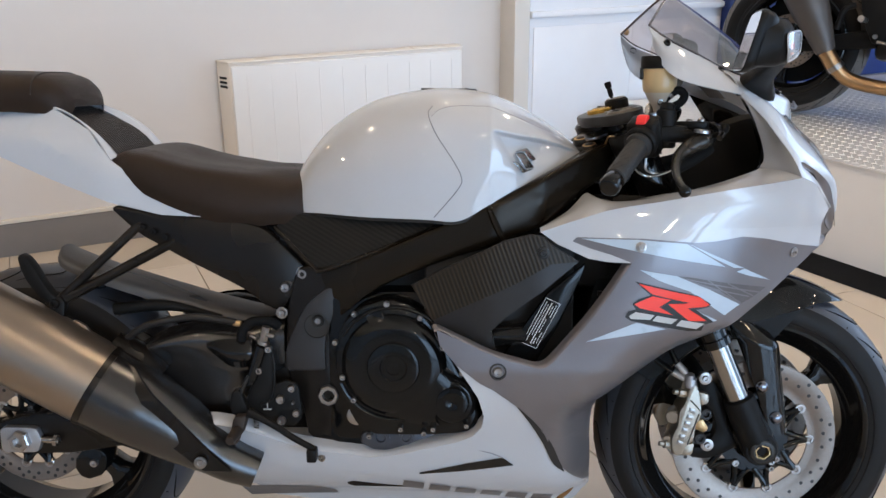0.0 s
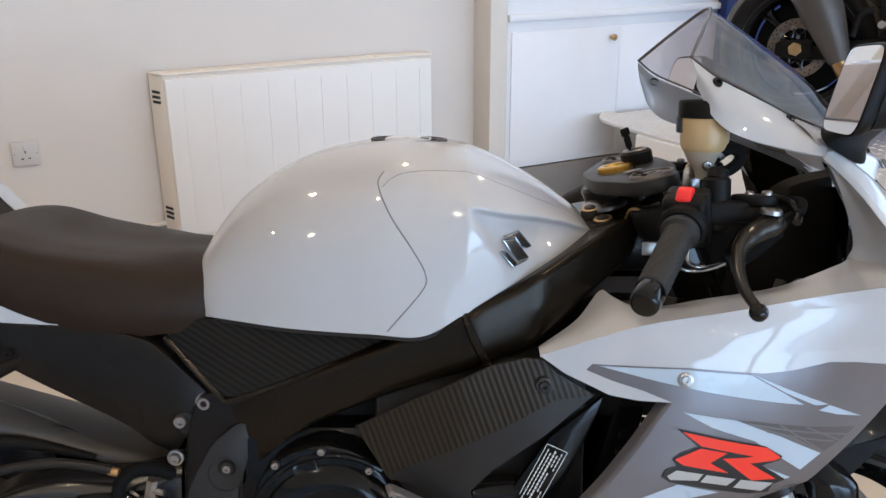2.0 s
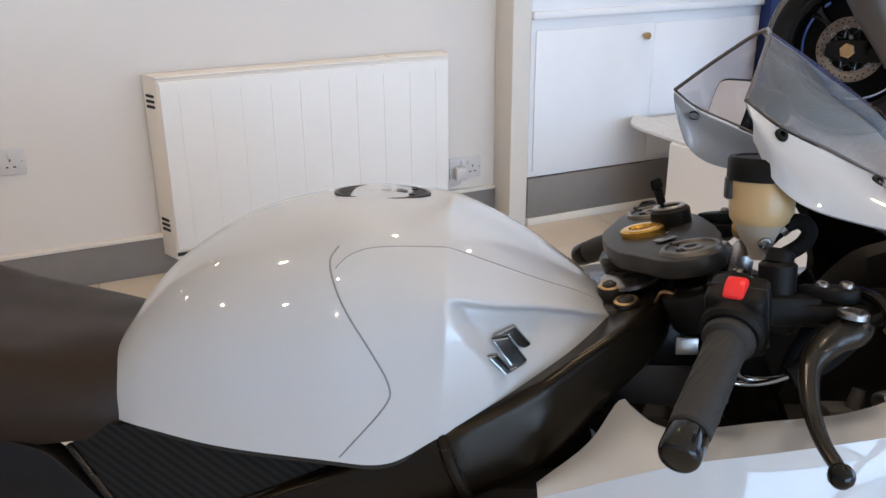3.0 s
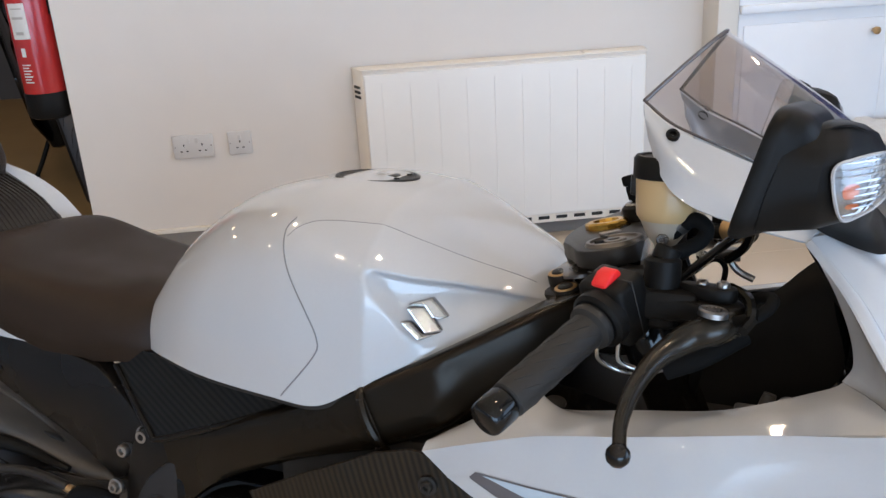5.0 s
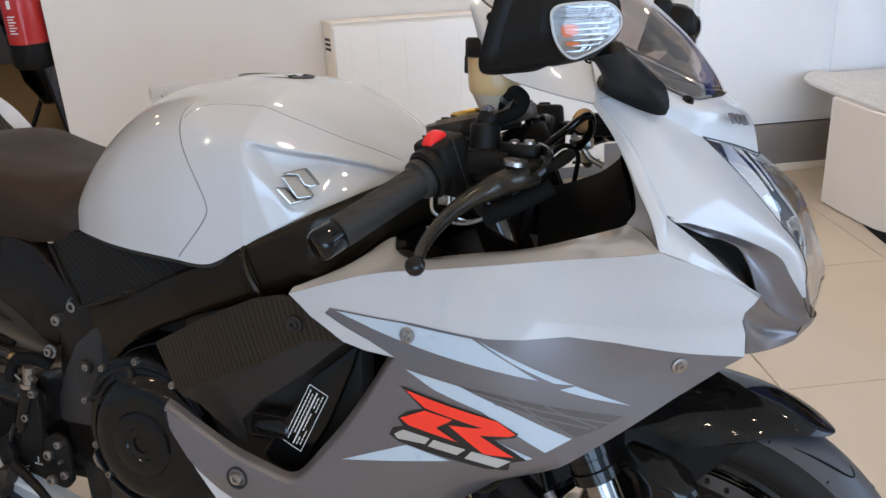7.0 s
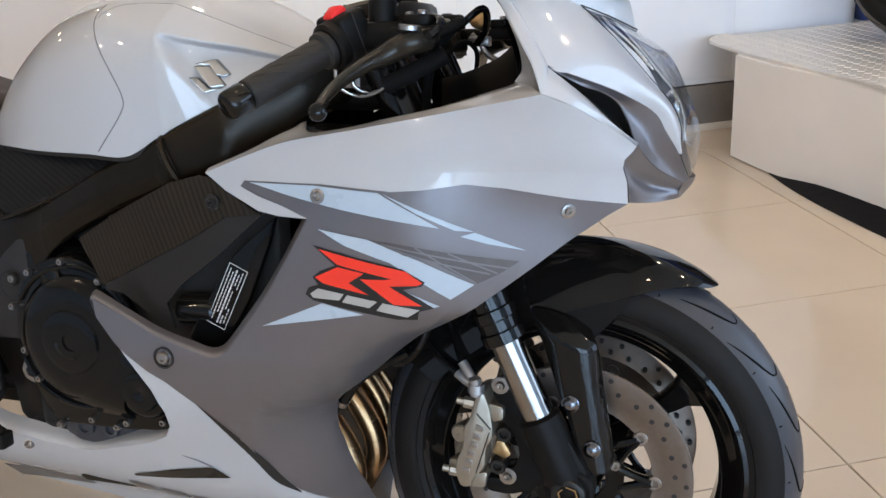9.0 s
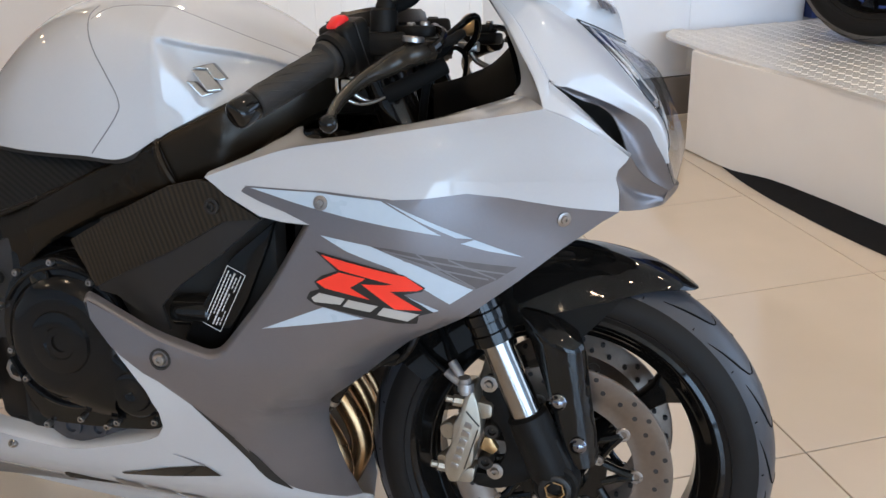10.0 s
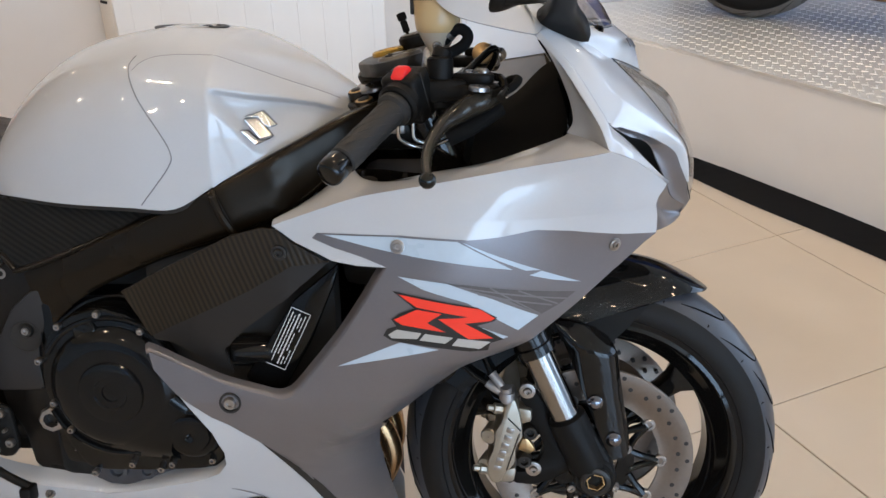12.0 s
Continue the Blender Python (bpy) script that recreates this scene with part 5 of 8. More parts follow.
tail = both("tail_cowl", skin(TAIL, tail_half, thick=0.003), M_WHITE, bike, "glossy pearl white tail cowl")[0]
up = [V(-1.180, -tail_half(-1.18, 0.826), 0.826), V(-1.222, -tail_half(-1.222, 0.878), 0.878), V(-1.290, -tail_half(-1.29, 0.914), 0.914), V(-1.42, -tail_half(-1.42, 0.926), 0.926)]
dn = [V(-1.178, -0.094, 0.822), V(-1.222, -0.094, 0.868), V(-1.310, -0.088, 0.916), V(-1.42, -0.08, 0.93)]
both("tail_inner", thicken(loft([up, [(a + b) / 2 + V(0, 0, 0.004) for a, b in zip(up, dn)], dn], 8, 24), 0.002), M_WHITE, bike)
part("tail_decal", skin([(-1.375, 0.915), (-1.32, 0.912), (-1.325, 0.906), (-1.378, 0.908)], tail_half, off=0.001, thick=0), M_GREY, tail)
COVER = [(-1.190, 0.748), (-1.09, 0.730), (-1.021, 0.726), (-0.940, 0.716), (-0.905, 0.705), (-0.850, 0.650), (-0.832, 0.632), (-0.850, 0.600), (-0.884, 0.552), (-0.912, 0.566), (-0.945, 0.593), (-1.056, 0.650), (-1.137, 0.696)]
both("subframe_cover", extrude(chaikin(COVER, 1, 0.15), -0.148, -0.118, 0.005), M_FRAME, bike, "satin black subframe cover")
side_half = flat((-0.9, 0.150), (-0.8, 0.168), (-0.58, 0.203))
both("carbon_side_cover", skin([(-0.892, 0.706), (-0.856, 0.729), (-0.72, 0.734), (-0.598, 0.735), (-0.572, 0.724), (-0.785, 0.640), (-0.818, 0.640)], lambda x, z: side_half(x, z) - (z - 0.64) * 0.30, thick=0.004), M_CARBON2, bike, "ribbed carbon side cover")
both("side_edge", tube([V(x, -(side_half(x, z) - (z - 0.64) * 0.30) - 0.001, z) for x, z in ((-0.892, 0.706), (-0.818, 0.641), (-0.785, 0.640), (-0.572, 0.724))], 0.004, 8, 30), M_FRAME, bike)

# -- frame --
spar_half = flat((-0.87, 0.150), (-0.80, 0.158), (-0.72, 0.178), (-0.62, 0.200), (-0.50, 0.212), (-0.42, 0.196), (-0.34, 0.140), (-0.27, 0.07))
S_TOP = spline([V(x, 0, z) for x, z in ((-0.815, 0.645), (-0.770, 0.652), (-0.718, 0.666), (-0.650, 0.697), (-0.581, 0.728), (-0.475, 0.777), (-0.400, 0.813), (-0.340, 0.840), (-0.295, 0.853))], 30)
S_LOW = spline([V(x, 0, z) for x, z in ((-0.775, 0.545), (-0.725, 0.590), (-0.669, 0.622), (-0.580, 0.660), (-0.494, 0.688), (-0.430, 0.712), (-0.385, 0.738), (-0.345, 0.770), (-0.300, 0.795), (-0.275, 0.822))], 30)
rows = []
for w, inset in ((0.0, 0.055), (0.0, 0.014), (0.025, 0.006), (0.09, 0.0015), (0.22, 0.0), (0.5, -0.0015), (0.8, 0.0), (0.93, 0.003), (0.985, 0.009), (1.0, 0.018), (1.0, 0.055)):
    pts = [a.lerp(b, w) for a, b in zip(S_TOP, S_LOW)]
    rows.append([V(p.x, -spar_half(p.x, p.z) + inset * (float(np.interp(k, (4, 10), (0.05, 1))) if w > 0.7 else 1), p.z) for k, p in enumerate(pts)])
spar = both("frame_spar", loft(rows, 40, 60), M_SPAR, bike, "satin black twin-spar frame")[0]
PIVOT = [(-0.842, 0.640), (-0.790, 0.640), (-0.750, 0.640), (-0.735, 0.615), (-0.740, 0.580), (-0.768, 0.545), (-0.786, 0.500), (-0.788, 0.440), (-0.775, 0.395), (-0.768, 0.335), (-0.775, 0.302),
         (-0.838, 0.316), (-0.846, 0.375), (-0.868, 0.420), (-0.874, 0.480), (-0.870, 0.555), (-0.858, 0.610)]
both("pivot_plate", extrude(chaikin(PIVOT, 1, 0.15), -0.1575, -0.105, 0.006), M_FRAME, bike)
part("weld_bead", tube([(-0.508, -0.200, 0.757), (-0.506, -0.214, 0.748), (-0.497, -0.218, 0.725), (-0.484, -0.214, 0.700), (-0.480, -0.208, 0.692)], 0.0055, 8, 20), M_SPAR, spar)
for k in range(16):
    w = k / 15
    p = V(-0.506, -0.217, 0.748).lerp(V(-0.484, -0.217, 0.699), w)
    part("weld_ripple", tube([p + V(-0.004, 0.003, -0.0005), p + V(0, -0.0015, 0), p + V(0.004, 0.003, 0.0008)], 0.0021, 5, 6), M_CLAMP, spar)
part("steering_head", join(cyl((-0.265, 0, 0.80), (-0.310, 0, 0.895), 0.042, n=28, chamfer=0.004), block(-0.36, -0.25, -0.085, 0.085, 0.78, 0.845, 0.012)), M_FRAME, bike)
bolt((-0.840, -0.150, 0.625), r=0.0095, h=0.008, washer=0.0125, parent=spar, name="frame_bolt")
FACET = [(-0.875, 0.446), (-0.874, 0.483), (-0.858, 0.526), (-0.831, 0.574), (-0.800, 0.600), (-0.774, 0.606), (-0.780, 0.560), (-0.797, 0.523), (-0.802, 0.486), (-0.800, 0.448)]
facet = part("frame_facet", extrude(chaikin(FACET, 1, 0.12), -0.163, -0.150, 0.003), M_FRAMELIT, spar, "satin black pivot facet, lightened for window light")
part("bolt_recess", lathe([(0.0012, 0.0235), (0.0016, 0.0225), (0.0004, 0.0215), (0.0004, 0.001)], (-0.815, -0.163, 0.532), (0, -1, 0), 36, caps=False), M_DARK, spar)
bolt((-0.812, -0.162, 0.542), r=0.0105, h=0.007, washer=0.0145, material=M_CLAMP, parent=spar, name="frame_bolt")
bolt((-0.812, -0.1655, 0.542), r=0.0062, h=0.005, parent=spar, name="frame_bolt")
pv = V(-0.797, -0.160, 0.401)
part("pivot_nut", lathe([(-0.002, 0.0195), (0.006, 0.0195), (0.008, 0.0175), (0.008, 0.0115), (-0.006, 0.011), (-0.008, 0.001)], pv, (0, -1, 0), 8, caps=False), M_STEEL, spar, "large steel swingarm pivot nut", smooth=False)

# -- air duct panel in the fairing opening --
duct_half = lambda x, z: float(np.interp(x, [-0.64, -0.52, -0.42, -0.35], [0.222, 0.243, 0.245, 0.238])) - 0.10 * max(0, z - 0.67)
duct = part("air_duct", skin([(-0.640, 0.622), (-0.563, 0.664), (-0.48, 0.704), (-0.440, 0.714), (-0.420, 0.712), (-0.403, 0.696), (-0.358, 0.668), (-0.405, 0.664), (-0.464, 0.630), (-0.560, 0.584), (-0.603, 0.562)], duct_half, thick=0.004), M_CARBON, bike, "ribbed brown-black carbon air duct")
low_half = lambda x, z: duct_half(x, z) - 0.004 + 0.05 * min(0, z - 0.66 - (x + 0.405) * 0.5)
part("duct_face", skin([(-0.357, 0.668), (-0.405, 0.6635), (-0.464, 0.6295), (-0.560, 0.5835), (-0.603, 0.5615), (-0.600, 0.556), (-0.574, 0.553), (-0.495, 0.512), (-0.503, 0.546), (-0.475, 0.575), (-0.417, 0.617)], low_half, thick=0.005), M_SATIN, duct, "smooth satin black lower face")
bolt((-0.418, -0.247, 0.683), r=0.0065, h=0.005, washer=0.010, material=M_CLAMP, parent=duct, name="duct_bolt")
plate = part("radiator_bracket", extrude([(-0.345, 0.664), (-0.408, 0.612), (-0.482, 0.502), (-0.474, 0.492), (-0.433, 0.478), (-0.389, 0.554), (-0.356, 0.630)], -0.228, -0.215, 0.004), M_CASE, bike, "black bracket with a white-printed label")
LQ = [(-0.411, 0.6035), (-0.387, 0.592), (-0.4265, 0.514), (-0.4505, 0.525)]
for a, b in zip(LQ, LQ[1:] + LQ[:1]):
    part("label_border", tube([V(a[0], -0.2285, a[1]), V(b[0], -0.2285, b[1])], 0.0005, 4), M_LABEL, plate)
e1, e2 = V(LQ[3][0] - LQ[0][0], 0, LQ[3][1] - LQ[0][1]), V(LQ[1][0] - LQ[0][0], 0, LQ[1][1] - LQ[0][1])
o = V(LQ[0][0], -0.2288, LQ[0][1])
for w, a, b, th in ((0.17, 0.06, 0.94, 0.0012), (0.33, 0.10, 0.80, 0.0011), (0.50, 0.05, 0.96, 0.0017), (0.66, 0.10, 0.30, 0.0011), (0.66, 0.38, 0.70, 0.0011), (0.66, 0.80, 0.95, 0.0014), (0.82, 0.05, 0.34, 0.0010), (0.82, 0.66, 0.92, 0.0010)):
    n = max(2, int((b - a) * 18))
    for k in range(n):
        q = o + e2 * w
        u0, u1 = a + (b - a) * k / n, a + (b - a) * (k + 0.72) / n
        part("print_bar", tube([q + e1 * u0, q + e1 * u1], th * 0.75, 4, 2), M_LABEL, plate, smooth=False)
# dark box added in the fairing opening to stand for its shade
part("duct_shade_box", block(-0.62, -0.36, -0.19, 0.19, 0.44, 0.70, 0.01), M_DARK, bike)
part("radiator_core", moved(block(-0.02, 0.02, -0.15, 0.15, -0.11, 0.15, 0.006), Matrix.Translation((-0.315, 0, 0.55)) @ Matrix.Rotation(radians(14), 4, "Y")), M_PLASTIC, bike)
part("coolant_pipe", join(cyl((-0.50, -0.205, 0.53), (-0.44, -0.212, 0.535), 0.020, n=20, chamfer=0.003), cyl((-0.475, -0.21, 0.515), (-0.470, -0.212, 0.55), 0.006)), M_GLOSSBLACK, bike)
for k in range(5):
    part("core_fin", block(-0.335 + 0.003 * k, -0.325 + 0.003 * k, -0.215, -0.205, 0.515 + 0.022 * k, 0.523 + 0.022 * k, 0.001), M_PLASTIC, bike)

# -- engine --
engine = part("engine_block", join(block(-0.80, -0.44, -0.165, 0.165, 0.30, 0.60, 0.02), block(-0.62, -0.36, -0.18, 0.18, 0.48, 0.68, 0.02), block(-0.78, -0.50, -0.13, 0.13, 0.20, 0.32, 0.02)), M_CASE, bike, "black engine block")
CASE = [(-0.778, 0.480), (-0.765, 0.545), (-0.730, 0.580), (-0.682, 0.594), (-0.640, 0.584), (-0.602, 0.550), (-0.575, 0.500), (-0.548, 0.445), (-0.522, 0.392), (-0.526, 0.362), (-0.545, 0.350), (-0.620, 0.344), (-0.725, 0.344), (-0.748, 0.375), (-0.765, 0.420)]
case = part("clutch_cover", extrude(chaikin(CASE, 1, 0.2), -0.150, -0.208, 0.006), M_CASE, bike, "glossy black clutch cover with bolts")
part("cover_dome", lathe([(0, 0.094), (0.004, 0.091), (0.012, 0.084), (0.017, 0.074), (0.018, 0.062), (0.0175, 0.046), (0.021, 0.044), (0.022, 0.040), (0.022, 0.024), (0.0195, 0.022), (0.0195, 0.013), (0.017, 0.012), (0.017, 0.001)], (-0.672, -0.206, 0.475), (0, -1, 0), 56, caps=False), M_CASE, case)
part("pump_cover", lathe([(0, 0.044), (0.008, 0.040), (0.012, 0.034), (0.012, 0.029), (0.017, 0.027), (0.018, 0.022), (0.018, 0.004), (0.016, 0.001)], (-0.570, -0.206, 0.411), (0, -1, 0), 40, caps=False), M_CASE, case)
part("cover_web", loft([[V(-0.640, -0.207, 0.545), V(-0.598, -0.207, 0.490), V(-0.555, -0.207, 0.452)], [V(-0.640, -0.222, 0.530), V(-0.605, -0.221, 0.475), V(-0.575, -0.219, 0.440)], [V(-0.68, -0.224, 0.42), V(-0.640, -0.222, 0.400), V(-0.60, -0.219, 0.385)], [V(-0.69, -0.207, 0.375), V(-0.640, -0.207, 0.365), V(-0.59, -0.207, 0.362)]], 14, 16), M_CASE, case)
for px, py in ((683, 546), (625, 564), (742, 570), (781, 622), (816, 668), (590, 615), (602, 678), (621, 719), (648, 786), (705, 772), (747, 779), (764, 771), (824, 764)):
    bolt((-0.670 + (px - 697) * 0.00098, -0.2085, 0.473 - (py - 657) * 0.00101), r=0.0052, h=0.006, parent=case, name="cover_bolt")
part("cover_badge", lathe([(0, 0.0165), (0.003, 0.0165), (0.004, 0.0145), (0.003, 0.013), (0.0025, 0.001)], (-0.704, -0.208, 0.562), (-0.1, -1, 0.25), 24, caps=False), M_CASE, case)
for r, a0, a1 in ((0.104, 30, 150), (0.101, 200, 300)):
    part("cover_rib", tube([V(-0.672 + r * math.cos(radians(a0 + (a1 - a0) * k / 8)), -0.208, 0.475 + r * math.sin(radians(a0 + (a1 - a0) * k / 8))) for k in range(9)], 0.004, 8, 30), M_CASE, case)
part("oil_gauge", lathe([(0, 0.017), (0.008, 0.017), (0.010, 0.013), (0.010, 0.001)], (-0.745, -0.172, 0.368), (0, -1, 0), 24, caps=False), M_STEEL, engine)
part("sump", extrude(chaikin([(-0.735, 0.345), (-0.60, 0.345), (-0.585, 0.320), (-0.64, 0.298), (-0.74, 0.305)], 1), -0.180, -0.10, 0.006), M_SUMP, engine, "bare alloy sump casting")
for x, r in ((-0.70, 0.016), (-0.655, 0.013)):
    part("sump_plug", lathe([(0, r), (0.006, r), (0.006, r * 0.6), (0.002, r * 0.5), (0.002, 0.001)], (x, -0.180, 0.330), (0, -1, 0), 20, caps=False), M_SUMP, engine)
for x, y, z in ((-0.333, -0.055, -0.015), (-0.322, 0.005, 0.0), (-0.322, 0.060, 0.010), (-0.330, 0.110, 0.0)):
    part("exhaust_header", tube([(x - 0.110, y, 0.455 + z), (x - 0.062, y, 0.372 + z), (x - 0.020, y, 0.315 + z), (x, y, 0.268 + z), (x - 0.004, y * 0.95, 0.230 + z), (x - 0.040, y * 0.8, 0.175 + z), (x - 0.12, y * 0.5, 0.150)], [0.0165, 0.0165, 0.0178, 0.0178, 0.0178, 0.0175, 0.017], 18, 50), M_HEADER, bike, "heat-tinted bronze exhaust header")
    part("header_flange", lathe([(0, 0.022), (0.004, 0.024), (0.012, 0.024), (0.016, 0.021)], (x - 0.108, y, 0.452 + z), (-0.5, 0, 0.86), 24), M_CLAMP, bike)
part("coolant_hose", tube([(-0.345, -0.118, 0.352), (-0.319, -0.120, 0.384), (-0.290, -0.120, 0.421), (-0.255, -0.118, 0.444), (-0.220, -0.115, 0.463)], [0.010, 0.011, 0.009, 0.009, 0.009], 12, 30), M_CASE, bike, "black coolant hose")
part("hose_clip", lathe([(-0.004, 0.0118), (0.004, 0.0118)], (-0.319, -0.120, 0.384), (0.6, 0, 0.8), 18, caps=False), M_STEEL, bike)
part("lower_stay", tube([(-0.262, -0.115, 0.452), (-0.230, -0.116, 0.447), (-0.205, -0.116, 0.470), (-0.185, -0.11, 0.52)], 0.006, 10, 20), M_FRAME, bike)

# -- wheels --
def tyre_point(deg, R, half, rim_r):
    """Half width and radius of a round crown at an angle from its middle."""
    a = radians(deg)
    return half * math.sin(a) / math.sin(radians(80)), R - 0.60 * (R - rim_r) * (1 - math.cos(a)) / (1 - math.cos(radians(80)))


def tyre(c, R, half, rim_r, n=96):
    crown = [tyre_point(w, R, half, rim_r) for w in range(-60, 61, 4)]
    shoulder_pts = [tyre_point(w, R, half, rim_r) for w in (60, 66, 72, 76, 80)]
    edge = shoulder_pts[-1][1]
    wall = shoulder_pts + [ (half * 1.012, edge - 0.008), (half * 0.995, rim_r + 0.012), (half * 0.94, rim_r + 0.003), (half * 0.86, rim_r - 0.006)]
    return lathe(crown, c, (0, 1, 0), n, caps=False), lathe([(-y, r) for y, r in wall], c, (0, 1, 0), n, caps=False), lathe(wall, c, (0, 1, 0), n, caps=False)


def wheel(name, c, R, half, rim_r, spoke0, label, discs, disc_r, parent):
    c = Vector(c)
    tread, wall_a, wall_b = tyre(c, R, half, rim_r)
    w = part(name, tread, M_RUBBER, parent, label)
    part("sidewall", wall_a, M_SIDEWALL, w)
    part("sidewall", wall_b, M_SIDEWALL, w)
    for side in (-1, 1):
        for k in range(22):
            a0 = 2 * math.pi * k / 22 + (0.15 if side > 0 else 0)
            pts = []
            for j in range(9):
                t = j / 8
                y, r = tyre_point(7 + (38 if k % 2 else 48) * t, R, half, rim_r)
                a = a0 + 0.24 * t - 0.13 * math.sin(t * math.pi)
                pts.append(c + V((r + 0.0002) * math.cos(a), side * y, (r + 0.0002) * math.sin(a)))
            part("groove", tube(pts, [0.0004, 0.0012, 0.0016, 0.0013, 0.0004], 6, 18), M_RUBBERDARK, w)
            a = a0 + 0.05
            tick = [tyre_point(q, R, half, rim_r) for q in (52, 56)]
            part("wear_tick", tube([c + V((r + 0.0002) * math.cos(a), side * y, (r + 0.0002) * math.sin(a)) for y, r in tick], 0.0010, 5, 3), M_RUBBERDARK, w)
        edge_y = side * half * 0.99
        part("sidewall_ring", lathe([(edge_y - 0.001 * side, rim_r + 0.012), (edge_y + 0.0012 * side, rim_r + 0.0105), (edge_y - 0.001 * side, rim_r + 0.009)], c, (0, 1, 0), 72, caps=False), M_SIDEWALL, w)
    rw = half * 0.92
    rim = part("rim", lathe([(-rw, rim_r + 0.003), (-rw - 0.003, rim_r - 0.004), (-rw + 0.004, rim_r - 0.012), (-rw * 0.55, rim_r - 0.022), (-rw * 0.35, rim_r - 0.036), (rw * 0.35, rim_r - 0.036), (rw * 0.55, rim_r - 0.022), (rw - 0.004, rim_r - 0.012), (rw + 0.003, rim_r - 0.004), (rw, rim_r + 0.003)], c, (0, 1, 0), 96, caps=False), M_GLOSSBLACK, w, "gloss black cast rim")
    part("hub", lathe([(-0.05, 0.028), (-0.048, 0.036), (-0.03, 0.042), (0.03, 0.042), (0.048, 0.036), (0.05, 0.028)], c, (0, 1, 0), 36), M_GLOSSBLACK, rim)
    for k in range(3):
        a = spoke0 + 2 * math.pi * k / 3
        d, e = V(math.cos(a), 0, math.sin(a)), V(-math.sin(a), 0, math.cos(a))
        half_out = [(0.030, 0.024), (0.085, 0.0145), (rim_r - 0.085, 0.0120), (rim_r - 0.055, 0.0165), (rim_r - 0.036, 0.029), (rim_r - 0.024, 0.046)]
        outline = [(c.x + d.x * r + e.x * q, c.z + d.z * r + e.z * q) for r, q in half_out] + [(c.x + d.x * r - e.x * q, c.z + d.z * r - e.z * q) for r, q in half_out[::-1]]
        part("spoke", extrude(outline, -half * 0.30, half * 0.30, 0.006), M_GLOSSBLACK, rim)
    for y in discs:
        dc = c + V(0, y, 0)
        sd = -1 if y < 0 else 1
        ri = disc_r * 0.665
        disc = part("brake_disc", lathe([(-0.0025, disc_r - 0.001), (-0.0015, disc_r), (0.0015, disc_r), (0.0025, disc_r - 0.001), (0.0025, disc_r * 0.79), (0.0021, disc_r * 0.785), (0.0021, ri), (-0.0021, ri), (-0.0021, disc_r * 0.785), (-0.0025, disc_r * 0.79)], dc, (0, sd, 0), 96, caps=False), M_DISC, w, "drilled steel brake disc")
        # solid dark plugs stand for the shade in the drilled holes
        for k in range(30):
            for rr, da in ((0.94, 0.0), (0.85, 0.45)):
                if k % 3 == 2 and rr > 0.9:
                    continue
                a = 2 * math.pi * (k + da) / 30
                q = dc + V(math.cos(a) * disc_r * rr, sd * 0.0026, math.sin(a) * disc_r * rr)
                part("drill_hole", cyl(q - V(0, sd * 0.0055, 0), q + V(0, sd * 0.0003, 0), 0.0035, n=12), M_DARK, disc, smooth=False)
        part("carrier", lathe([(-0.004, disc_r * 0.42), (-0.004, disc_r * 0.26), (0.004, disc_r * 0.26), (0.004, disc_r * 0.42)], dc, (0, 1, 0), 48, caps=False), M_CASE, disc)
        for k in range(10):
            a = 2 * math.pi * k / 10
            d, e = V(math.cos(a), 0, math.sin(a)), V(-math.sin(a), 0, math.cos(a))
            for sg in (-1, 1):
                part("carrier_arm", tube([dc + d * disc_r * 0.38 + e * 0.014 * sg, dc + d * disc_r * 0.52 + e * 0.006 * sg, dc + d * disc_r * 0.645], [0.0065, 0.0055, 0.0075], 8, 10), M_CASE, disc)
            q = dc + d * disc_r * 0.675
            part("bobbin", lathe([(-0.004, 0.0098), (0.0035, 0.0098), (0.0046, 0.0084), (0.0046, 0.0056), (0.0006, 0.0052), (0.0006, 0.001)], q, (0, sd, 0), 18, caps=False), M_STEEL, disc)
        for k in range(5):
            a = 2 * math.pi * (k + 0.3) / 5
            bolt(dc + V(math.cos(a) * disc_r * 0.37, sd * 0.004, math.sin(a) * disc_r * 0.37), (0, sd, 0), r=0.0075, h=0.005, parent=disc, name="disc_bolt")
    return w


FW = V(0, 0, 0.2905)
front = wheel("front_wheel", FW, 0.294, 0.060, 0.222, radians(38), "black front tyre on a three-spoke rim", (-0.068, 0.068), 0.155, bike)
RW = V(-1.385, 0, 0.302)
rear = wheel("rear_wheel", RW, 0.304, 0.090, 0.226, radians(75), "black rear tyre on a three-spoke rim", (-0.095,), 0.110, bike)

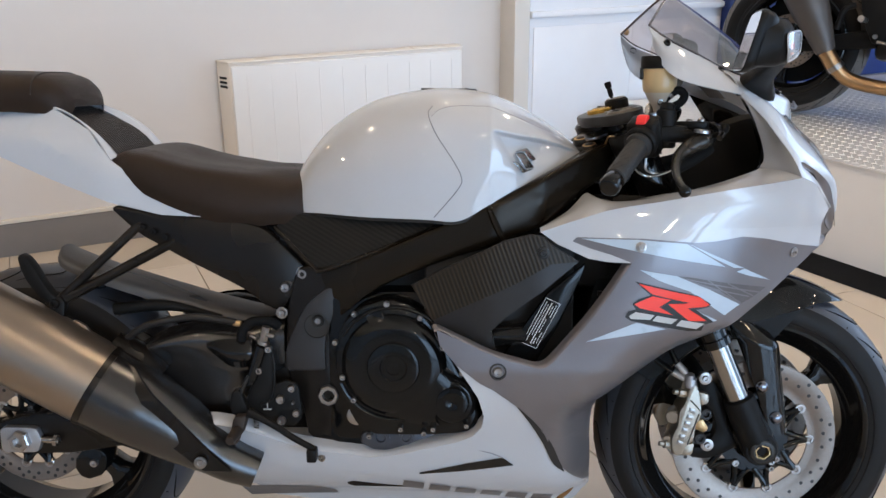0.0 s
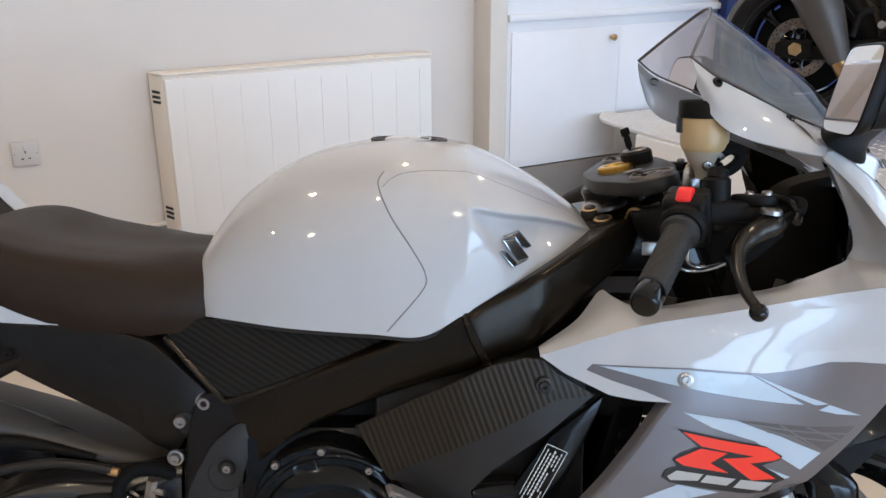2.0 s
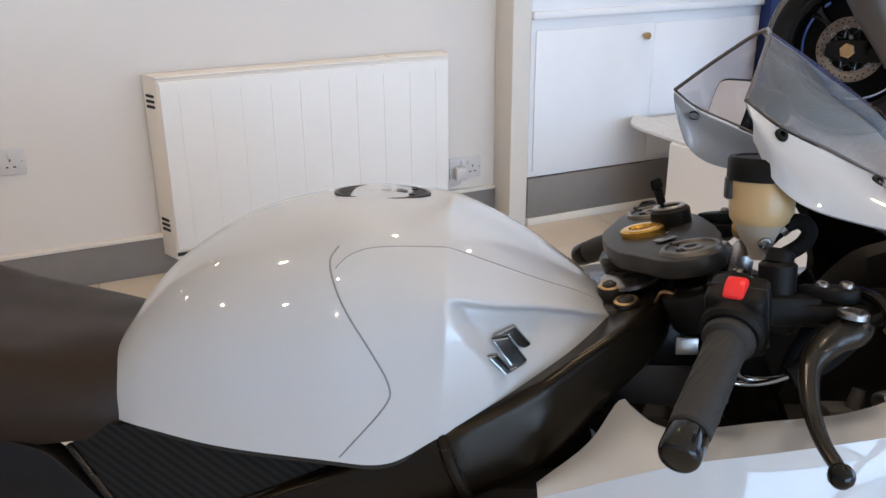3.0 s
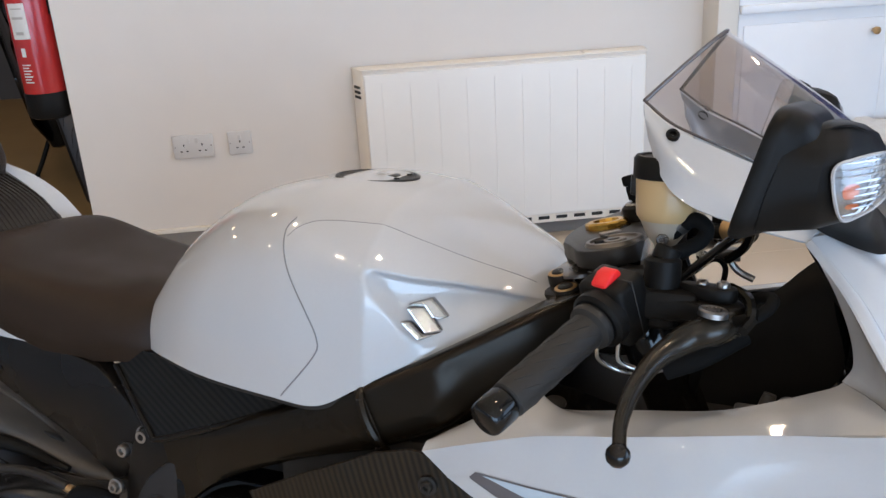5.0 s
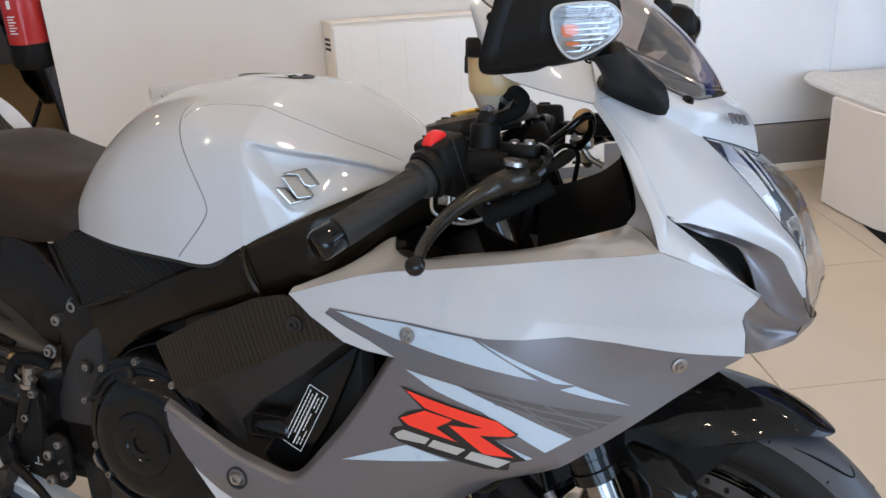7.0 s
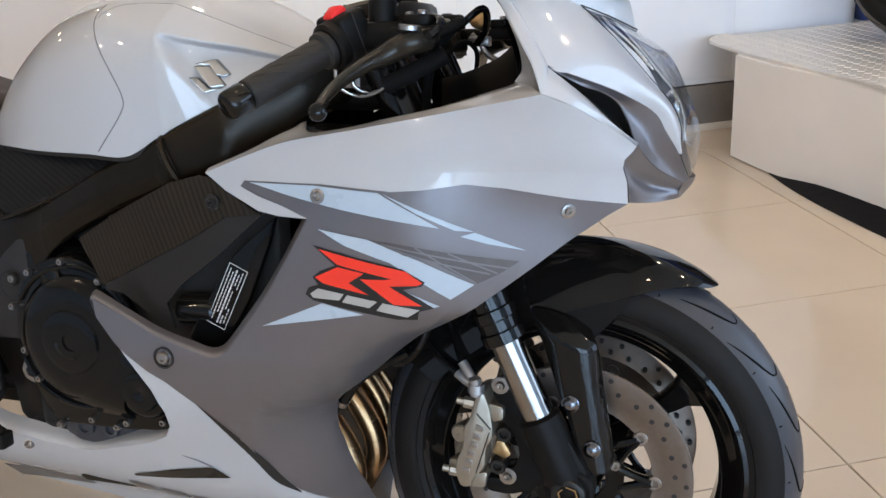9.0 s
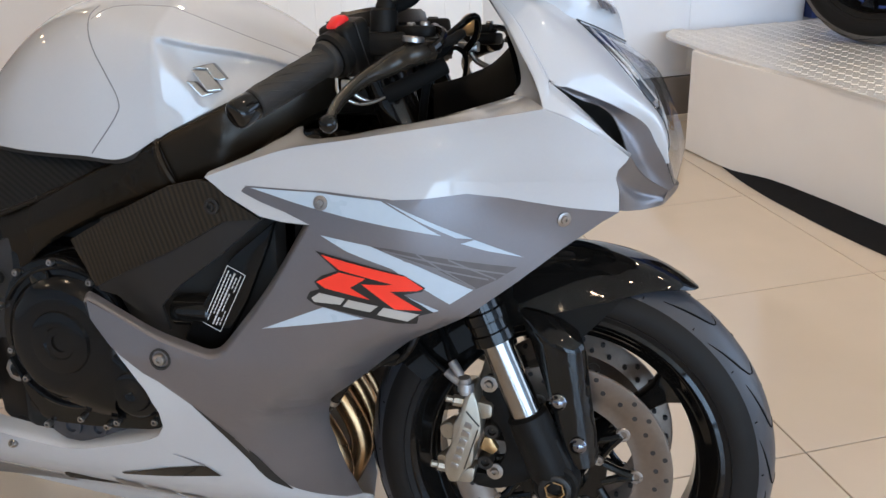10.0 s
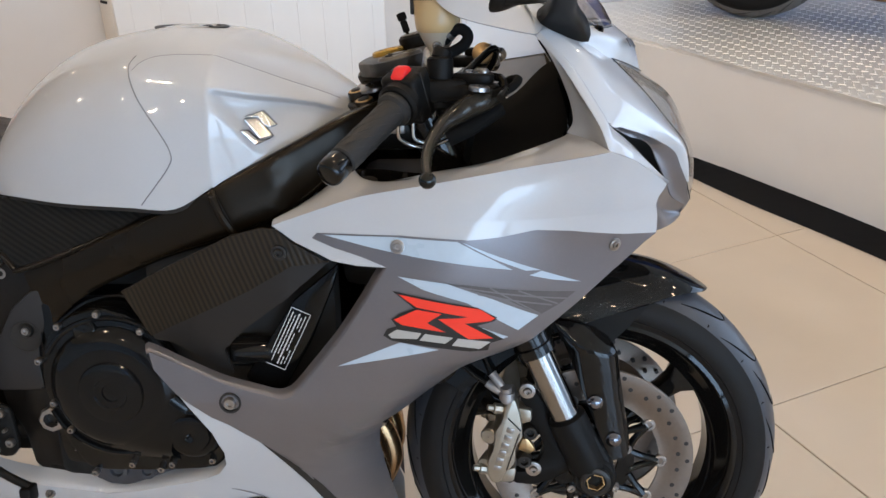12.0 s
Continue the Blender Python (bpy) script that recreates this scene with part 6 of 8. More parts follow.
# -- fork, fender, brakes --
fork = V(-0.400, 0, 0.9165)
for s in (-1, 1):
    y = 0.105 * s
    p = V(-0.043, y, 0.384)
    leg = part("fork_leg", lathe([(0, 0.0215), (0.150, 0.0215)], p + fork * 0.002, fork, 28), M_FORK, bike, "chrome fork tube in a black leg")
    part("upper_tube", lathe([(0.112, 0.026), (0.114, 0.0295), (0.128, 0.0295), (0.130, 0.027), (0.143, 0.027), (0.145, 0.0295), (0.158, 0.0295), (0.160, 0.0265), (0.185, 0.0265), (0.187, 0.029), (0.545, 0.029)], p, fork, 28), M_GLOSSBLACK, leg)
    part("lower_leg", join(lathe([(0.004, 0.0235), (0.0, 0.0285), (-0.02, 0.0295), (-0.085, 0.0295), (-0.105, 0.026)], p, fork, 28), cyl((0.0, y - 0.018 * s, 0.2905), (0.0, y + 0.020 * s, 0.2905), 0.032, n=28, chamfer=0.004), extrude(chaikin([(-0.05, 0.36), (-0.01, 0.375), (0.030, 0.305), (0.024, 0.262), (-0.012, 0.255), (-0.034, 0.285)], 1), y - 0.014, y + 0.016, 0.004)), M_PLASTIC, leg)
    axle = part("axle_end", lathe([(-0.004, 0.0225), (0.003, 0.0225), (0.0045, 0.0205), (0.0045, 0.0155), (0.003, 0.0145), (-0.006, 0.0143)], (0.0, y + 0.0245 * s, 0.2895), (0, s, 0), 32, caps=False), M_CLAMP, leg, "dark steel axle end with a hexagonal socket")
    part("hex_socket", lathe([(0.0035, 0.0145), (0.0035, 0.0125), (-0.006, 0.0120), (-0.006, 0.0002)], (0.0, y + 0.0245 * s, 0.2895), (0, s, 0), 6, caps=False), M_BRASS, leg, smooth=False)
    bolt((0.030, y + 0.010 * s, 0.270), (0.3, s, 0), r=0.006, parent=leg, name="pinch_bolt")
    bolt((0.020, y + 0.012 * s, 0.252), (0.3, s, 0), r=0.006, parent=leg, name="pinch_bolt")
    guard_poly = chaikin([(-0.064, 0.529), (-0.028, 0.525), (0.012, 0.508), (0.031, 0.482), (0.036, 0.440), (0.046, 0.380), (0.055, 0.328), (0.049, 0.315), (0.022, 0.312), (0.006, 0.352), (-0.006, 0.388), (-0.027, 0.442), (-0.047, 0.494)], 1, 0.2)
    def gh(x, z):
        ahead = float(np.interp(z, (0.316, 0.38, 0.44, 0.485, 0.53), (0.057, 0.047, 0.037, 0.031, -0.02))) - x
        return 0.108 - 40 * max(0, 0.022 - ahead) ** 2 - 0.6 * max(0, z - 0.49) - 14 * max(0, ahead - 0.036) ** 2
    part("fork_guard", skin(guard_poly, gh, thick=0.004, side=s, step=0.008), M_GLOSSBLACK, leg, "gloss black fork guard")
    for x, z in ((-0.002, 0.408), (0.027, 0.348)):
        part("guard_bolt", lathe([(-0.003, 0.0115), (0.002, 0.0115), (0.003, 0.0095), (0.006, 0.008), (0.0075, 0.005), (0.0078, 0.001)], (x, s * (gh(x, z) + 0.001), z), (0, s, 0), 24, caps=False), M_DOME, leg)
    # caliper
    cal = [(-0.131, 0.403), (-0.121, 0.411), (-0.113, 0.393), (-0.107, 0.359), (-0.108, 0.341), (-0.117, 0.328), (-0.118, 0.298), (-0.133, 0.284), (-0.140, 0.266), (-0.154, 0.266), (-0.160, 0.280), (-0.161, 0.302), (-0.150, 0.327), (-0.149, 0.354), (-0.139, 0.370)]
    caliper = part("brake_caliper", extrude(chaikin(cal, 1, 0.2), s * 0.046, s * 0.102, 0.005), M_CALIPER, bike, "cast alloy radial brake caliper")
    part("upper_tab", extrude(chaikin([(-0.116, 0.392), (-0.093, 0.387), (-0.094, 0.369), (-0.110, 0.364)], 1, 0.15), s * 0.060, s * 0.096, 0.003), M_CALIPER, caliper)
    part("lower_tab", extrude(chaikin([(-0.138, 0.285), (-0.116, 0.291), (-0.120, 0.266), (-0.142, 0.265)], 1, 0.15), s * 0.060, s * 0.097, 0.003), M_CALIPER, caliper)
    for x, z, r in ((-0.156, 0.339, 0.0135), (-0.163, 0.293, 0.010)):
        part("piston_boss", lathe([(-0.02, r), (0.006, r), (0.009, r * 0.8), (0.009, 0.001)], (x, s * 0.082, z), (-0.35, s, 0), 20, caps=False), M_CALIPER, caliper)
    part("face_line", tube([V(-0.129, s * 0.1024, 0.378), V(-0.110, s * 0.1024, 0.357)], 0.0012, 6), M_CLAMP, caliper)
    part("face_line", tube([V(-0.131, s * 0.1024, 0.290), V(-0.112, s * 0.1024, 0.352)], 0.0009, 6), M_CLAMP, caliper)
    for k in range(6):
        at = V(-0.1455, s * 0.1024, 0.293).lerp(V(-0.1255, s * 0.1024, 0.357), k / 5)
        part("brand_bar", moved(block(-0.0055, 0.0055, -0.0009, 0.0009, -0.0042, 0.0042, 0.0006), Matrix.Translation(at) @ Matrix.Rotation(radians(17), 4, "Y")), M_STEEL, caliper)
    part("bracket", extrude(chaikin([(-0.105, 0.425), (-0.085, 0.412), (-0.060, 0.375), (-0.055, 0.330), (-0.039, 0.297), (-0.030, 0.283), (-0.060, 0.264), (-0.088, 0.254), (-0.123, 0.257), (-0.121, 0.278), (-0.099, 0.277), (-0.078, 0.302), (-0.074, 0.320), (-0.084, 0.351), (-0.098, 0.362), (-0.100, 0.385), (-0.112, 0.400)], 1, 0.2), s * 0.060, s * 0.086, 0.004), M_PLASTIC, caliper)
    part("brake_pad", extrude([(-0.114, 0.312), (-0.107, 0.331), (-0.098, 0.331), (-0.087, 0.313), (-0.095, 0.304)], s * 0.068, s * 0.080, 0.002), M_BRASS, caliper, "bronze brake pad backing")
    for x, z in ((-0.095, 0.345), (-0.104, 0.296)):
        part("pad_bolt", lathe([(-0.02, 0.0115), (0, 0.0115), (0.002, 0.010), (0.002, 0.006), (-0.004, 0.0055), (-0.004, 0.001)], (x, s * 0.088, z), (0, s, 0), 20, caps=False), M_CLAMP, caliper)
    for x, z in ((-0.100, 0.415), (-0.090, 0.283)):
        bolt((x, s * 0.0865, z), (0, s, 0), r=0.0065, h=0.006, washer=0.012, parent=caliper, material=M_STEEL, name="caliper_bolt")
    for x, z in ((-0.148, 0.388), (-0.170, 0.285)):
        part("bleed_screw", lathe([(-0.012, 0.0085), (0.002, 0.0085), (0.003, 0.005), (0.012, 0.005), (0.013, 0.002)], (x, s * 0.090, z), (-0.9, s * 0.2, 0.2), 8), M_CALIPER, caliper, smooth=False)
    part("banjo", join(cyl((-0.131, s * 0.096, 0.402), (-0.132, s * 0.100, 0.428), 0.0085, n=14, chamfer=0.001), lathe([(0, 0.0115), (0.012, 0.0115)], (-0.1305, s * 0.097, 0.407), (0, 0, 1), 18)), M_ALLOY, caliper)
    for pts in ([(-0.134, 0.413), (-0.160, 0.427), (-0.188, 0.444), (-0.214, 0.470), (-0.235, 0.52)], [(-0.134, 0.420), (-0.153, 0.443), (-0.164, 0.465), (-0.178, 0.495), (-0.19, 0.56)]):
        part("brake_hose", tube([V(x, s * (0.095 - 0.01 * k), z) for k, (x, z) in enumerate(pts)], 0.0050, 10, 30), M_CASE, caliper)
        part("hose_sleeve", tube([V(x, s * (0.095 - 0.01 * k), z) for k, (x, z) in enumerate(pts[:2])], [0.0052, 0.0070, 0.0068], 10, 8), M_ALLOY, caliper)
sections = []
for deg, r, hw, drop in ((150, 0.318, 0.072, 0.09), (130, 0.316, 0.075, 0.10), (110, 0.315, 0.077, 0.095), (95.5, 0.314, 0.077, 0.085), (85.5, 0.314, 0.075, 0.072), (79, 0.314, 0.073, 0.061), (73.6, 0.314, 0.070, 0.046),
                         (68, 0.3135, 0.060, 0.028), (62, 0.3125, 0.044, 0.012), (58, 0.312, 0.024, 0.005), (56.3, 0.312, 0.006, 0.001)):
    a = radians(deg)
    half_sec = ((1, drop), (0.94, drop * 0.78), (0.87, drop * 0.57), (0.77, drop * 0.36), (0.62, drop * 0.17), (0.40, drop * 0.05), (0.2, drop * 0.01))
    row = [(-w, dr) for w, dr in half_sec] + [(0, 0)] + list(half_sec[::-1])
    sections.append([FW + V((r - dr) * math.cos(a), w * hw, (r - dr) * math.sin(a)) for w, dr in row])
fender = part("front_fender", thicken(loft_rows(sections, 5, 60), 0.0025), M_GLOSSBLACK, bike, "gloss black front mudguard", sharp=60)
for s in (-1, 1):
    part("fender_skirt", skin([(-0.060, 0.515), (-0.022, 0.520), (0.019, 0.533), (0.048, 0.540), (0.076, 0.549), (0.050, 0.518), (0.023, 0.488), (-0.010, 0.492), (-0.050, 0.490)], lambda x, z: 0.0745, thick=0.003, side=s), M_PLASTIC, fender)

# -- exhaust, swingarm and rear sets --
muffler = part("muffler", tube([(-1.205, -0.192, 0.424), (-1.28, -0.198, 0.470), (-1.42, -0.207, 0.556), (-1.56, -0.215, 0.640)], [0.076, 0.078, 0.074, 0.060], 36, 30), M_TITAN, bike, "brushed titanium muffler")
part("muffler_ring", tube([(-1.203, -0.192, 0.4228), (-1.213, -0.1928, 0.429)], 0.0785, 36, 3), M_FRAME, muffler)
shield = part("heat_shield", tube([(-1.207, -0.192, 0.4255), (-1.16, -0.190, 0.398), (-1.08, -0.188, 0.350), (-0.985, -0.186, 0.288), (-0.93, -0.18, 0.262)], [0.077, 0.074, 0.062, 0.043, 0.034], 32, 30), M_SWING, bike, "glossy black exhaust shield")
part("shield_plate", skin([(-1.166, 0.476), (-1.135, 0.470), (-1.074, 0.410), (-1.010, 0.335), (-0.962, 0.283), (-1.010, 0.286), (-1.060, 0.330), (-1.125, 0.400)], lambda x, z: 0.256 - 0.10 * (x + 1.16) - 2.0 * max(0, z - 0.42) ** 1.3, thick=0.006), M_FRAME, shield)
part("shield_sleeve", tube([(-1.20, -0.150, 0.47), (-1.15, -0.150, 0.445), (-1.12, -0.15, 0.42)], [0.045, 0.044, 0.036], 24, 10), M_FRAME, shield)
bolt((-1.012, -0.250, 0.305), r=0.0075, h=0.005, washer=0.011, parent=shield, name="shield_bolt")
SWING = [(-0.990, 0.520), (-0.930, 0.500), (-0.860, 0.445), (-0.780, 0.430), (-0.775, 0.365), (-0.900, 0.345), (-1.05, 0.325), (-1.25, 0.268), (-1.44, 0.262), (-1.455, 0.300), (-1.43, 0.336), (-1.28, 0.360), (-1.20, 0.440), (-1.12, 0.505), (-1.05, 0.527)]
arm = both("swingarm", extrude(chaikin(SWING, 1), -0.138, -0.098, 0.010), M_FRAME, bike, "satin black swingarm")[0]
top_line = [V(-0.880, -0.112, 0.540), V(-0.960, -0.118, 0.527), V(-1.035, -0.122, 0.529), V(-1.095, -0.124, 0.516), V(-1.160, -0.124, 0.482)]
bulge = [V(-0.880, -0.140, 0.515), V(-0.962, -0.152, 0.500), V(-1.032, -0.158, 0.505), V(-1.092, -0.157, 0.496), V(-1.165, -0.146, 0.470)]
fold = [V(-0.880, -0.142, 0.455), V(-0.968, -0.149, 0.440), V(-1.008, -0.150, 0.449), V(-1.085, -0.150, 0.462), V(-1.170, -0.142, 0.455)]
web = [V(-0.880, -0.134, 0.385), V(-0.968, -0.139, 0.378), V(-1.008, -0.140, 0.372), V(-1.085, -0.140, 0.372), V(-1.170, -0.134, 0.360)]
both("swing_beam", loft([top_line, bulge, fold], 20, 40), M_SWING, arm, "glossy black swingarm beam")
both("swing_web", loft([[p + V(0, 0.002, 0.002) for p in fold], [(p + q) / 2 + V(0, 0.004, 0) for p, q in zip(fold, web)], web], 14, 40), M_SWING, arm)
part("swing_brace", extrude(chaikin([(-1.00, 0.518), (-0.88, 0.46), (-0.82, 0.40), (-0.86, 0.35), (-1.00, 0.34), (-1.04, 0.42)], 1), -0.10, 0.10, 0.012), M_FRAME, bike)
part("axle_block", extrude(chaikin([(-1.425, 0.275), (-1.425, 0.325), (-1.355, 0.325), (-1.345, 0.300), (-1.355, 0.275)], 1, 0.12), -0.152, -0.136, 0.003), M_ALLOY, arm, "cast alloy axle block")
part("axle_nut", lathe([(0, 0.021), (0.010, 0.021), (0.012, 0.018), (0.012, 0.011), (0.003, 0.010), (0.003, 0.001)], (-1.385, -0.152, 0.300), (0, -1, 0), 6, caps=False), M_STEEL, arm, smooth=False)
part("adjuster", join(cyl((-1.35, -0.144, 0.300), (-1.315, -0.144, 0.297), 0.007, n=12), cyl((-1.325, -0.144, 0.298), (-1.318, -0.144, 0.297), 0.011, n=6)), M_STEEL, arm)
rc = part("rear_caliper", extrude(chaikin([(-1.30, 0.245), (-1.27, 0.285), (-1.23, 0.275), (-1.235, 0.225), (-1.28, 0.21)], 1), -0.135, -0.075, 0.006), M_CASE, bike, "black rear brake caliper")
bolt((-1.255, -0.136, 0.250), r=0.008, h=0.006, parent=rc, name="caliper_bolt")
# hugger
hug = []
for x, low, hw in ((-1.324, 0.644, 0.060), (-1.312, 0.637, 0.092), (-1.280, 0.623, 0.104), (-1.200, 0.596, 0.110), (-1.100, 0.566, 0.112), (-1.030, 0.546, 0.112), (-0.960, 0.529, 0.110), (-0.912, 0.520, 0.106)):
    hug.append([V(x, hw * w, low + h) for w, h in ((-1, -0.012), (-1, 0), (-0.93, 0.006), (-0.78, 0.009), (-0.3, 0.008), (0.15, -0.002), (0.45, -0.016), (0.7, -0.034))])
hugger = part("rear_hugger", thicken(loft(hug, 50, 44), 0.003), M_HUGGER, bike, "matt dark grey rear hugger")
part("hugger_slot", tube([V(-1.070, -0.088, 0.5660), V(-1.052, -0.087, 0.5605), V(-1.036, -0.088, 0.5555)], [0.002, 0.006, 0.002], 8, 12), M_DARK, hugger)
part("hugger_fold", tube([(-1.25, -0.060, 0.6205), (-1.17, -0.055, 0.595), (-1.10, -0.065, 0.575), (-1.020, -0.085, 0.551)], [0.001, 0.004, 0.004, 0.001], 8, 20), M_HUGGER, hugger)
part("chain_guard", tube([(-1.20, -0.118, 0.548), (-1.10, -0.120, 0.556), (-1.00, -0.118, 0.535)], [0.012, 0.010, 0.004], 10, 20), M_PLASTIC, arm)
# muffler hanger
hanger = part("exhaust_hanger", tube([(-1.130, -0.140, 0.715), (-1.200, -0.155, 0.650), (-1.275, -0.172, 0.580)], 0.0085, 10, 16), M_FRAME, bike, "black tubular exhaust hanger")
part("hanger_tube", tube([(-1.070, -0.140, 0.682), (-1.18, -0.158, 0.625), (-1.275, -0.172, 0.576)], 0.0095, 10, 16), M_FRAME, hanger)
part("hanger_lug", extrude(chaikin([(-1.292, 0.588), (-1.262, 0.588), (-1.265, 0.545), (-1.282, 0.515), (-1.300, 0.530), (-1.305, 0.560)], 1), -0.186, -0.166, 0.004), M_FRAME, hanger)
bolt((-1.283, -0.188, 0.533), r=0.012, h=0.008, washer=0.016, parent=hanger, name="hanger_bolt")
bolt((-1.279, -0.186, 0.575), r=0.009, h=0.006, parent=hanger, material=M_FRAME, name="hanger_bolt")
part("hanger_strap", extrude(chaikin([(-1.275, 0.535), (-1.240, 0.545), (-1.205, 0.500), (-1.225, 0.485), (-1.29, 0.515)], 1), -0.180, -0.172, 0.002), M_TITAN, hanger)
part("pillion_peg", extrude(chaikin([(-1.270, 0.582), (-1.290, 0.600), (-1.318, 0.655), (-1.340, 0.668), (-1.335, 0.630), (-1.300, 0.575)], 1), -0.190, -0.165, 0.004), M_PLASTIC, hanger)
for k, (x, z) in enumerate(((-1.125, 0.708), (-1.105, 0.700), (-1.085, 0.690))):
    bolt((x, -0.150, z), r=0.006, h=0.005, parent=hanger, material=M_FRAME, name="hanger_bolt")
# rear brake and foot controls
plate2 = part("heel_plate", extrude(chaikin([(-0.909, 0.502), (-0.893, 0.498), (-0.889, 0.465), (-0.892, 0.425), (-0.870, 0.436), (-0.848, 0.428), (-0.842, 0.365), (-0.858, 0.346), (-0.905, 0.356), (-0.937, 0.362), (-0.953, 0.374), (-0.934, 0.425), (-0.919, 0.475)], 1, 0.15), -0.182, -0.172, 0.004), M_PLASTIC, bike, "black rear-set foot control plate")
for x, z, r in ((-0.899, 0.494, 0.0068), (-0.917, 0.454, 0.0068), (-0.860, 0.421, 0.0068), (-0.881, 0.400, 0.0080), (-0.853, 0.374, 0.0068), (-0.880, 0.360, 0.0080), (-0.957, 0.417, 0.0035), (-0.965, 0.384, 0.0052), (-0.858, 0.394, 0.003)):
    bolt((x, -0.184, z), r=r, h=0.006, parent=plate2, name="plate_bolt")
part("plate_rib", tube([(-0.893, -0.183, 0.490), (-0.890, -0.184, 0.455), (-0.897, -0.183, 0.405), (-0.918, -0.183, 0.388)], 0.0028, 8, 20), M_PLASTIC, plate2)
part("plate_mark", join(block(-0.9065, -0.9045, -0.1832, -0.1822, 0.383, 0.398, 0), block(-0.913, -0.898, -0.1832, -0.1822, 0.379, 0.3815, 0)), M_SILVER, plate2)
part("peg_bracket", extrude(chaikin([(-0.966, 0.418), (-0.952, 0.420), (-0.944, 0.398), (-0.936, 0.378), (-0.944, 0.366), (-0.966, 0.372), (-0.972, 0.392)], 1), -0.196, -0.178, 0.003), M_PLASTIC, plate2)
part("footpeg", join(extrude(chaikin([(-0.960, 0.376), (-0.936, 0.378), (-0.943, 0.350), (-0.952, 0.338), (-0.956, 0.323), (-0.970, 0.327), (-0.966, 0.345)], 1, 0.15), -0.214, -0.190, 0.004), tube([(-0.952, -0.200, 0.352), (-0.955, -0.228, 0.350), (-0.957, -0.252, 0.347)], [0.010, 0.0095, 0.008], 12, 12)), M_PEG, plate2, "brown-black rubber footpeg")
part("brake_pedal", join(tube([(-0.936, -0.200, 0.382), (-0.892, -0.206, 0.361), (-0.852, -0.213, 0.338), (-0.818, -0.215, 0.320)], [0.008, 0.0065, 0.006, 0.006], 10, 24), block(-0.829, -0.811, -0.228, -0.204, 0.297, 0.322, 0.004)), M_PLASTIC, plate2)
part("brake_rod", tube([(-0.955, -0.188, 0.400), (-0.946, -0.189, 0.425), (-0.936, -0.189, 0.445)], 0.0035, 8, 12), M_CLAMP, plate2)
part("pedal_spring", tube([(-0.926 + 0.004 * math.cos(k * 1.6), -0.186 + 0.004 * math.sin(k * 1.6), 0.374 - 0.0012 * k) for k in range(26)], 0.0011, 5, 120), M_STEEL, plate2)
rmc = part("rear_master_cylinder", join(cyl((-0.934, -0.180, 0.435), (-0.912, -0.180, 0.500), 0.011, n=18, chamfer=0.002), cyl((-0.936, -0.180, 0.428), (-0.931, -0.180, 0.442), 0.008, n=14)), M_GLOSSBLACK, bike, "black rear brake master cylinder")
part("union_bolt", join(cyl((-0.908, -0.184, 0.508), (-0.901, -0.186, 0.536), 0.0075, n=6), cyl((-0.909, -0.184, 0.504), (-0.907, -0.184, 0.510), 0.011, n=16), cyl((-0.904, -0.186, 0.522), (-0.886, -0.190, 0.519), 0.004, n=10)), M_STEEL, rmc, "bright union bolt")
part("spring_clip", tube([(-0.935, -0.176, 0.512), (-0.930, -0.184, 0.518), (-0.922, -0.186, 0.514), (-0.918, -0.180, 0.506)], 0.0018, 6, 16), M_STEEL, rmc)
part("heel_guard", loft([[V(-1.016, -0.166, 0.497), V(-1.014, -0.170, 0.490), V(-1.004, -0.166, 0.478)], [V(-0.985, -0.172, 0.508), V(-0.978, -0.186, 0.484), V(-0.972, -0.172, 0.457)], [V(-0.940, -0.174, 0.508), V(-0.936, -0.186, 0.484), V(-0.940, -0.174, 0.457)], [V(-0.925, -0.168, 0.504), V(-0.922, -0.176, 0.482), V(-0.926, -0.168, 0.462)]], 18, 14), M_GLOSSBLACK, bike, "gloss black heel guard")
line = part("brake_line", tube([(-0.962, -0.160, 0.536), (-1.003, -0.158, 0.542), (-1.050, -0.158, 0.544), (-1.128, -0.155, 0.527), (-1.179, -0.150, 0.493), (-1.225, -0.145, 0.467)], 0.0065, 10, 40), M_SATIN, bike, "rear brake hose with steel ferrule")
part("ferrule", cyl((-0.966, -0.160, 0.535), (-0.953, -0.161, 0.533), 0.0058, n=12), M_BRASS, line)
for x, z in ((-1.196, 0.483), (-1.214, 0.474)):
    part("hose_clip", lathe([(-0.004, 0.0082), (0.004, 0.0082)], (x, -0.1475, z), (0.8, 0, 0.5), 12, caps=False), M_CLAMP, line)
part("fluid_hose", tube([(-0.885, -0.160, 0.530), (-0.898, -0.168, 0.540), (-0.928, -0.172, 0.541), (-0.946, -0.174, 0.526), (-0.950, -0.176, 0.506)], 0.0088, 12, 30), M_RUBBERDARK, bike)
part("shock_reservoir", join(cyl((-0.88, -0.10, 0.57), (-0.86, -0.10, 0.66), 0.022, n=20, chamfer=0.003), tube([(-0.90 + 0.03 * math.cos(k * 1.2), -0.06 + 0.03 * math.sin(k * 1.2), 0.50 + 0.006 * k) for k in range(22)], 0.005, 8, 120)), M_CLAMP, bike)
bolt((-0.872, -0.150, 0.600), r=0.009, h=0.008, parent=plate2, name="plate_bolt")
bolt((-0.877, -0.166, 0.556), r=0.0075, h=0.007, washer=0.0105, parent=plate2, name="plate_bolt")
part("bracket_steel", extrude(chaikin([(-0.885, 0.610), (-0.855, 0.612), (-0.850, 0.585), (-0.870, 0.575)], 1), -0.150, -0.138, 0.002), M_CLAMP, plate2)
# dark blocks added inside the bike where shade would fall
part("engine_filler", block(-0.98, -0.80, -0.09, 0.09, 0.30, 0.50, 0.02), M_DARK, bike)
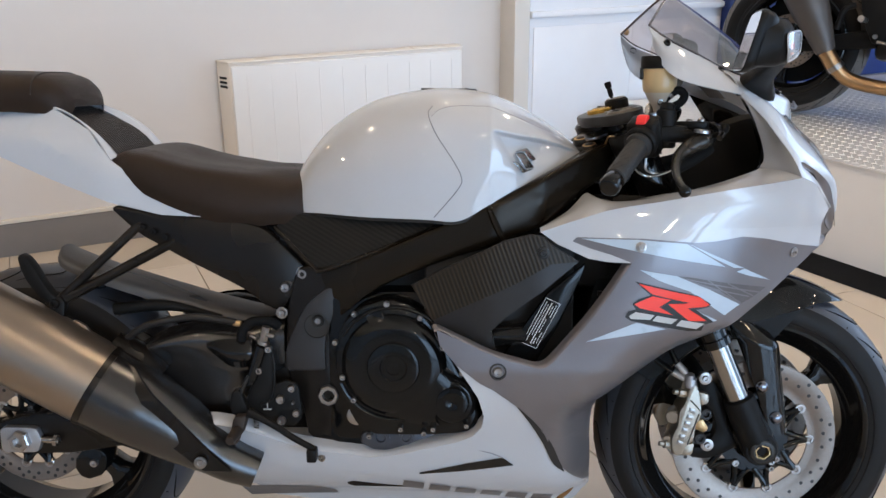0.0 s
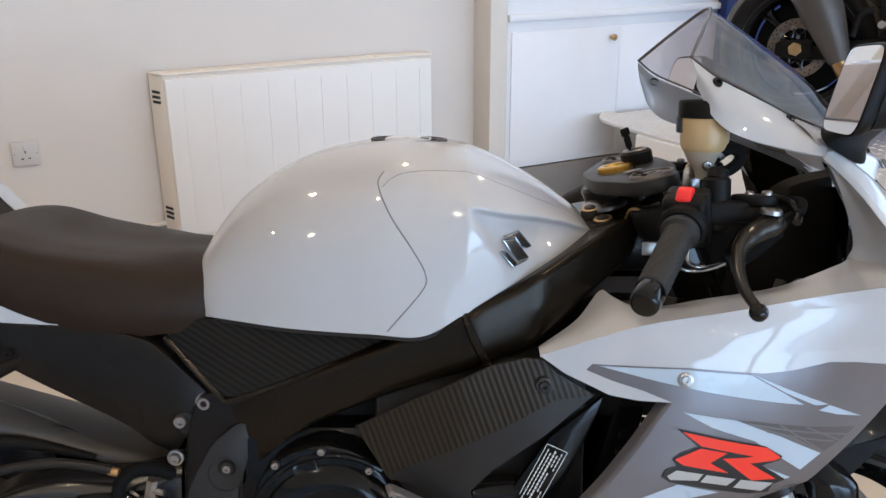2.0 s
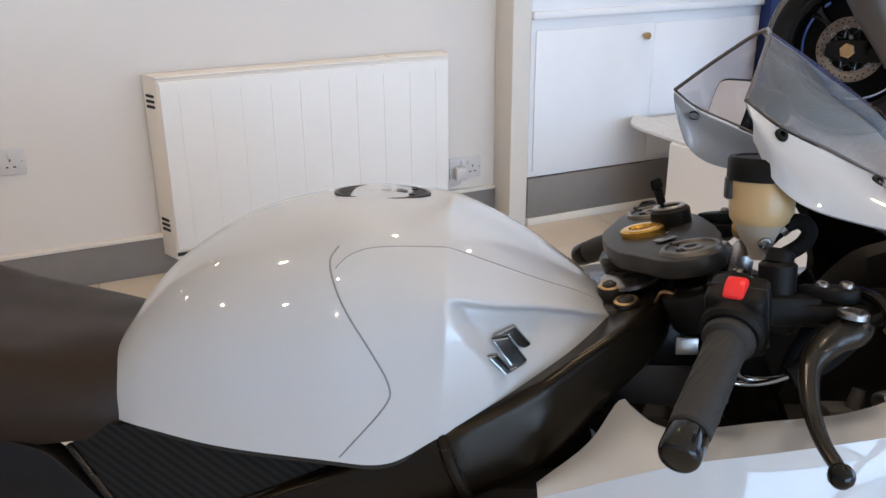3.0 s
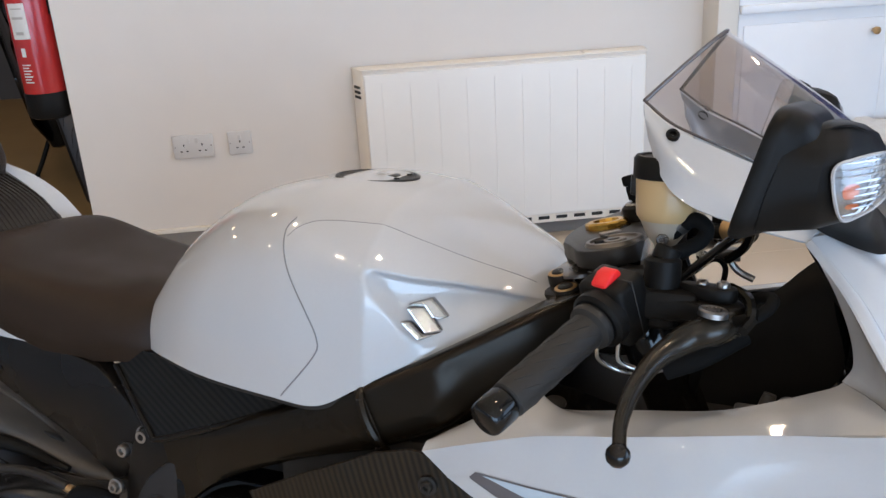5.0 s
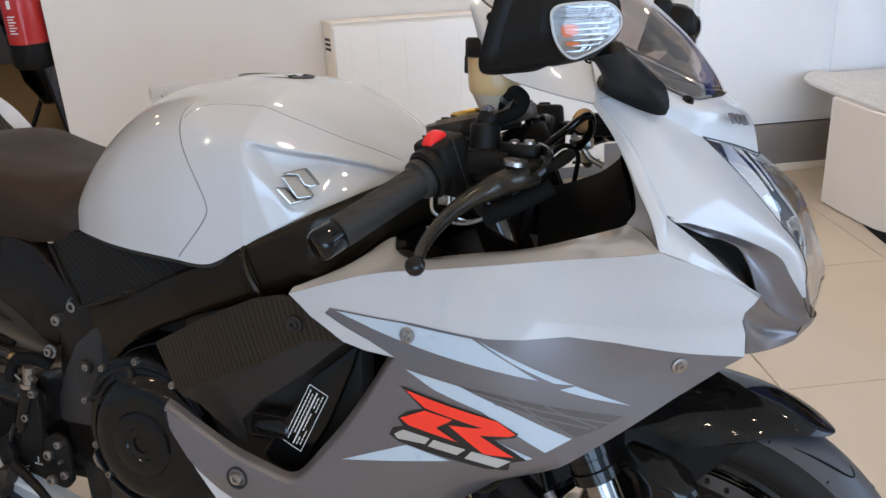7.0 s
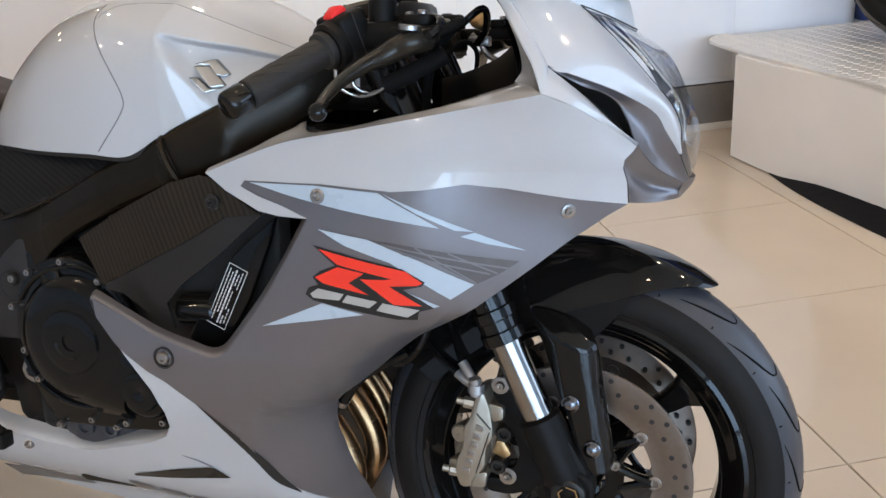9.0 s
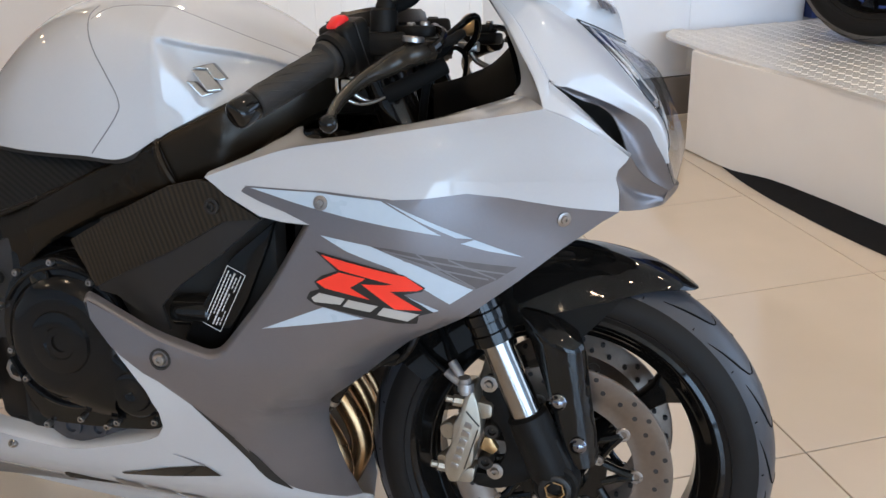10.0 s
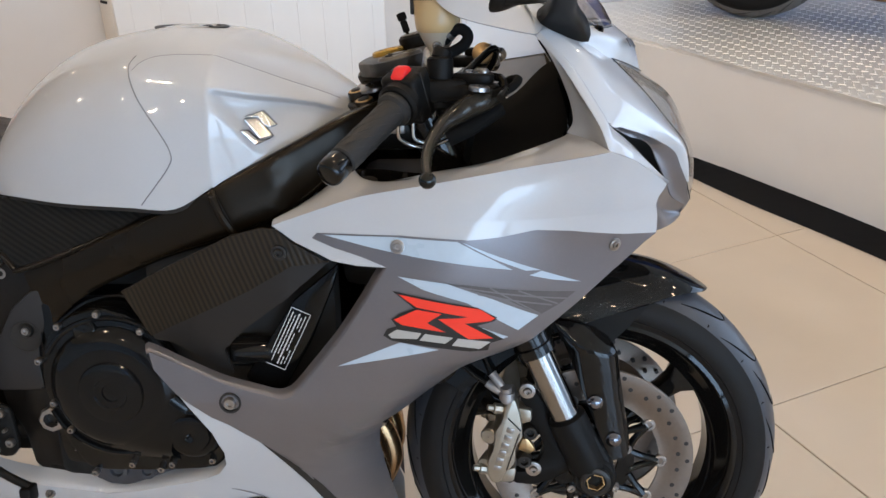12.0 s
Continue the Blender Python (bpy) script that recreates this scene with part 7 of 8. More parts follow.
part("frame_filler", block(-0.83, -0.40, -0.13, 0.13, 0.58, 0.735, 0.02), M_DARK, bike)
part("side_stand", tube([(-0.74, 0.13, 0.27), (-0.76, 0.22, 0.15), (-0.775, 0.285, 0.056)], 0.011, 10, 16), M_PLASTIC, bike)

# -- right and left bar ends --
def handlebar(s):
    E, I = V(-0.322, s * 0.330, 0.811), V(-0.252, s * 0.204, 0.872)
    d = (I - E).normalized()
    bar = part("handlebar", tube([E, I, V(-0.243, s * 0.135, 0.884)], 0.011, 12, 12), M_FRAME, bike, "black clip-on handlebar")
    prof = [(0.010, 0.0150), (0.012, 0.0168)]
    prof += [(0.030, 0.0172), (0.060, 0.0170), (0.095, 0.0172)]
    prof += [(0.116, 0.0170), (0.119, 0.0215), (0.124, 0.0225), (0.127, 0.0215), (0.130, 0.019)]
    grip = part("grip", lathe(prof, E, d, 32), M_GRIP, bar, "ribbed black rubber grip")
    a1 = d.orthogonal().normalized()
    b1 = d.cross(a1)
    for k in range(10):
        ang = 2 * math.pi * k / 10
        for m in range(4):
            q = [E + d * (0.020 + 0.024 * m + 0.020 * t) + (a1 * math.cos(ang + 0.5 * t) + b1 * math.sin(ang + 0.5 * t)) * 0.0171 for t in (0, 0.5, 1)]
            part("grip_rib", tube(q, [0.0003, 0.0008, 0.0003], 5, 6), M_GRIP, grip)
    part("bar_end", lathe([(-0.020, 0.0005), (-0.020, 0.0035), (-0.0195, 0.011), (-0.0180, 0.0142), (-0.0150, 0.0160), (-0.010, 0.0166), (0.006, 0.0166), (0.009, 0.0150)], E, d, 32, caps=False), M_GLOSSBLACK, bar, "gloss black bar end weight")
    # switch housing
    h0 = E + d * 0.128
    up = V(0, 0, 1) - d * d.z
    up.normalize()
    out = d.cross(up)
    frame_m = Matrix((d, out, up)).transposed().to_4x4()
    frame_m.translation = h0
    part("throttle_collar", lathe([(0, 0.024), (0.003, 0.0275), (0.014, 0.0275), (0.016, 0.025)], h0, d, 32), M_PLASTIC, bar)
    hous = part("switch_housing", moved(block(0.012, 0.052, -0.026, 0.024, -0.032, 0.030, 0.007, 3), frame_m), M_PLASTIC, bar, "black switch housing")
    part("housing_split", moved(block(0.031, 0.0325, -0.0265, 0.0245, -0.0325, 0.0305, 0.0005, 1), frame_m), M_DARK, hous)
    part("stop_switch", moved(extrude([(0.014, 0.027), (0.016, 0.032), (0.027, 0.038), (0.036, 0.0375), (0.039, 0.033), (0.039, 0.027)], -0.010, 0.008, 0.003), frame_m), M_SWITCHRED if s < 0 else M_PLASTIC, hous, "bright red stop switch" if s < 0 else "")
    for k in range(2):
        part("housing_screw", moved(cyl((0.02 + 0.02 * k, 0, -0.034), (0.02 + 0.02 * k, 0, -0.030), 0.0035, n=10), frame_m), M_STEEL, hous)
    # lever
    P = V(-0.161, s * 0.226, 0.873)
    lever = part("brake_lever" if s < 0 else "clutch_lever", tube([P + V(0.010, -s * 0.016, -0.004), P + V(-0.002, 0, -0.006), V(-0.180, s * 0.229, 0.860), V(-0.194, s * 0.238, 0.852), V(-0.207, s * 0.256, 0.844), V(-0.216, s * 0.281, 0.834), V(-0.221, s * 0.306, 0.824), V(-0.222, s * 0.333, 0.813), V(-0.218, s * 0.358, 0.803)], [0.0135, 0.0145, 0.0125, 0.0100, 0.0085, 0.0074, 0.0066, 0.0058, 0.0055], 14, 40), M_LEVER, bike, "curved dark alloy lever with ball end")
    part("ball_end", lathe([(-0.0095, 0.001), (-0.008, 0.0055), (-0.004, 0.009), (0, 0.0098), (0.004, 0.009), (0.008, 0.0055), (0.0095, 0.001)], (-0.2185, s * 0.360, 0.801), (0, 0, 1), 20, caps=False), M_GLOSSBLACK, lever)
    adj = part("adjuster_dial", lathe([(-0.003, 0.0128), (0.0015, 0.0128), (0.003, 0.0115), (0.003, 0.0095), (0.0022, 0.009), (0.0026, 0.001)], P + V(-0.004, s * 0.002, 0.0095), (0.1, 0, 1), 24, caps=False), M_STEEL, lever, "knurled steel adjuster dial")
    for k in range(12):
        w = 2 * math.pi * k / 12
        part("dial_mark", cyl(P + V(-0.004 + 0.007 * math.cos(w), s * 0.002 + 0.007 * math.sin(w), 0.0118), P + V(-0.004 + 0.007 * math.cos(w), s * 0.002 + 0.007 * math.sin(w), 0.0124), 0.0012, n=6), M_DARK, adj)
    part("lever_bracket", join(extrude(chaikin([(-0.225, s * 0.165), (-0.150, s * 0.170), (-0.138, s * 0.202), (-0.146, s * 0.216), (-0.176, s * 0.214), (-0.192, s * 0.206), (-0.225, s * 0.205)], 1), 0.866, 0.884, 0.004, plane="xy"), extrude(chaikin([(-0.205, s * 0.180), (-0.150, s * 0.182), (-0.146, s * 0.203), (-0.165, s * 0.209), (-0.182, s * 0.202)], 1), 0.884, 0.897, 0.003, plane="xy")), M_PLASTIC, lever)
    bolt((-0.160, s * 0.197, 0.898), (0, 0, 1), r=0.006, h=0.004, parent=lever, name="clamp_bolt")
    part("lever_edge", tube([V(-0.140, s * 0.240, 0.872), V(-0.134, s * 0.226, 0.880), V(-0.138, s * 0.203, 0.890), V(-0.155, s * 0.180, 0.893)], 0.005, 8, 24), M_GLOSSBLACK, lever)
    # clip-on clamp round the fork
    part("clip_on_clamp", join(lathe([(0, 0.036), (0.004, 0.039), (0.034, 0.039), (0.038, 0.036)], V(-0.248, s * 0.105, 0.842), (-0.400, 0, 0.9165), 28), block(-0.262, -0.225, min(s * 0.125, s * 0.165), max(s * 0.125, s * 0.165), 0.862, 0.895, 0.006)), M_PLASTIC, bar)


handlebar(-1)
handlebar(1)
# master cylinder, hose and throttle pipes
mc = part("master_cylinder", join(cyl((-0.214, -0.185, 0.852), (-0.214, -0.180, 0.916), 0.0165, n=24, chamfer=0.003), cyl((-0.214, -0.180, 0.912), (-0.210, -0.176, 0.925), 0.012, n=20, chamfer=0.002), block(-0.235, -0.180, -0.205, -0.165, 0.862, 0.890, 0.006)), M_PLASTIC, bike, "black radial brake master cylinder")
bolt((-0.178, -0.190, 0.896), (0, -0.2, 1), r=0.0055, h=0.004, parent=mc, name="clamp_bolt")
part("feed_hose", tube([(-0.215, -0.145, 0.928), (-0.201, -0.150, 0.942), (-0.189, -0.153, 0.947), (-0.180, -0.155, 0.939), (-0.186, -0.157, 0.927), (-0.206, -0.165, 0.917), (-0.219, -0.175, 0.911)], 0.0072, 12, 40), M_RUBBERDARK, mc)
part("hose_clip", lathe([(-0.003, 0.0083), (0.003, 0.0083)], (-0.203, -0.1493, 0.9405), (0.7, -0.2, 0.7), 16, caps=False), M_STEEL, mc)
for k in (0, 1):
    part("throttle_pipe", tube([(-0.266 + 0.018 * k, -0.205 + 0.006 * k, 0.838), (-0.265 + 0.018 * k, -0.200 + 0.004 * k, 0.818), (-0.246 + 0.014 * k, -0.190, 0.806 + 0.004 * k), (-0.222 + 0.010 * k, -0.196, 0.809 + 0.004 * k), (-0.195, -0.204, 0.822)], 0.0027, 10, 36), M_EMBLEM, mc, "bent bright throttle cable pipe")
part("cable_sleeve", tube([(-0.205, -0.204, 0.818), (-0.175, -0.200, 0.832), (-0.140, -0.180, 0.852)], 0.0105, 12, 16), M_RUBBERDARK, mc)
part("front_brake_hose", tube([(-0.155, -0.225, 0.872), (-0.128, -0.215, 0.880), (-0.118, -0.190, 0.888), (-0.135, -0.165, 0.88), (-0.17, -0.14, 0.84), (-0.19, -0.11, 0.75)], 0.0055, 10, 40), M_RUBBERDARK, mc)
# fluid reservoir
res = part("fluid_reservoir", lathe([(-0.012, 0.0245), (-0.008, 0.0275), (0.0, 0.0287), (0.030, 0.030), (0.032, 0.029)], (-0.219, -0.138, 0.955), (0, 0, 1), 36), M_FLUID, bike, "translucent amber brake fluid reservoir")
part("cap", lathe([(0.028, 0.0315), (0.029, 0.0325), (0.046, 0.0325), (0.049, 0.0305), (0.049, 0.026), (0.0475, 0.025), (0.048, 0.001)], (-0.219, -0.138, 0.955), (0, 0, 1), 40, caps=False), M_PLASTIC, res, "black ribbed screw cap")
part("neck", lathe([(-0.046, 0.008), (-0.036, 0.0105), (-0.028, 0.0165), (-0.018, 0.0215), (-0.0118, 0.0243)], (-0.219, -0.138, 0.955), (0, 0, 1), 24), M_FLUIDPALE, res)
part("bracket", extrude(chaikin([(-0.238, 0.925), (-0.222, 0.925), (-0.218, 0.895), (-0.228, 0.868), (-0.244, 0.870), (-0.242, 0.900)], 1), -0.128, -0.124, 0.001), M_STEEL, res)
bolt((-0.219, -0.154, 0.927), r=0.006, h=0.005, parent=res, name="bracket_bolt")
part("cap_stop", block(-0.253, -0.245, -0.144, -0.132, 0.965, 0.985, 0.002), M_CLAMP, res)
# top clamp
CL = chaikin([(-0.340, -0.045), (-0.318, -0.090), (-0.300, -0.135), (-0.262, -0.142), (-0.238, -0.120), (-0.235, -0.080), (-0.225, -0.045), (-0.225, 0.045), (-0.235, 0.080), (-0.238, 0.120), (-0.262, 0.142), (-0.300, 0.135), (-0.318, 0.090), (-0.340, 0.045)], 1)
clamp = part("top_clamp", moved(extrude(CL, 0.889, 0.908, 0.003, plane="xy"), Matrix.Translation((-0.28, 0, 0.895)) @ Matrix.Rotation(radians(-12), 4, "Y") @ Matrix.Translation((0.28, 0, -0.895))), M_CLAMP, bike, "dark grey alloy top clamp")
cn = V(-0.208, 0, 0.978)
part("stem_nut", lathe([(-0.006, 0.024), (0.004, 0.024), (0.006, 0.021), (0.006, 0.015), (0.002, 0.014), (0.002, 0.001)], (-0.300, 0.004, 0.906), cn, 12, caps=False), M_GOLD, clamp, "gold stem nut", smooth=False)
for s in (-1, 1):
    cap_at = V(-0.271, s * 0.103, 0.904)
    cap = part("fork_cap", lathe([(-0.01, 0.030), (0.007, 0.030), (0.010, 0.028), (0.010, 0.0245), (0.0075, 0.0235), (0.0075, 0.013), (0.0095, 0.012), (0.0095, 0.0065), (0.006, 0.006), (0.006, 0.001)], cap_at, cn, 40, caps=False), M_CAP, clamp, "round steel fork cap")
    for k in range(4):
        w = radians(45 + 90 * k)
        d1 = V(math.cos(w), math.sin(w), 0)
        part("cap_slot", tube([cap_at + cn.normalized() * 0.0078 + d1 * 0.0135, cap_at + cn.normalized() * 0.0078 + d1 * 0.023], 0.0016, 6, 3), M_DARK, cap)
    bolt((-0.232, s * 0.128, 0.892), (0.6, s * 0.8, 0), r=0.007, h=0.006, parent=clamp, name="clamp_bolt")
ign = part("ignition", lathe([(-0.02, 0.022), (0.022, 0.022), (0.026, 0.018), (0.026, 0.012), (0.024, 0.010), (0.024, 0.001)], (-0.262, 0.030, 0.905), cn, 28, caps=False), M_PLASTIC, bike, "black ignition barrel with key")
part("key", moved(join(block(-0.0055, 0.0055, -0.0022, 0.0022, 0.024, 0.041, 0.002), block(-0.0075, 0.0075, -0.0028, 0.0028, 0.041, 0.053, 0.0025), block(-0.002, 0.002, -0.001, 0.001, 0.010, 0.026, 0)), Matrix.Translation((-0.268, 0.030, 0.910)) @ Matrix.Rotation(radians(-18), 4, "Y") @ Matrix.Rotation(radians(35), 4, "Z")), M_RUBBERDARK, ign, "black key in the lock")
part("lock_ring", lathe([(0.0255, 0.0185), (0.0275, 0.0165), (0.0275, 0.0135), (0.0255, 0.0125)], (-0.262, 0.030, 0.905), cn, 28, caps=False), M_STEEL, ign)
part("clamp_plate", moved(block(-0.011, 0.011, -0.0065, 0.0065, 0, 0.0012, 0.0004), Matrix.Translation((-0.286, -0.050, 0.909)) @ Matrix.Rotation(radians(-12), 4, "Y") @ Matrix.Rotation(radians(25), 4, "Z")), M_STEEL, clamp, "small bright rating plate")
part("lower_clamp", moved(extrude(chaikin([(-0.20, -0.14), (-0.12, -0.14), (-0.11, 0), (-0.12, 0.14), (-0.20, 0.14), (-0.22, 0)], 1), 0.655, 0.69, 0.006, plane="xy"), Matrix.Identity(4)), M_PLASTIC, bike)
# studs and rings behind the tank
part("stem_ring", lathe([(0, 0.020), (0.003, 0.030), (0.007, 0.030), (0.012, 0.020)], (-0.318, -0.035, 0.858), (-0.2, -0.1, 1), 28), M_STEEL, bike)
for x, y, z in ((-0.327, -0.073, 0.848), (-0.340, -0.050, 0.858)):
    nut = part("mount_nut", lathe([(-0.012, 0.0135), (0.0, 0.0135), (0.002, 0.0125), (0.002, 0.0085), (0.004, 0.008), (0.005, 0.006), (0.005, 0.001)], (x, y, z), (-0.2, -0.2, 1), 24, caps=False), M_CLAMP, bike)
    part("nut_ring", lathe([(0.0022, 0.0125), (0.0032, 0.0110), (0.0032, 0.0090), (0.0022, 0.0085)], (x, y, z), (-0.2, -0.2, 1), 24, caps=False), M_BRASS, nut)
part("wire_clip", tube([(-0.300, -0.085, 0.852), (-0.296, -0.100, 0.866), (-0.282, -0.110, 0.862), (-0.276, -0.125, 0.835)], 0.0018, 6, 20), M_BRASS, bike)
part("wire_tag", block(-0.288, -0.266, -0.133, -0.128, 0.812, 0.830, 0.002), M_STEEL, bike)
part("cable", tube([(-0.215, -0.012, 0.855), (-0.178, 0.014, 0.886), (-0.153, 0.024, 0.907), (-0.146, 0.036, 0.903), (-0.152, 0.055, 0.882), (-0.170, 0.075, 0.862)], 0.0052, 10, 40), M_GLOSSBLACK, bike)
part("cable", tube([(-0.205, 0.050, 0.85), (-0.185, 0.060, 0.865), (-0.172, 0.080, 0.85), (-0.178, 0.090, 0.81)], 0.0035, 8, 30), M_RUBBERDARK, bike)
cover_edge = [V(-0.010, 0.004, 0.905), V(-0.045, 0.004, 0.898), V(-0.074, 0.004, 0.887), V(-0.092, 0.004, 0.872), V(-0.108, 0.004, 0.855), V(-0.125, 0.004, 0.842), V(-0.146, 0.004, 0.833), V(-0.168, 0.004, 0.825), V(-0.202, 0.004, 0.817)]
part("cockpit_cover", thicken(loft([cover_edge, [q + V(0.004, -0.012, -0.012) for q in cover_edge], [V(q.x * 1.05 + 0.02, -0.040, 0.70) for q in cover_edge]], 10, 40), 0.004), M_PLASTIC, bike, "matt black inner cockpit cover")
# dark block added below the cockpit to close it off in black
part("cockpit_dark_block", block(-0.36, -0.09, -0.150, 0.150, 0.60, 0.725, 0.02), M_DARK, bike)
part("inner_liner", loft([[V(-0.30, 0.170, 0.755), V(-0.26, 0.178, 0.755), V(-0.215, 0.178, 0.762), V(-0.155, 0.176, 0.778), V(-0.085, 0.174, 0.815)], [V(-0.30, 0.150, 0.70), V(-0.26, 0.150, 0.70), V(-0.20, 0.150, 0.70), V(-0.13, 0.150, 0.70), V(-0.06, 0.150, 0.70)]], 8, 24), M_GLOSSBLACK, bike)
# round brass bolt head with a ring
part("brass_bolt_head", lathe([(0, 0.010), (0.002, 0.016), (0.008, 0.016), (0.012, 0.009)], (-0.165, 0.085, 0.895), (-0.3, -0.9, 0.4), 24), M_BRASS, bike)
part("stay_bracket", join(tube([(-0.185, 0.10, 0.875), (-0.172, 0.10, 0.862), (-0.160, 0.10, 0.845), (-0.140, 0.10, 0.835)], 0.0045, 8, 12), block(-0.186, -0.156, 0.085, 0.105, 0.858, 0.872, 0.002)), M_STEEL, bike)

# -- mirrors --
def mirror(s):
    def rim_ring(dx, inset, n=36):
        """The rim's outline, a leaning plane turned slightly in towards the rider."""
        pts = []
        for k in range(n):
            w = 2 * math.pi * k / n
            c, q = math.cos(w), math.sin(w)
            y = 0.330 + math.copysign(abs(c) ** 0.32, c) * (0.062 - inset)
            z = 1.0195 + math.copysign(abs(q) ** 0.36, q) * (0.0445 - inset)
            pts.append(V(-0.1530 + dx + 0.285 * (z - 0.98) + 0.15 * (0.392 - y), s * y, z))
        return pts

    def section(rows, cut=0.16):
        """A closed cross-section with softened corners."""
        pts = [V(x, s * y, z) for x, y, z in rows]
        for _ in range(2):
            pts = [p for a, b in zip(pts, pts[1:] + pts[:1]) for p in (a.lerp(b, cut), a.lerp(b, 1 - cut))]
        return pts

    plate = bmesh.new()
    plate.faces.new([plate.verts.new(q) for q in rim_ring(0.0300, 0.013)])
    # bottom outer, outer, crease, top outer, top inner, inner, bottom inner
    shell = [section(r) for r in (
        ((-0.139, 0.380, 0.986), (-0.133, 0.383, 1.008), (-0.125, 0.381, 1.034), (-0.120, 0.370, 1.044), (-0.100, 0.290, 1.045), (-0.104, 0.285, 1.02), (-0.116, 0.290, 0.988)),
        ((-0.136, 0.387, 0.9800), (-0.130, 0.391, 1.008), (-0.121, 0.389, 1.0375), (-0.117, 0.377, 1.0485), (-0.095, 0.285, 1.050), (-0.098, 0.278, 1.02), (-0.112, 0.285, 0.985)),
        ((-0.100, 0.370, 0.9820), (-0.100, 0.389, 1.008), (-0.098, 0.388, 1.0335), (-0.100, 0.364, 1.0545), (-0.080, 0.285, 1.052), (-0.080, 0.278, 1.02), (-0.088, 0.288, 0.985)),
        ((-0.0815, 0.3555, 0.9865), (-0.084, 0.378, 1.008), (-0.083, 0.376, 1.0350), (-0.085, 0.350, 1.0535), (-0.066, 0.285, 1.048), (-0.066, 0.280, 1.02), (-0.072, 0.285, 0.990)),
        ((-0.064, 0.334, 0.9965), (-0.0635, 0.348, 1.014), (-0.068, 0.342, 1.0360), (-0.069, 0.325, 1.0475), (-0.058, 0.288, 1.042), (-0.058, 0.284, 1.02), (-0.064, 0.288, 1.000)),
        ((-0.0555, 0.316, 1.004), (-0.0520, 0.323, 1.018), (-0.0560, 0.308, 1.0350), (-0.058, 0.303, 1.0380), (-0.056, 0.292, 1.036), (-0.054, 0.290, 1.02), (-0.056, 0.295, 1.006)))]
    rows = [shell[0]] + [[a.lerp(b, t) for a, b in zip(p, q)] for p, q in zip(shell, shell[1:]) for t in (0.25, 0.5, 0.75, 1)]
    body = part("mirror", join(loft([rim_ring(0, 0.0015), rim_ring(0.0022, 0), rim_ring(0.0090, 0.0003), rim_ring(0.0130, 0.002), rim_ring(0.0220, 0.006), rim_ring(0.0300, 0.013)], 22, 72, True), plate, grid_bm(rows, True, caps=True)), M_PLASTIC, bike, "black mirror with clear indicator lens", sharp=28)
    glass = bmesh.new()
    glass.faces.new([glass.verts.new(q) for q in rim_ring(0.0004, 0.0025)])
    part("mirror_glass", glass, M_MIRROR, body, "mirror glass", smooth=False)
    part("lid_slit", tube([V(-0.098, s * 0.372, 1.0495), V(-0.088, s * 0.358, 1.0510), V(-0.077, s * 0.342, 1.0495), V(-0.071, s * 0.334, 1.0470)], [0.0002, 0.0009, 0.0009, 0.0002], 6, 16), M_RUBBERDARK, body)
    # wrap-round indicator lens
    lens_half = lambda x, z: float(np.interp(x, (-0.100, -0.092, -0.083, -0.0635, -0.0520, -0.048), (0.3895, 0.3850, 0.3775, 0.3490, 0.3245, 0.314))) - 42 * max(0, 1.010 - z) ** 2 - 4 * max(0, z - 1.016) ** 2
    oval = chaikin([(-0.0925, 1.0290), (-0.076, 1.0325), (-0.064, 1.0340), (-0.0565, 1.0338), (-0.0505, 1.0270), (-0.0490, 1.0180), (-0.0515, 1.0085), (-0.0600, 0.9990), (-0.0720, 0.9922), (-0.0805, 0.9885), (-0.0860, 0.9960), (-0.0905, 1.0120)], 2)
    lens = part("indicator_lens", skin(oval, lens_half, off=0.0030, thick=0, step=0.005, side=s), M_LENS, body, "clear ribbed indicator lens")
    lens.visible_shadow = False
    part("lens_bowl", skin(oval, lens_half, off=0.0008, thick=0, step=0.005, side=s), M_BOWL, lens, "silver faceted bowl")
    part("lens_rim", tube([V(x, s * (lens_half(x, z) + 0.0018), z) for x, z in oval + oval[:1]], 0.0012, 6, 80), M_LENSRIM, lens)
    # flat amber patches paint the bulb and its reflection in the bowl
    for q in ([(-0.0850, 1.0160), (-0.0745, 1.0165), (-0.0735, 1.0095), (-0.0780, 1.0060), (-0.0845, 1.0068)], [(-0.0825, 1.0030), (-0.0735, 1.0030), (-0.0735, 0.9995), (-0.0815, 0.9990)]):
        part("amber_bulb_patch", skin(chaikin(q, 2), lens_half, off=0.0016, thick=0, step=0.004, side=s), M_AMBER, lens, "flat amber patches for the bulb and its reflection in the bowl")
    for k in range(9):
        z = 0.9950 + 0.0043 * k
        cut = [x + (x2 - x) * (z - a1) / (b1 - a1) for (x, a1), (x2, b1) in zip(oval, oval[1:] + oval[:1]) if (a1 - z) * (b1 - z) < 0]
        if len(cut) >= 2:
            x0, x1 = min(cut) + 0.0015, max(cut) - 0.001
            start = 0.30 if 0.998 < z < 1.018 else 0.0
            part("lens_rib", tube([V(x0 + (x1 - x0) * t, s * (lens_half(x0 + (x1 - x0) * t, z) + 0.0014), z + 0.0022 * t * t) for t in [start + (1 - start) * q / 5 for q in range(6)]], [0.0005, 0.0011, 0.0013, 0.0013, 0.0011, 0.0005], 6, 24), M_LAMPCHROME, lens)
            for q in range(5):
                t = 0.52 + 0.10 * q
                x = x0 + (x1 - x0) * t
                part("lens_facet", tube([V(x, s * (lens_half(x, z + 0.002) + 0.0012), z + 0.0012), V(x + 0.0022, s * (lens_half(x + 0.0022, z + 0.0035) + 0.0014), z + 0.0040)], [0.0003, 0.0009], 5, 3), M_CLAMP if (q + k) % 3 == 0 else M_LAMPCHROME, lens)
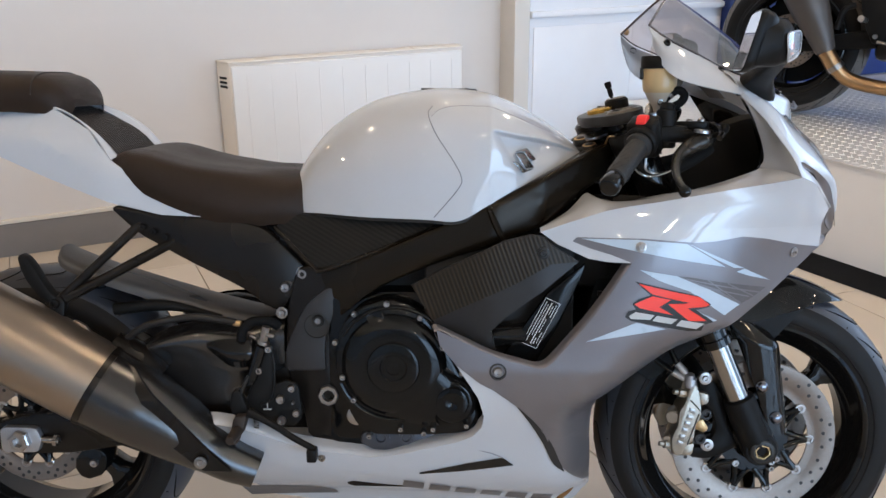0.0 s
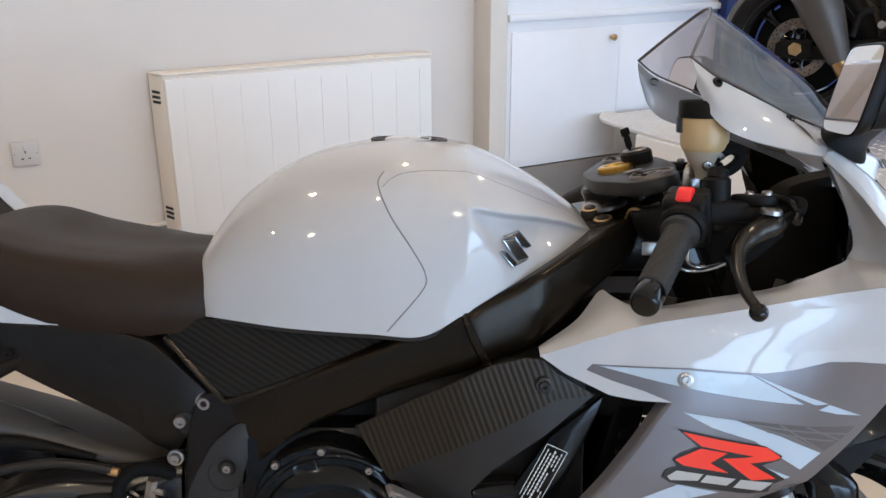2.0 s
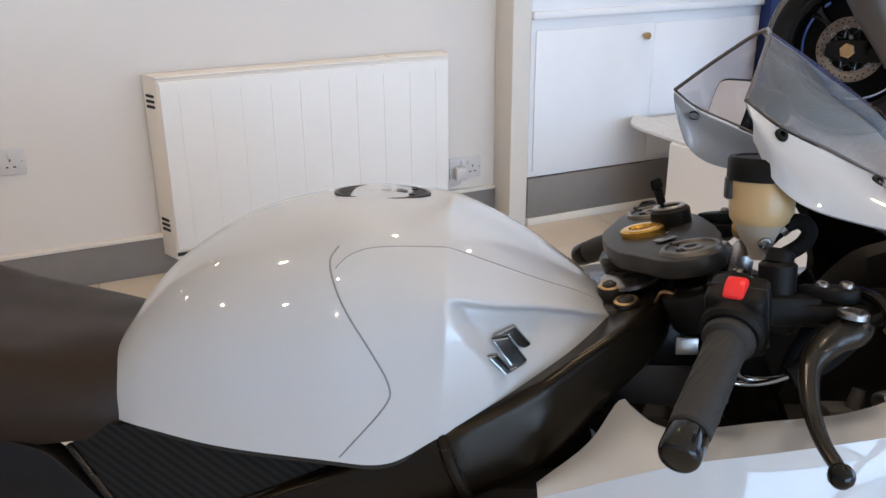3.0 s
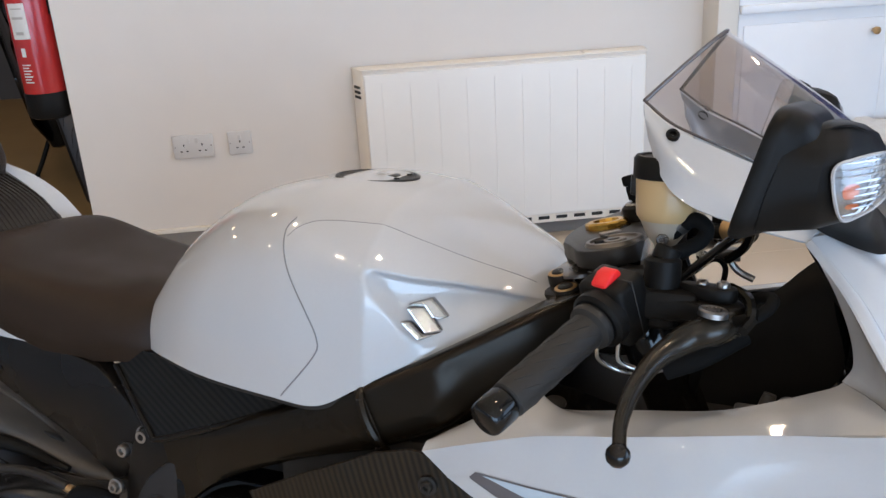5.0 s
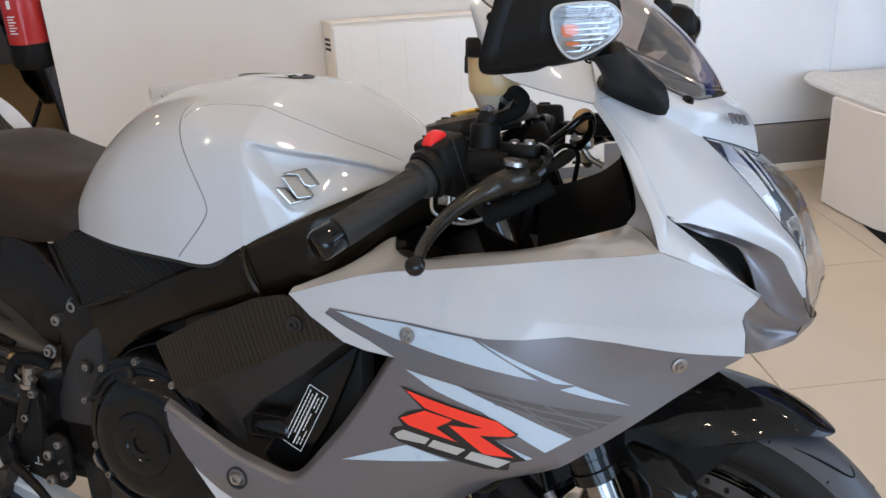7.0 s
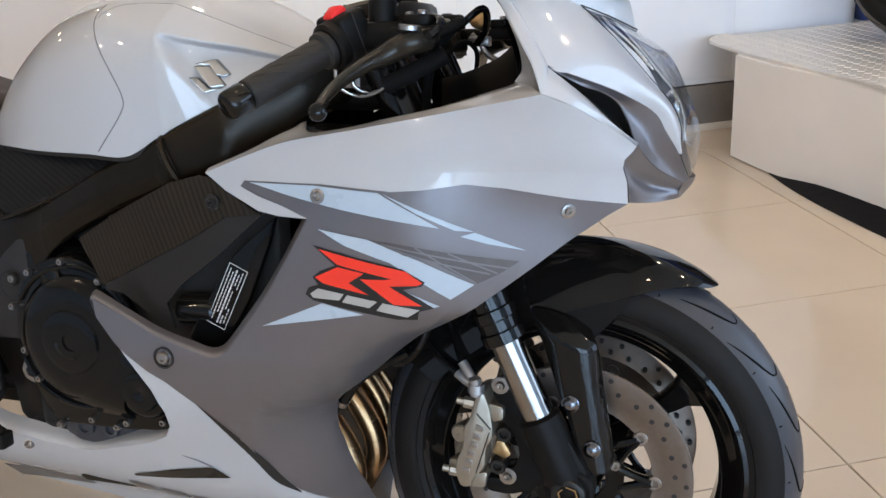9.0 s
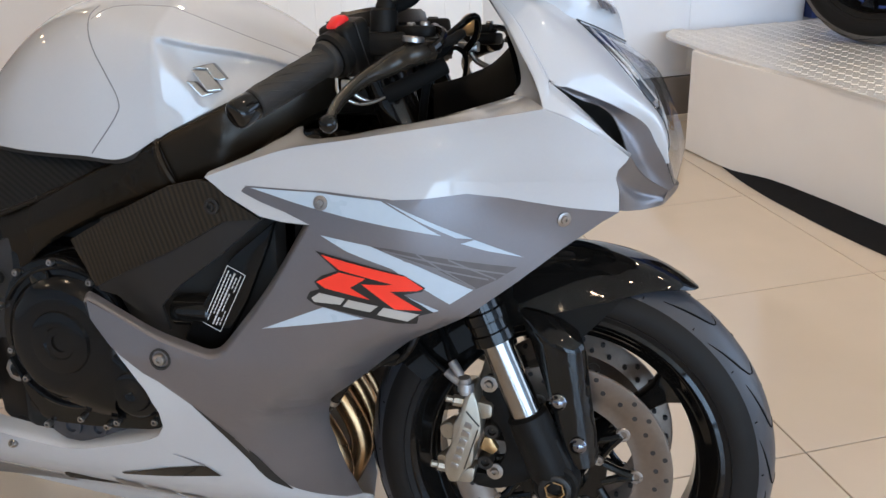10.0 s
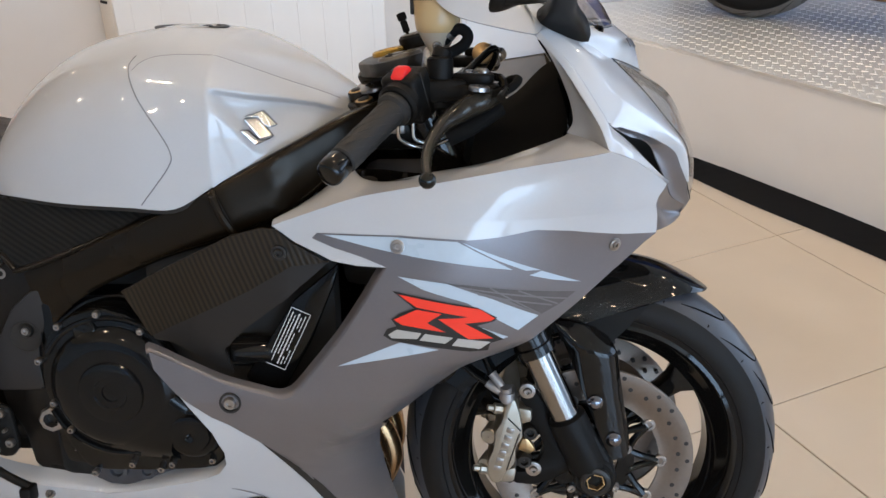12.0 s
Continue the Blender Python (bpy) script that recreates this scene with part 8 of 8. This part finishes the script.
    part("stalk", loft([[V(-0.078, s * 0.300, 0.990), V(-0.056, s * 0.296, 0.994), V(-0.054, s * 0.285, 1.002), V(-0.078, s * 0.285, 1.000)], [V(-0.082, s * 0.235, 0.974), V(-0.055, s * 0.228, 0.967), V(-0.055, s * 0.215, 0.990), V(-0.080, s * 0.222, 0.990)],
                        [V(-0.086, s * 0.200, 0.962), V(-0.040, s * 0.174, 0.946), V(-0.046, s * 0.165, 0.974), V(-0.078, s * 0.180, 0.982)], [V(-0.092, s * 0.186, 0.954), V(-0.032, s * 0.153, 0.928), V(-0.037, s * 0.150, 0.963), V(-0.086, s * 0.162, 0.974)]], 20, 24, True, caps=True), M_PLASTIC, body)
    return body


mirror(-1)
mirror(1)

# ---- the second motorcycle on the platform ----
H2 = radians(-30)
BIKE2 = Matrix.Translation((0.86, 2.50, 0.404)) @ Matrix.Rotation(H2, 4, "Z") @ Matrix.Rotation(radians(-4), 4, "X")
show = thing("display_motorcycle", "dark motorcycle with bronze exhaust on the display platform", "motorcycle", BIKE2)
C2 = V(0, 0, 0.318)
w2 = wheel("rear_wheel", C2, 0.318, 0.088, 0.226, radians(20), "black rear tyre on an alloy rim", (-0.09,), 0.115, show)
w2.data.materials[0] = M_RUBBERLIT
# dark disc added behind the spokes to hide the blue board
part("wheel_backing", lathe([(0.0, 0.185), (0.012, 0.185), (0.016, 0.170), (0.016, 0.001)], C2 + V(0, 0.045, 0), (0, 1, 0), 48), M_PLASTIC, w2)
part("arm_end", extrude(chaikin([(-0.075, 0.345), (0.060, 0.360), (0.060, 0.285), (-0.075, 0.285)], 1, 0.15), -0.150, -0.128, 0.005), M_PLASTIC, show)
part("axle_nut", lathe([(0, 0.026), (0.010, 0.026), (0.012, 0.022), (0.012, 0.012), (0.004, 0.011), (0.004, 0.001)], C2 + V(0, -0.150, 0), (0, -1, 0), 6, caps=False), M_BRASS, show, "bronze axle nut", smooth=False)
part("rim_ring", lathe([(-0.084, 0.222), (-0.08, 0.205), (0.08, 0.205), (0.084, 0.222)], C2, (0, 1, 0), 64, caps=False), M_PLASTIC, w2)
part("sprocket", lathe([(-0.004, 0.118), (0.004, 0.118), (0.004, 0.05), (-0.004, 0.05)], C2 + V(0, 0.10, 0), (0, 1, 0), 48, caps=False), M_STEEL, w2)
# added dark shroud, darkens what shows through the wheel
part("wheel_shroud", loft([[C2 + V(r * math.cos(radians(w)), y, r * math.sin(radians(w))) for w in (10, 50, 90, 130)] for y, r in ((-0.10, 0.332), (0, 0.345), (0.10, 0.332), (0.125, 0.25), (0.128, 0.18))], 14, 30), M_PLASTIC, show)
part("swingarm", extrude(chaikin([(-0.06, 0.30), (0.10, 0.34), (0.50, 0.42), (0.62, 0.44), (0.62, 0.34), (0.45, 0.32), (0.0, 0.27)], 1), -0.135, -0.10, 0.008), M_PLASTIC, show)
part("muffler", tube([(0.17, -0.20, 0.29), (0.11, -0.215, 0.42), (0.01, -0.225, 0.60), (-0.09, -0.23, 0.76)], [0.040, 0.075, 0.088, 0.086], 28, 30), M_SMOKEGREY, show, "matt grey-brown muffler")
part("collar", tube([(0.215, -0.192, 0.225), (0.17, -0.200, 0.29)], 0.034, 24, 4), M_HEADER, show)
part("collar_clamp", tube([(0.222, -0.191, 0.218), (0.208, -0.194, 0.236)], 0.037, 24, 3), M_STEEL, show)
part("exhaust_pipe", tube([(0.20, -0.195, 0.24), (0.30, -0.17, 0.17), (0.60, -0.15, 0.14), (0.85, -0.12, 0.14), (1.05, -0.10, 0.22), (1.12, -0.10, 0.42)], 0.030, 18, 40), M_HEADER, show, "heat-tinted bronze exhaust pipe")
part("exhaust_pipe", tube([(0.60, -0.12, 0.18), (0.72, -0.17, 0.24), (0.90, -0.17, 0.22), (1.10, -0.16, 0.26), (1.16, -0.15, 0.45)], 0.024, 18, 40), M_HEADER, show)
front_of = Matrix.Translation((-0.20, 0, 0.0))
part("engine", moved(join(block(0.55, 1.02, -0.17, 0.17, 0.26, 0.62, 0.03), block(0.60, 0.78, -0.20, -0.15, 0.30, 0.50, 0.03), cyl((0.86, -0.21, 0.40), (0.86, -0.16, 0.40), 0.085, n=32, chamfer=0.01)), front_of), M_CASE, show, "black engine casing")
part("heel_plate", extrude(chaikin([(0.26, 0.60), (0.40, 0.62), (0.46, 0.42), (0.36, 0.30), (0.29, 0.42)], 1), -0.20, -0.18, 0.005), M_PLASTIC, show)
for x, z in ((0.38, 0.58), (0.43, 0.48), (0.41, 0.40), (0.35, 0.36), (0.60, 0.52), (0.73, 0.46), (0.73, 0.34), (0.59, 0.34), (0.31, 0.52)):
    bolt((x, -0.205, z), r=0.010, h=0.008, parent=show, name="bolt")
part("footpeg", tube([(0.30, -0.20, 0.42), (0.30, -0.30, 0.43)], 0.014, 12, 6), M_STEEL, show)
part("peg_arm", tube([(0.26, -0.20, 0.48), (0.22, -0.21, 0.46), (0.20, -0.21, 0.38)], 0.012, 10, 12), M_PLASTIC, show)
part("gear_rod", tube([(0.36, -0.215, 0.34), (0.46, -0.215, 0.33), (0.58, -0.21, 0.35)], 0.006, 8, 10), M_STEEL, show)
part("cylinder_block", block(0.50, 0.80, -0.15, 0.15, 0.60, 0.82, 0.03), M_PLASTIC, show)
part("hose", tube([(0.35, -0.18, 0.70), (0.42, -0.22, 0.60), (0.52, -0.21, 0.56), (0.60, -0.19, 0.66)], 0.012, 10, 20), M_RUBBERDARK, show)
part("tail_unit", loft([[V(-0.25, y, 0.86) for y in (-0.08, 0, 0.08)], [V(0.1, y, 0.80) for y in (-0.12, 0, 0.12)], [V(0.5, y, 0.74) for y in (-0.14, 0, 0.14)], [V(0.62, y, 0.60) for y in (-0.14, 0, 0.14)]], 14, 10), M_PLASTIC, show)
part("frame_tube", tube([(0.05, -0.14, 0.80), (0.35, -0.16, 0.70), (0.60, -0.18, 0.60), (1.0, -0.16, 0.72)], 0.02, 12, 30), M_FRAME, show)
part("stand", tube([(0.62, 0.1, 0.28), (0.60, 0.22, 0.10), (0.60, 0.27, 0.022)], 0.012, 10, 10), M_PLASTIC, show)

# ---- a dark motorcycle in the back showroom ----
BIKE3 = Matrix.Translation((-3.60, 2.81, 0)) @ Matrix.Rotation(radians(136), 4, "Z") @ Matrix.Rotation(radians(-8), 4, "X")
dark = thing("parked_motorcycle", "black motorcycle on its side stand in the back showroom", "motorcycle", BIKE3)
wheel("front_wheel", V(0.72, 0, 0.30), 0.30, 0.06, 0.222, 0.4, "black front tyre", (-0.068,), 0.15, dark)
wheel("rear_wheel", V(-0.70, 0, 0.31), 0.31, 0.09, 0.226, 0.9, "black rear tyre", (-0.09,), 0.11, dark)
part("fairing", skin([(-0.45, 0.30), (0.05, 0.20), (0.40, 0.26), (0.52, 0.50), (0.55, 0.85), (0.20, 0.95), (-0.30, 0.80), (-0.60, 0.85), (-0.60, 0.60)], lambda x, z: 0.20 - 0.4 * max(0, 0.4 - z), thick=0.01, step=0.06), M_GLOSSBLACK, dark, "gloss black fairing")
part("fairing", skin([(-0.45, 0.30), (0.05, 0.20), (0.40, 0.26), (0.52, 0.50), (0.55, 0.85), (0.20, 0.95), (-0.30, 0.80), (-0.60, 0.85), (-0.60, 0.60)], lambda x, z: 0.20 - 0.4 * max(0, 0.4 - z), thick=0.01, step=0.06, side=1), M_GLOSSBLACK, dark)
part("engine", block(-0.40, 0.40, -0.17, 0.17, 0.24, 0.80, 0.04), M_CASE, dark)
part("tank", loft([arch(x, ((0, z), (w * 0.6, z - 0.01), (w, z - 0.08), (w, z - 0.16))) for x, z, w in ((-0.75, 0.92, 0.08), (-0.3, 0.86, 0.13), (0.0, 1.02, 0.16), (0.35, 1.0, 0.14), (0.5, 0.95, 0.08))], 20, 20), M_GLOSSBLACK, dark)
part("footpeg", tube([(-0.18, -0.17, 0.34), (-0.18, -0.30, 0.35)], 0.014, 10, 6), M_STEEL, dark)
part("side_stand", tube([(0.02, 0.14, 0.26), (-0.02, 0.24, 0.12), (-0.04, 0.30, 0.046)], 0.012, 10, 12), M_PLASTIC, dark)
part("stand_foot", block(-0.11, 0.03, 0.275, 0.325, 0.038, 0.052, 0.004), M_PLASTIC, dark)

# floor tiles, laid square to the room
tile_mesh = mesh_of("tile", block(0.0015, 0.6485, 0.0015, 0.6485, -0.010, 0.0, 0.0012, 1), M_TILE, smooth=False)
for i in range(-10, 6):
    for j in range(-6, 10):
        s, d = 0.583 + 0.65 * i, 0.205 + 0.65 * j
        if s < S0 - 0.6 or s > S1 or d < -3.7 or d > WALL + 0.1:
            continue
        t = new("tile", tile_mesh)
        t.parent = floor
        t.location = (s, d, 0)
# the same tiles on towards the shop front, behind the camera's whole way
verts, faces = [], []
for i in range(-10, 6):
    for j in range(-13, -6):
        s, d, k = 0.583 + 0.65 * i, 0.205 + 0.65 * j, len(verts)
        verts += [(s + a, d + b, z) for z in (-0.010, 0.0) for a, b in ((0.0015, 0.0015), (0.6485, 0.0015), (0.6485, 0.6485), (0.0015, 0.6485))]
        faces += [(k + 4, k + 5, k + 6, k + 7)] + [(k + q, k + (q + 1) % 4, k + 4 + (q + 1) % 4, k + 4 + q) for q in range(4)]
me = bpy.data.meshes.new("front_tiles")
me.from_pydata(verts, [], faces)
me.materials.append(M_TILE)
t = new("front_tiles", me)
t.parent = floor
tagged(t, kind="stuff")
